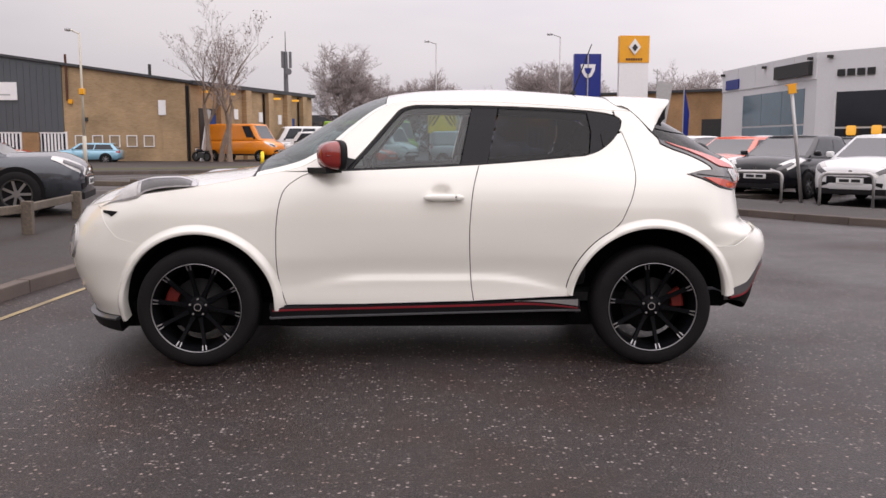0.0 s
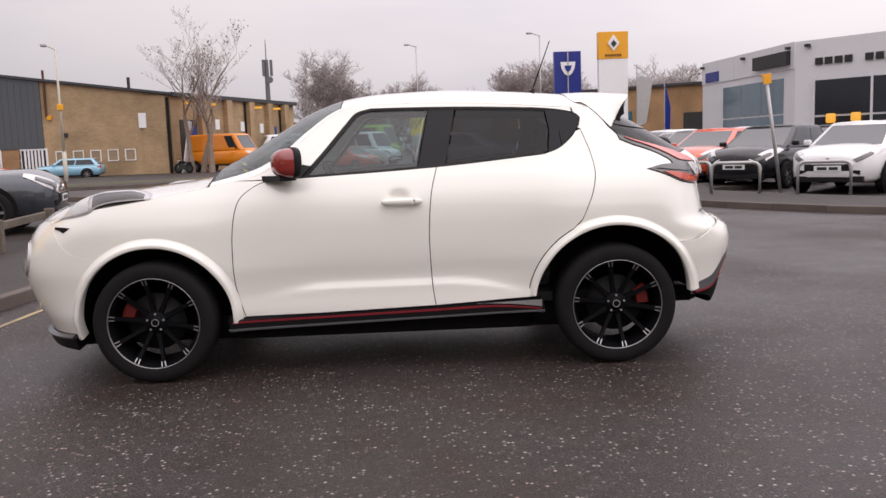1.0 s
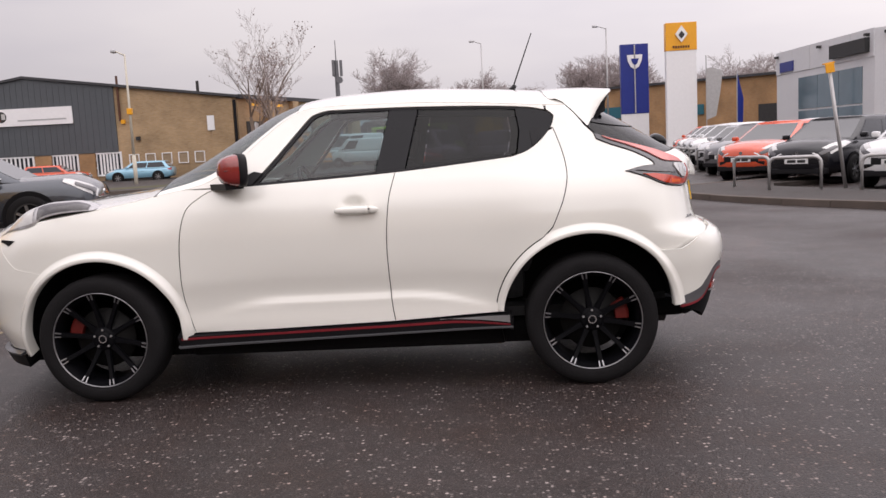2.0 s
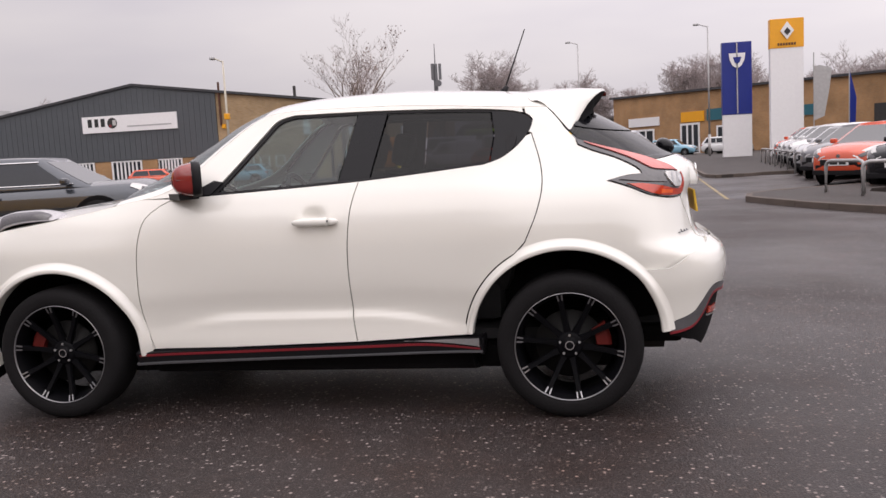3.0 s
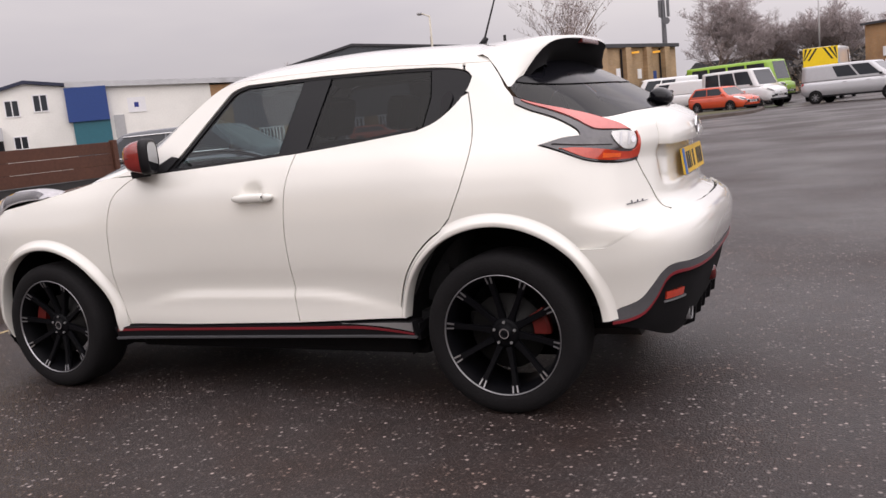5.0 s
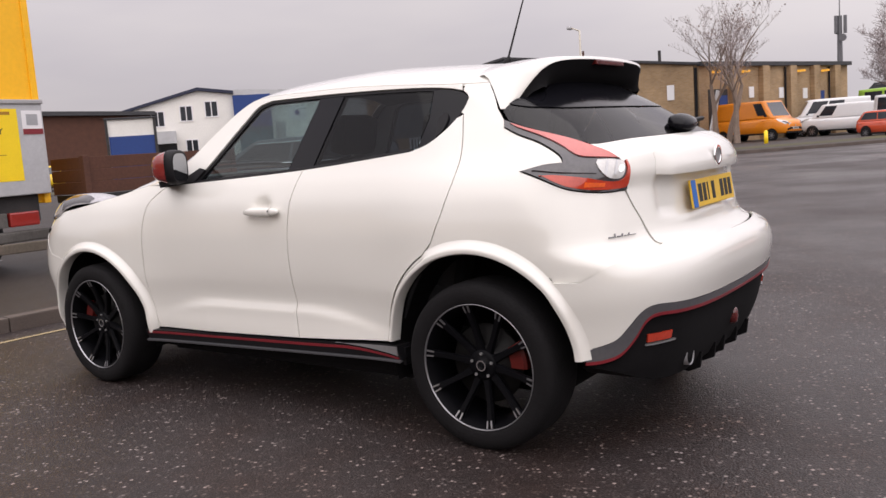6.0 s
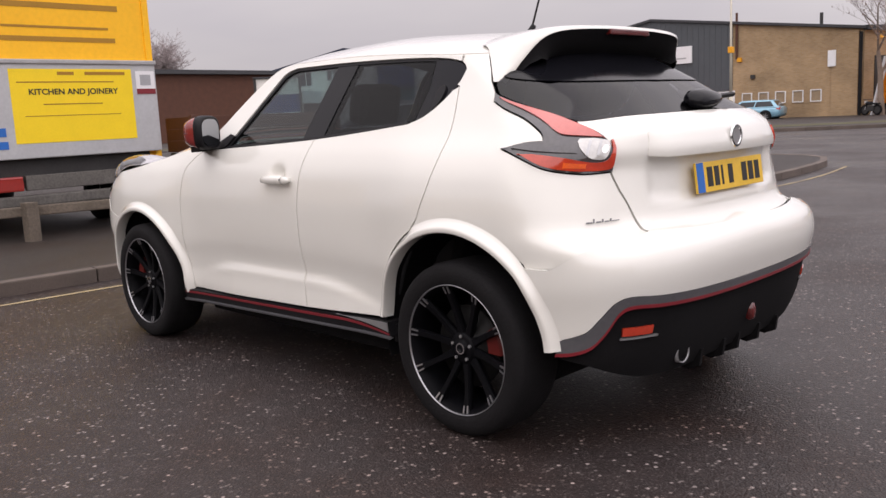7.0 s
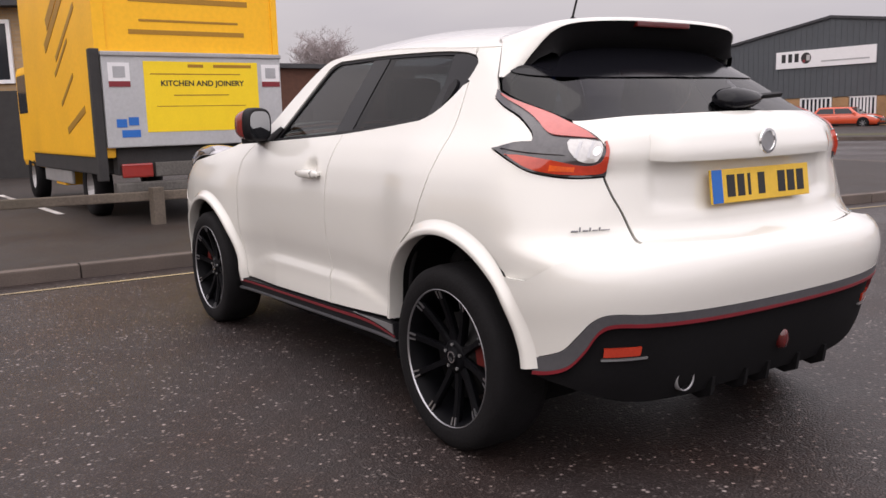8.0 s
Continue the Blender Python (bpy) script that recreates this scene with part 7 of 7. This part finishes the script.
# script badge on the tailgate: plain bars
for k, (u, w0, h0) in enumerate(((1.850, 0.026, 0.004), (1.880, 0.005, 0.014), (1.893, 0.020, 0.005), (1.917, 0.005, 0.012), (1.928, 0.018, 0.005), (1.950, 0.005, 0.012), (1.958, 0.030, 0.005))):
    panel("badge_bar", [(u, 0.813 + 0.0005 * k), (u + w0, 0.8135 + 0.0005 * k), (u + w0, 0.813 + h0), (u, 0.813 + h0)], M_GUNMETAL, off=0.004, thick=0.004, gap=0.0, both=False)
frit = line((1.305, 1.345), (1.40, 1.318), (1.60, 1.300), (1.85, 1.293), (mid_u(1.292), 1.292), n=4) + [(mid_u(z), z) for z in (1.34, 1.40, 1.455)] + [(1.42, 1.455), (1.30, 1.435), (1.28, 1.385)]
rear_panel("window_band", frit, M_GLOSS_BLACK, off=-0.002, thick=0.003)
rings = []
for y, w0, h0 in ((-0.075, 0.006, 0.006), (-0.067, 0.032, 0.024), (-0.035, 0.048, 0.036), (0.02, 0.050, 0.038), (0.07, 0.044, 0.031), (0.11, 0.032, 0.022), (0.145, 0.016, 0.012), (0.15, 0.003, 0.003)):
    rings.append([(w0 * math.cos(a_), y, h0 * math.sin(a_)) for a_ in np.linspace(0, 2 * math.pi, 15)[:-1]])
wiper = part("rear_wiper", loft(rings), M_GLOSS_BLACK, hero, "black rear wiper motor cover and arm", smooth=True)
wiper.matrix_world = Matrix.Translation((1.785, 0.005, 1.205)) @ Matrix.Rotation(radians(30), 4, "Y") @ Matrix.Rotation(radians(4), 4, "X")
part("blade", box(B(), -0.015, 0.0, 0.08, 0.27, -0.012, 0.004, 0.003), M_SATIN_BLACK, wiper)
ant = part("aerial", rod(B(), (0.93, 0.03, 1.525), (0.965, 0.03, 1.57), 0.020, 0.012), M_SATIN_BLACK, hero, "black roof aerial", smooth=True)
part("whip", rod(B(), (0.955, 0.03, 1.565), (1.07, 0.03, 1.865), 0.005, 0.003, 6), M_SATIN_BLACK, ant)
panel("rear_reflector", [(1.985, 0.443), (2.155, 0.440), (2.160, 0.468), (1.988, 0.471)], M_LENS_ORANGE, off=0.001, thick=0.012, gap=0.0, step=0.02, label="orange-red bumper reflector")
panel("reflector_trim", [(1.975, 0.431), (2.185, 0.427), (2.19, 0.432), (1.98, 0.437)], M_SILVER, off=0.002, thick=0.012, gap=0.0, step=0.02)
part("fog_lamp", loft([[(x, 0.085 + 0.023 * k * math.cos(a), 0.385 + 0.038 * k * math.sin(a)) for a in np.linspace(0, 2 * math.pi, 21)[:-1]] for x, k in ((1.86, 1.0), (1.955, 1.0), (1.968, 0.8), (1.972, 0.3))]), M_LENS_DEEP, hero, "upright oval red fog lamp", smooth=True)
exh = part("exhaust", lathe(B(), [(0.036, 0.0), (0.0395, -0.004), (0.041, 0.02), (0.040, 0.30), (0.0, 0.30)], 28, Matrix.Rotation(radians(90), 4, "Z")), M_SILVER, hero, "dull chrome round exhaust tip", smooth=True)
exh.location = (1.925, -0.378, 0.322)
part("bore", lathe(B(), [(0.0335, 0.002), (0.033, 0.12), (0.001, 0.12)], 24, Matrix.Rotation(radians(90), 4, "Z")), M_MATT_BLACK, exh)
for y in (-0.235, -0.06, 0.06, 0.235, 0.40):
    part("diffuser_fin", upright(B(), [(1.62, 0.30), (1.925, 0.30), (1.915, 0.235), (1.87, 0.215), (1.62, 0.26)], y - 0.008, y + 0.008), M_MATT_BLACK, hero)
part("silencer", rod(B(), (1.45, -0.37, 0.30), (1.72, -0.37, 0.30), 0.09), M_STEEL_DARK, hero)


# ---- road wheels ----
def alloy_wheel(x, s):
    """A black ten-spoke wheel with machined tips, tyre, disc and caliper; s: -1 left, 1 right."""
    w = part("wheel", lathe(B(), [(0.238, s * 0.095), (0.245, s * 0.104), (0.262, s * 0.110), (0.290, s * 0.112), (0.312, s * 0.106), (0.326, s * 0.092), (0.331, s * 0.06), (0.332, 0.0), (0.331, -s * 0.07), (0.322, -s * 0.10), (0.29, -s * 0.11), (0.23, -s * 0.10)], 72), M_RUBBER, hero, "low profile tyre on a black alloy wheel", smooth=True)
    w.location = (x, s * 0.762, 0.331)
    part("rim_lip", lathe(B(), [(0.2465, s * 0.098), (0.2482, s * 0.106), (0.2460, s * 0.108), (0.2436, s * 0.106), (0.2425, s * 0.096)], 72), M_ALLOY, w, "thin machined rim edge", smooth=True)
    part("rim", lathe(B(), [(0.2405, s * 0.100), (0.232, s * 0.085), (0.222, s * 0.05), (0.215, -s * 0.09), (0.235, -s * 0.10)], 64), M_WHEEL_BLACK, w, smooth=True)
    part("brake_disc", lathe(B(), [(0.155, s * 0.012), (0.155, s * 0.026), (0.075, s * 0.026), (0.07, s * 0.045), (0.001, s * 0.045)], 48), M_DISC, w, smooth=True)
    a0 = 0.28 if x > 0 else math.pi - 0.35
    cal = loft([[(r * math.cos(a), s * y, r * math.sin(a)) for r, y in ((0.115, 0.015), (0.188, 0.015), (0.188, 0.044), (0.176, 0.052), (0.122, 0.052))] for a in np.linspace(a0 - 0.30, a0 + 0.30, 9)])
    part("caliper", cal, M_CALIPER, w, "red brake caliper")
    for k in range(10):
        a = 2 * math.pi * (k + 0.5) / 10 + 0.16
        m = Matrix.Rotation(-a, 4, "Y")
        b = B()
        # a spoke: dished, wider at the hub
        sec = [(0.045, 0.060, 0.020), (0.10, 0.066, 0.0135), (0.16, 0.078, 0.0125), (0.21, 0.092, 0.0145), (0.238, 0.100, 0.0165)]
        rings = []
        for r, y, hw in sec:
            rings.append([b.verts.new(m @ Vector((r, s * yy, zz))) for yy, zz in ((y, -hw * 0.7), (y, hw * 0.7), (y - 0.012, hw), (y - 0.03, hw * 0.6), (y - 0.03, -hw * 0.6), (y - 0.012, -hw))])
        for r0, r1 in zip(rings, rings[1:]):
            for i in range(6):
                b.faces.new((r0[i], r0[(i + 1) % 6], r1[(i + 1) % 6], r1[i]))
        b.faces.new(rings[0][::-1]), b.faces.new(rings[-1])
        bmesh.ops.recalc_face_normals(b, faces=b.faces[:])
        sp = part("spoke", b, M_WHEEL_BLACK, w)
        b = B()
        for side in (-1, 1):
            z0 = side * 0.0085
            pts = [Vector((0.212, s * 0.0935, z0 - 0.0028)), Vector((0.212, s * 0.0935, z0 + 0.0028)), Vector((0.240, s * 0.1035, z0 * 1.25 + 0.003)), Vector((0.240, s * 0.1035, z0 * 1.25 - 0.003))]
            up = [b.verts.new(m @ p) for p in pts]
            dn = [b.verts.new(m @ (p - Vector((0, s * 0.006, 0)))) for p in pts]
            b.faces.new(up)
            for i in range(4):
                b.faces.new((up[i], dn[i], dn[(i + 1) % 4], up[(i + 1) % 4]))
        bmesh.ops.recalc_face_normals(b, faces=b.faces[:])
        part("machined_tip", b, M_ALLOY, sp)
    b = lathe(B(), [(0.062, s * 0.03), (0.060, s * 0.062), (0.045, s * 0.068), (0.026, s * 0.068), (0.026, s * 0.072), (0.0, s * 0.073)], 32)
    hub = part("hub", b, M_WHEEL_BLACK, w, smooth=True)
    part("cap_ring", lathe(B(), [(0.022, s * 0.072), (0.0215, s * 0.0765), (0.0165, s * 0.0765), (0.016, s * 0.072)], 24), M_CHROME, hub)
    for k in range(5):
        a = 2 * math.pi * k / 5 + 0.3
        b = rod(B(), (0.046 * math.cos(a), s * 0.06, 0.046 * math.sin(a)), (0.046 * math.cos(a), s * 0.0735, 0.046 * math.sin(a)), 0.006, seg=6)
        part("wheel_nut", b, M_SILVER, hub)
    return w


for x in (-1.256, 1.268):
    for s in (-1, 1):
        alloy_wheel(x, s)
# arch liners and floor, with boxes that keep light from under the car
for cx, r, low in ((ARCH_F[0], 0.435, -0.25), (ARCH_R[0], 0.45, 0.14)):
    for s in (-1, 1):
        b = B()
        rows2 = [[b.verts.new((cx + r * math.cos(a), s * y, 0.33 + r * math.sin(a))) for a in np.linspace(low, math.pi + 0.25, 24)] for y in (0.45, 0.60, 0.80)]
        for r0, r1 in zip(rows2, rows2[1:]):
            for i in range(23):
                b.faces.new((r0[i], r0[i + 1], r1[i + 1], r1[i]))
        ctr = b.verts.new((cx, s * 0.45, 0.33))
        for i in range(23):
            b.faces.new((rows2[0][i], rows2[0][i + 1], ctr))
        part("arch_liner", b, M_MATT_BLACK, hero)
part("floor_pan", box(B(), -1.80, 1.50, -0.62, 0.62, 0.175, 0.32, 0.03), M_MATT_BLACK, hero)
# box added to block light passing under the tail; darkens the ground there
part("rear_light_block", box(B(), 1.48, 1.80, -0.52, 0.52, 0.265, 0.35, 0.03), M_MATT_BLACK, hero)
# rocker box made full width and low, to block light from the far side
part("rocker", box(B(), -0.85, 0.84, -0.67, 0.67, 0.18, 0.34, 0.03), M_MATT_BLACK, hero)
part("engine_bay", box(B(), -1.85, -0.86, -0.44, 0.44, 0.25, 0.84, 0.03), M_MATT_BLACK, hero)
for s in (-1, 1):
    part("mud_flap", box(B(), 0.855, 0.872, min(s * 0.66, s * 0.80), max(s * 0.66, s * 0.80), 0.285, 0.36, 0.004), M_SATIN_BLACK, hero)
# dark seals behind the panel gaps
for nm, ln in (("door_seal", DOOR_F), ("door_seal", DOOR_B), ("door_seal", DOOR_R), ("door_seal", arc_r(RR_OUT, 173, 117)), ("roof_seal", ROOF_SEAM), ("gate_seal", GATE_SIDE), ("gate_seal", GATE_LOW), ("bonnet_seal", BONNET_SEAM), ("roof_seal", A_LINE[14:]), ("bumper_seal", line((-1.86, 0.893), (-1.80, 0.872), (-1.736, 0.80), (-1.656, 0.72), (-1.62, 0.66)))):
    left, right = [], []
    for i, p in enumerate(ln):
        a_, c_ = ln[max(i - 1, 0)], ln[min(i + 1, len(ln) - 1)]
        tx, tz = c_[0] - a_[0], c_[1] - a_[1]
        m_ = math.hypot(tx, tz) or 1
        left.append((p[0] - tz / m_ * 0.008, p[1] + tx / m_ * 0.008)), right.append((p[0] + tz / m_ * 0.008, p[1] - tx / m_ * 0.008))
    for s in (1, -1):
        b = B()
        va = [b.verts.new((q.x, q.y * s, q.z)) for q in (skin_point(*p, -0.017) for p in left)]
        vb = [b.verts.new((q.x, q.y * s, q.z)) for q in (skin_point(*p, -0.017) for p in right)]
        for i in range(len(va) - 1):
            b.faces.new((va[i], vb[i], vb[i + 1], va[i + 1]))
        part(nm, b, M_MATT_BLACK, hero)
# door cards
for s_, poly in ((0, [(-0.78, 0.40), (0.26, 0.40), (0.29, 1.10), (-0.60, 1.066)]), (1, [(0.26, 0.40), (0.80, 0.42), (1.05, 0.80), (1.05, 1.20), (0.90, 1.150), (0.31, 1.10)])):
    panel("door_card", poly, M_SEAT, off=-0.06, thick=0.01, step=0.08)

# ---- mirrors, handles ----
def rounded_section(x, hy, hz, n=24, power=0.62):
    """A ring of points with rounded corners, upright across the car."""
    return [(x, hy * math.copysign(abs(math.cos(a)) ** power, math.cos(a)), hz * math.copysign(abs(math.sin(a)) ** power, math.sin(a))) for a in np.linspace(0, 2 * math.pi, n + 1)[:-1]]


for s in (-1, 1):
    cap = [(-0.082, 0.0168, 0.0181), (-0.076, 0.0437, 0.0407), (-0.060, 0.0655, 0.0599), (-0.032, 0.0798, 0.0735), (0.0, 0.0857, 0.0802), (0.025, 0.0874, 0.0825), (0.040, 0.0865, 0.0814)]
    mir = part("door_mirror", loft([rounded_section(*c) for c in cap]), M_RED_PAINT, hero, "dark red mirror cap on a black foot", smooth=True)
    mir.matrix_world = Matrix.Translation((-0.500, s * 0.835, 1.166)) @ Matrix.Rotation(-s * radians(27), 4, "Z")
    mir.data.set_sharp_from_angle(angle=radians(50))
    part("housing", loft([rounded_section(*c) for c in ((0.012, 0.0905, 0.0862), (0.040, 0.0890, 0.0850), (0.052, 0.0848, 0.0802), (0.055, 0.0806, 0.0746), (0.050, 0.0739, 0.0667))]), M_SATIN_BLACK, mir, smooth=True)
    part("darkened_mirror_glass", loft([rounded_section(*c) for c in ((0.046, 0.0748, 0.0678), (0.0525, 0.0743, 0.0672))]), M_MIRROR, mir)
    part("indicator", loft([rounded_section(*c, power=0.5) for c in ((-0.060, 0.0672, 0.0056), (-0.028, 0.0815, 0.0056), (-0.024, 0.0806, 0.0045))]), M_LENS_DEEP, mir)
    b = loft([[(-0.055 - 0.015 * k, s * (0.03 - 0.055 * k), -0.066), (0.035 - 0.02 * k, s * (0.03 - 0.055 * k), -0.066), (0.04 - 0.02 * k, s * (0.03 - 0.055 * k), -0.092), (-0.05 - 0.015 * k, s * (0.03 - 0.055 * k), -0.096)] for k in range(4)])
    part("foot", b, M_SATIN_BLACK, mir)
    y = -skin(0.10, 0.94)[1]
    grip = [(-0.112, 0.004, 0.006), (-0.100, 0.012, 0.013), (-0.06, 0.018, 0.019), (0.0, 0.020, 0.021), (0.050, 0.018, 0.020), (0.062, 0.017, 0.019)]
    h = part("door_handle", loft([rounded_section(*c, n=14, power=0.8) for c in grip]), M_PEARL, hero, "white pull handle over a hollow", smooth=True)
    h.location = (0.105, s * (y + 0.026), 0.937)
    part("handle_end", loft([rounded_section(*c, n=14, power=0.8) for c in ((0.066, 0.017, 0.019), (0.085, 0.015, 0.017), (0.104, 0.009, 0.011), (0.112, 0.003, 0.004))]), M_PEARL, h, smooth=True)
    part("mount", box(B(), -0.098, -0.07, min(-s * 0.03, 0), max(-s * 0.03, 0), -0.008, 0.010, 0.004), M_PEARL, h)
    part("mount", box(B(), 0.070, 0.098, min(-s * 0.03, 0), max(-s * 0.03, 0), -0.008, 0.010, 0.004), M_PEARL, h)
    part("lock", rod(B(), (0.066, s * 0.010, 0.004), (0.066, s * 0.0165, 0.004), 0.005), M_INK, h)

panel("sail_panel", [(-0.60, 1.079), (-0.44, 1.084), (-0.385, 1.142), (-0.43, 1.152), (-0.50, 1.118)], M_SATIN_BLACK, off=0.004, thick=0.012, gap=0.0, step=0.02, label="black triangle at the mirror's foot")

# ---- front lamps, intakes and splitter ----
POD_TOP = smooth_curve((-1.80, 0.885), (-1.744, 0.915), (-1.69, 0.968), (-1.60, 1.018), (-1.48, 1.049), (-1.36, 1.052), (-1.30, 1.040), (-1.245, 1.004))
POD_LOW = smooth_curve((-1.80, 0.880), (-1.744, 0.902), (-1.647, 0.918), (-1.57, 0.935), (-1.53, 0.966), (-1.404, 0.992), (-1.245, 1.000))


def lamp_pod(name, xs, rows, mat, s, parent=None, label="", off=0.0):
    """A bulging lamp on the wing: from its lower edge on the flank (row 0) over the ridge (row 0.6) to the bonnet (row 1)."""
    b = B()
    grid = []
    for x in xs:
        zl, zt = POD_LOW(x), POD_TOP(x)
        y0 = -skin(u_of_x(x, zl), zl)[1] + 0.004
        yr = y0 - 0.075
        pts = []
        for r in rows:
            if r <= 0.6:
                a_ = r / 0.6 * math.pi / 2
                pts.append(Vector((x, y0 - (y0 - yr) * (1 - math.cos(a_)), zl + (zt - zl) * math.sin(a_))))
            else:
                k = (r - 0.6) / 0.4
                pts.append(Vector((x, yr - 0.17 * k, zt - (zt - zl + 0.02) * 0.55 * k * k)))
        grid.append([b.verts.new((p.x, (p.y + off * 0.7) * s, p.z + off * 0.7)) for p in pts])
    for r0, r1 in zip(grid, grid[1:]):
        for i in range(len(rows) - 1):
            b.faces.new((r0[i], r0[i + 1], r1[i + 1], r1[i]))
    bmesh.ops.recalc_face_normals(b, faces=b.faces[:])
    return part(name, b, mat, parent or hero, label, smooth=True)


for s in (-1, 1):
    pod = lamp_pod("upper_lamp", list(np.linspace(-1.79, -1.248, 30)), list(np.linspace(0, 1, 14)), M_LAMP_GREY, s, None, "smoked boomerang position lamp on the wing")
    lamp_pod("dark_lens", list(np.linspace(-1.55, -1.275, 14)), list(np.linspace(0.05, 0.40, 6)), M_LENS_SMOKE, s, pod, "", 0.003)
    lamp_pod("lamp_lens", list(np.linspace(-1.75, -1.57, 10)), list(np.linspace(0.05, 0.50, 6)), M_LENS_CLEAR, s, pod, "", 0.003)
panel("round_lamp", ring(-2.10, 0.68, 0.10, 0, 350, 30), M_SILVER, off=0.004, thick=0.03, gap=0.0, label="round front lamp")
panel("lamp_ring", ring(-2.10, 0.68, 0.088, 0, 350, 30), M_LENS_CLEAR, off=0.012, thick=0.02, gap=0.0)
panel("upper_intake", [(-1.652, 0.860), (-1.70, 0.863), (-1.765, 0.864), (-1.76, 0.852), (-1.72, 0.846), (-1.690, 0.834)], M_MATT_BLACK, off=0.005, thick=0.012, gap=0.0, step=0.015)
panel("splitter", [(-1.675, 0.268), (-2.0, 0.262), (-2.5, 0.26), (-2.5, 0.21), (-2.0, 0.205), (-1.675, 0.19)], M_SATIN_BLACK, off=0.035, thick=0.09, label="black front splitter")
# gunmetal line that paints the highlight along the splitter's top edge
panel("splitter_highlight", [(-1.70, 0.272), (-2.0, 0.268), (-2.5, 0.266), (-2.5, 0.258), (-2.0, 0.26), (-1.70, 0.262)], M_GUNMETAL, off=0.037, thick=0.03, gap=0.0)

# ---- cabin ----
part("dashboard", box(B(), -0.80, -0.42, -0.66, 0.66, 0.78, 1.06, 0.06), M_SATIN_BLACK, hero)
part("cabin_floor", box(B(), -0.70, 1.45, -0.66, 0.66, 0.33, 0.38), M_SEAT, hero)
part("rear_shelf", box(B(), 1.08, 1.62, -0.56, 0.56, 0.98, 1.02, 0.01), M_SEAT, hero)
top_panel("headlining", list(np.linspace(-0.16, 1.16, 14)), [t * 0.93 for t in TS], roof_mid, roof_edge, 2.6, M_TRIM_GREY, off=-0.035)
wheel_ob = part("steering_wheel", pipe(B(), [(0.0, 0.18 * math.cos(a), 0.18 * math.sin(a)) for a in np.linspace(0, 2 * math.pi, 25)], 0.017), M_SATIN_BLACK, hero, smooth=True)
wheel_ob.matrix_world = Matrix.Translation((-0.34, 0.36, 0.98)) @ Matrix.Rotation(radians(-24), 4, "Y")
part("boss", box(B(), -0.03, 0.03, -0.17, 0.17, -0.05, 0.05, 0.02), M_SATIN_BLACK, wheel_ob)


def seat(x, y, width, label):
    """A car seat: cushion, reclined back and headrest."""
    st = part("seat", box(B(), -0.25, 0.25, -width / 2, width / 2, 0.40, 0.60, 0.06), M_SEAT, hero, label)
    st.location = (x, y, 0)
    back = part("seat_back", box(B(), -0.06, 0.08, -width / 2 + 0.01, width / 2 - 0.01, 0.0, 0.62, 0.06), M_SEAT, st)
    back.location = (0.20, 0, 0.55)
    back.rotation_euler = (0, radians(14), 0)
    for yy in ([0.0] if width < 0.7 else [-width * 0.3, width * 0.3]):
        hr = part("headrest", box(B(), -0.045, 0.055, yy - 0.13, yy + 0.13, 0.64, 0.83, 0.045), M_SEAT, st)
        hr.location = (0.20, 0, 0.55)
        hr.rotation_euler = (0, radians(14), 0)


seat(-0.08, -0.36, 0.50, "dark cloth front seat")
seat(-0.08, 0.36, 0.50, "dark cloth front seat")
seat(0.70, 0.0, 1.20, "dark cloth rear bench")
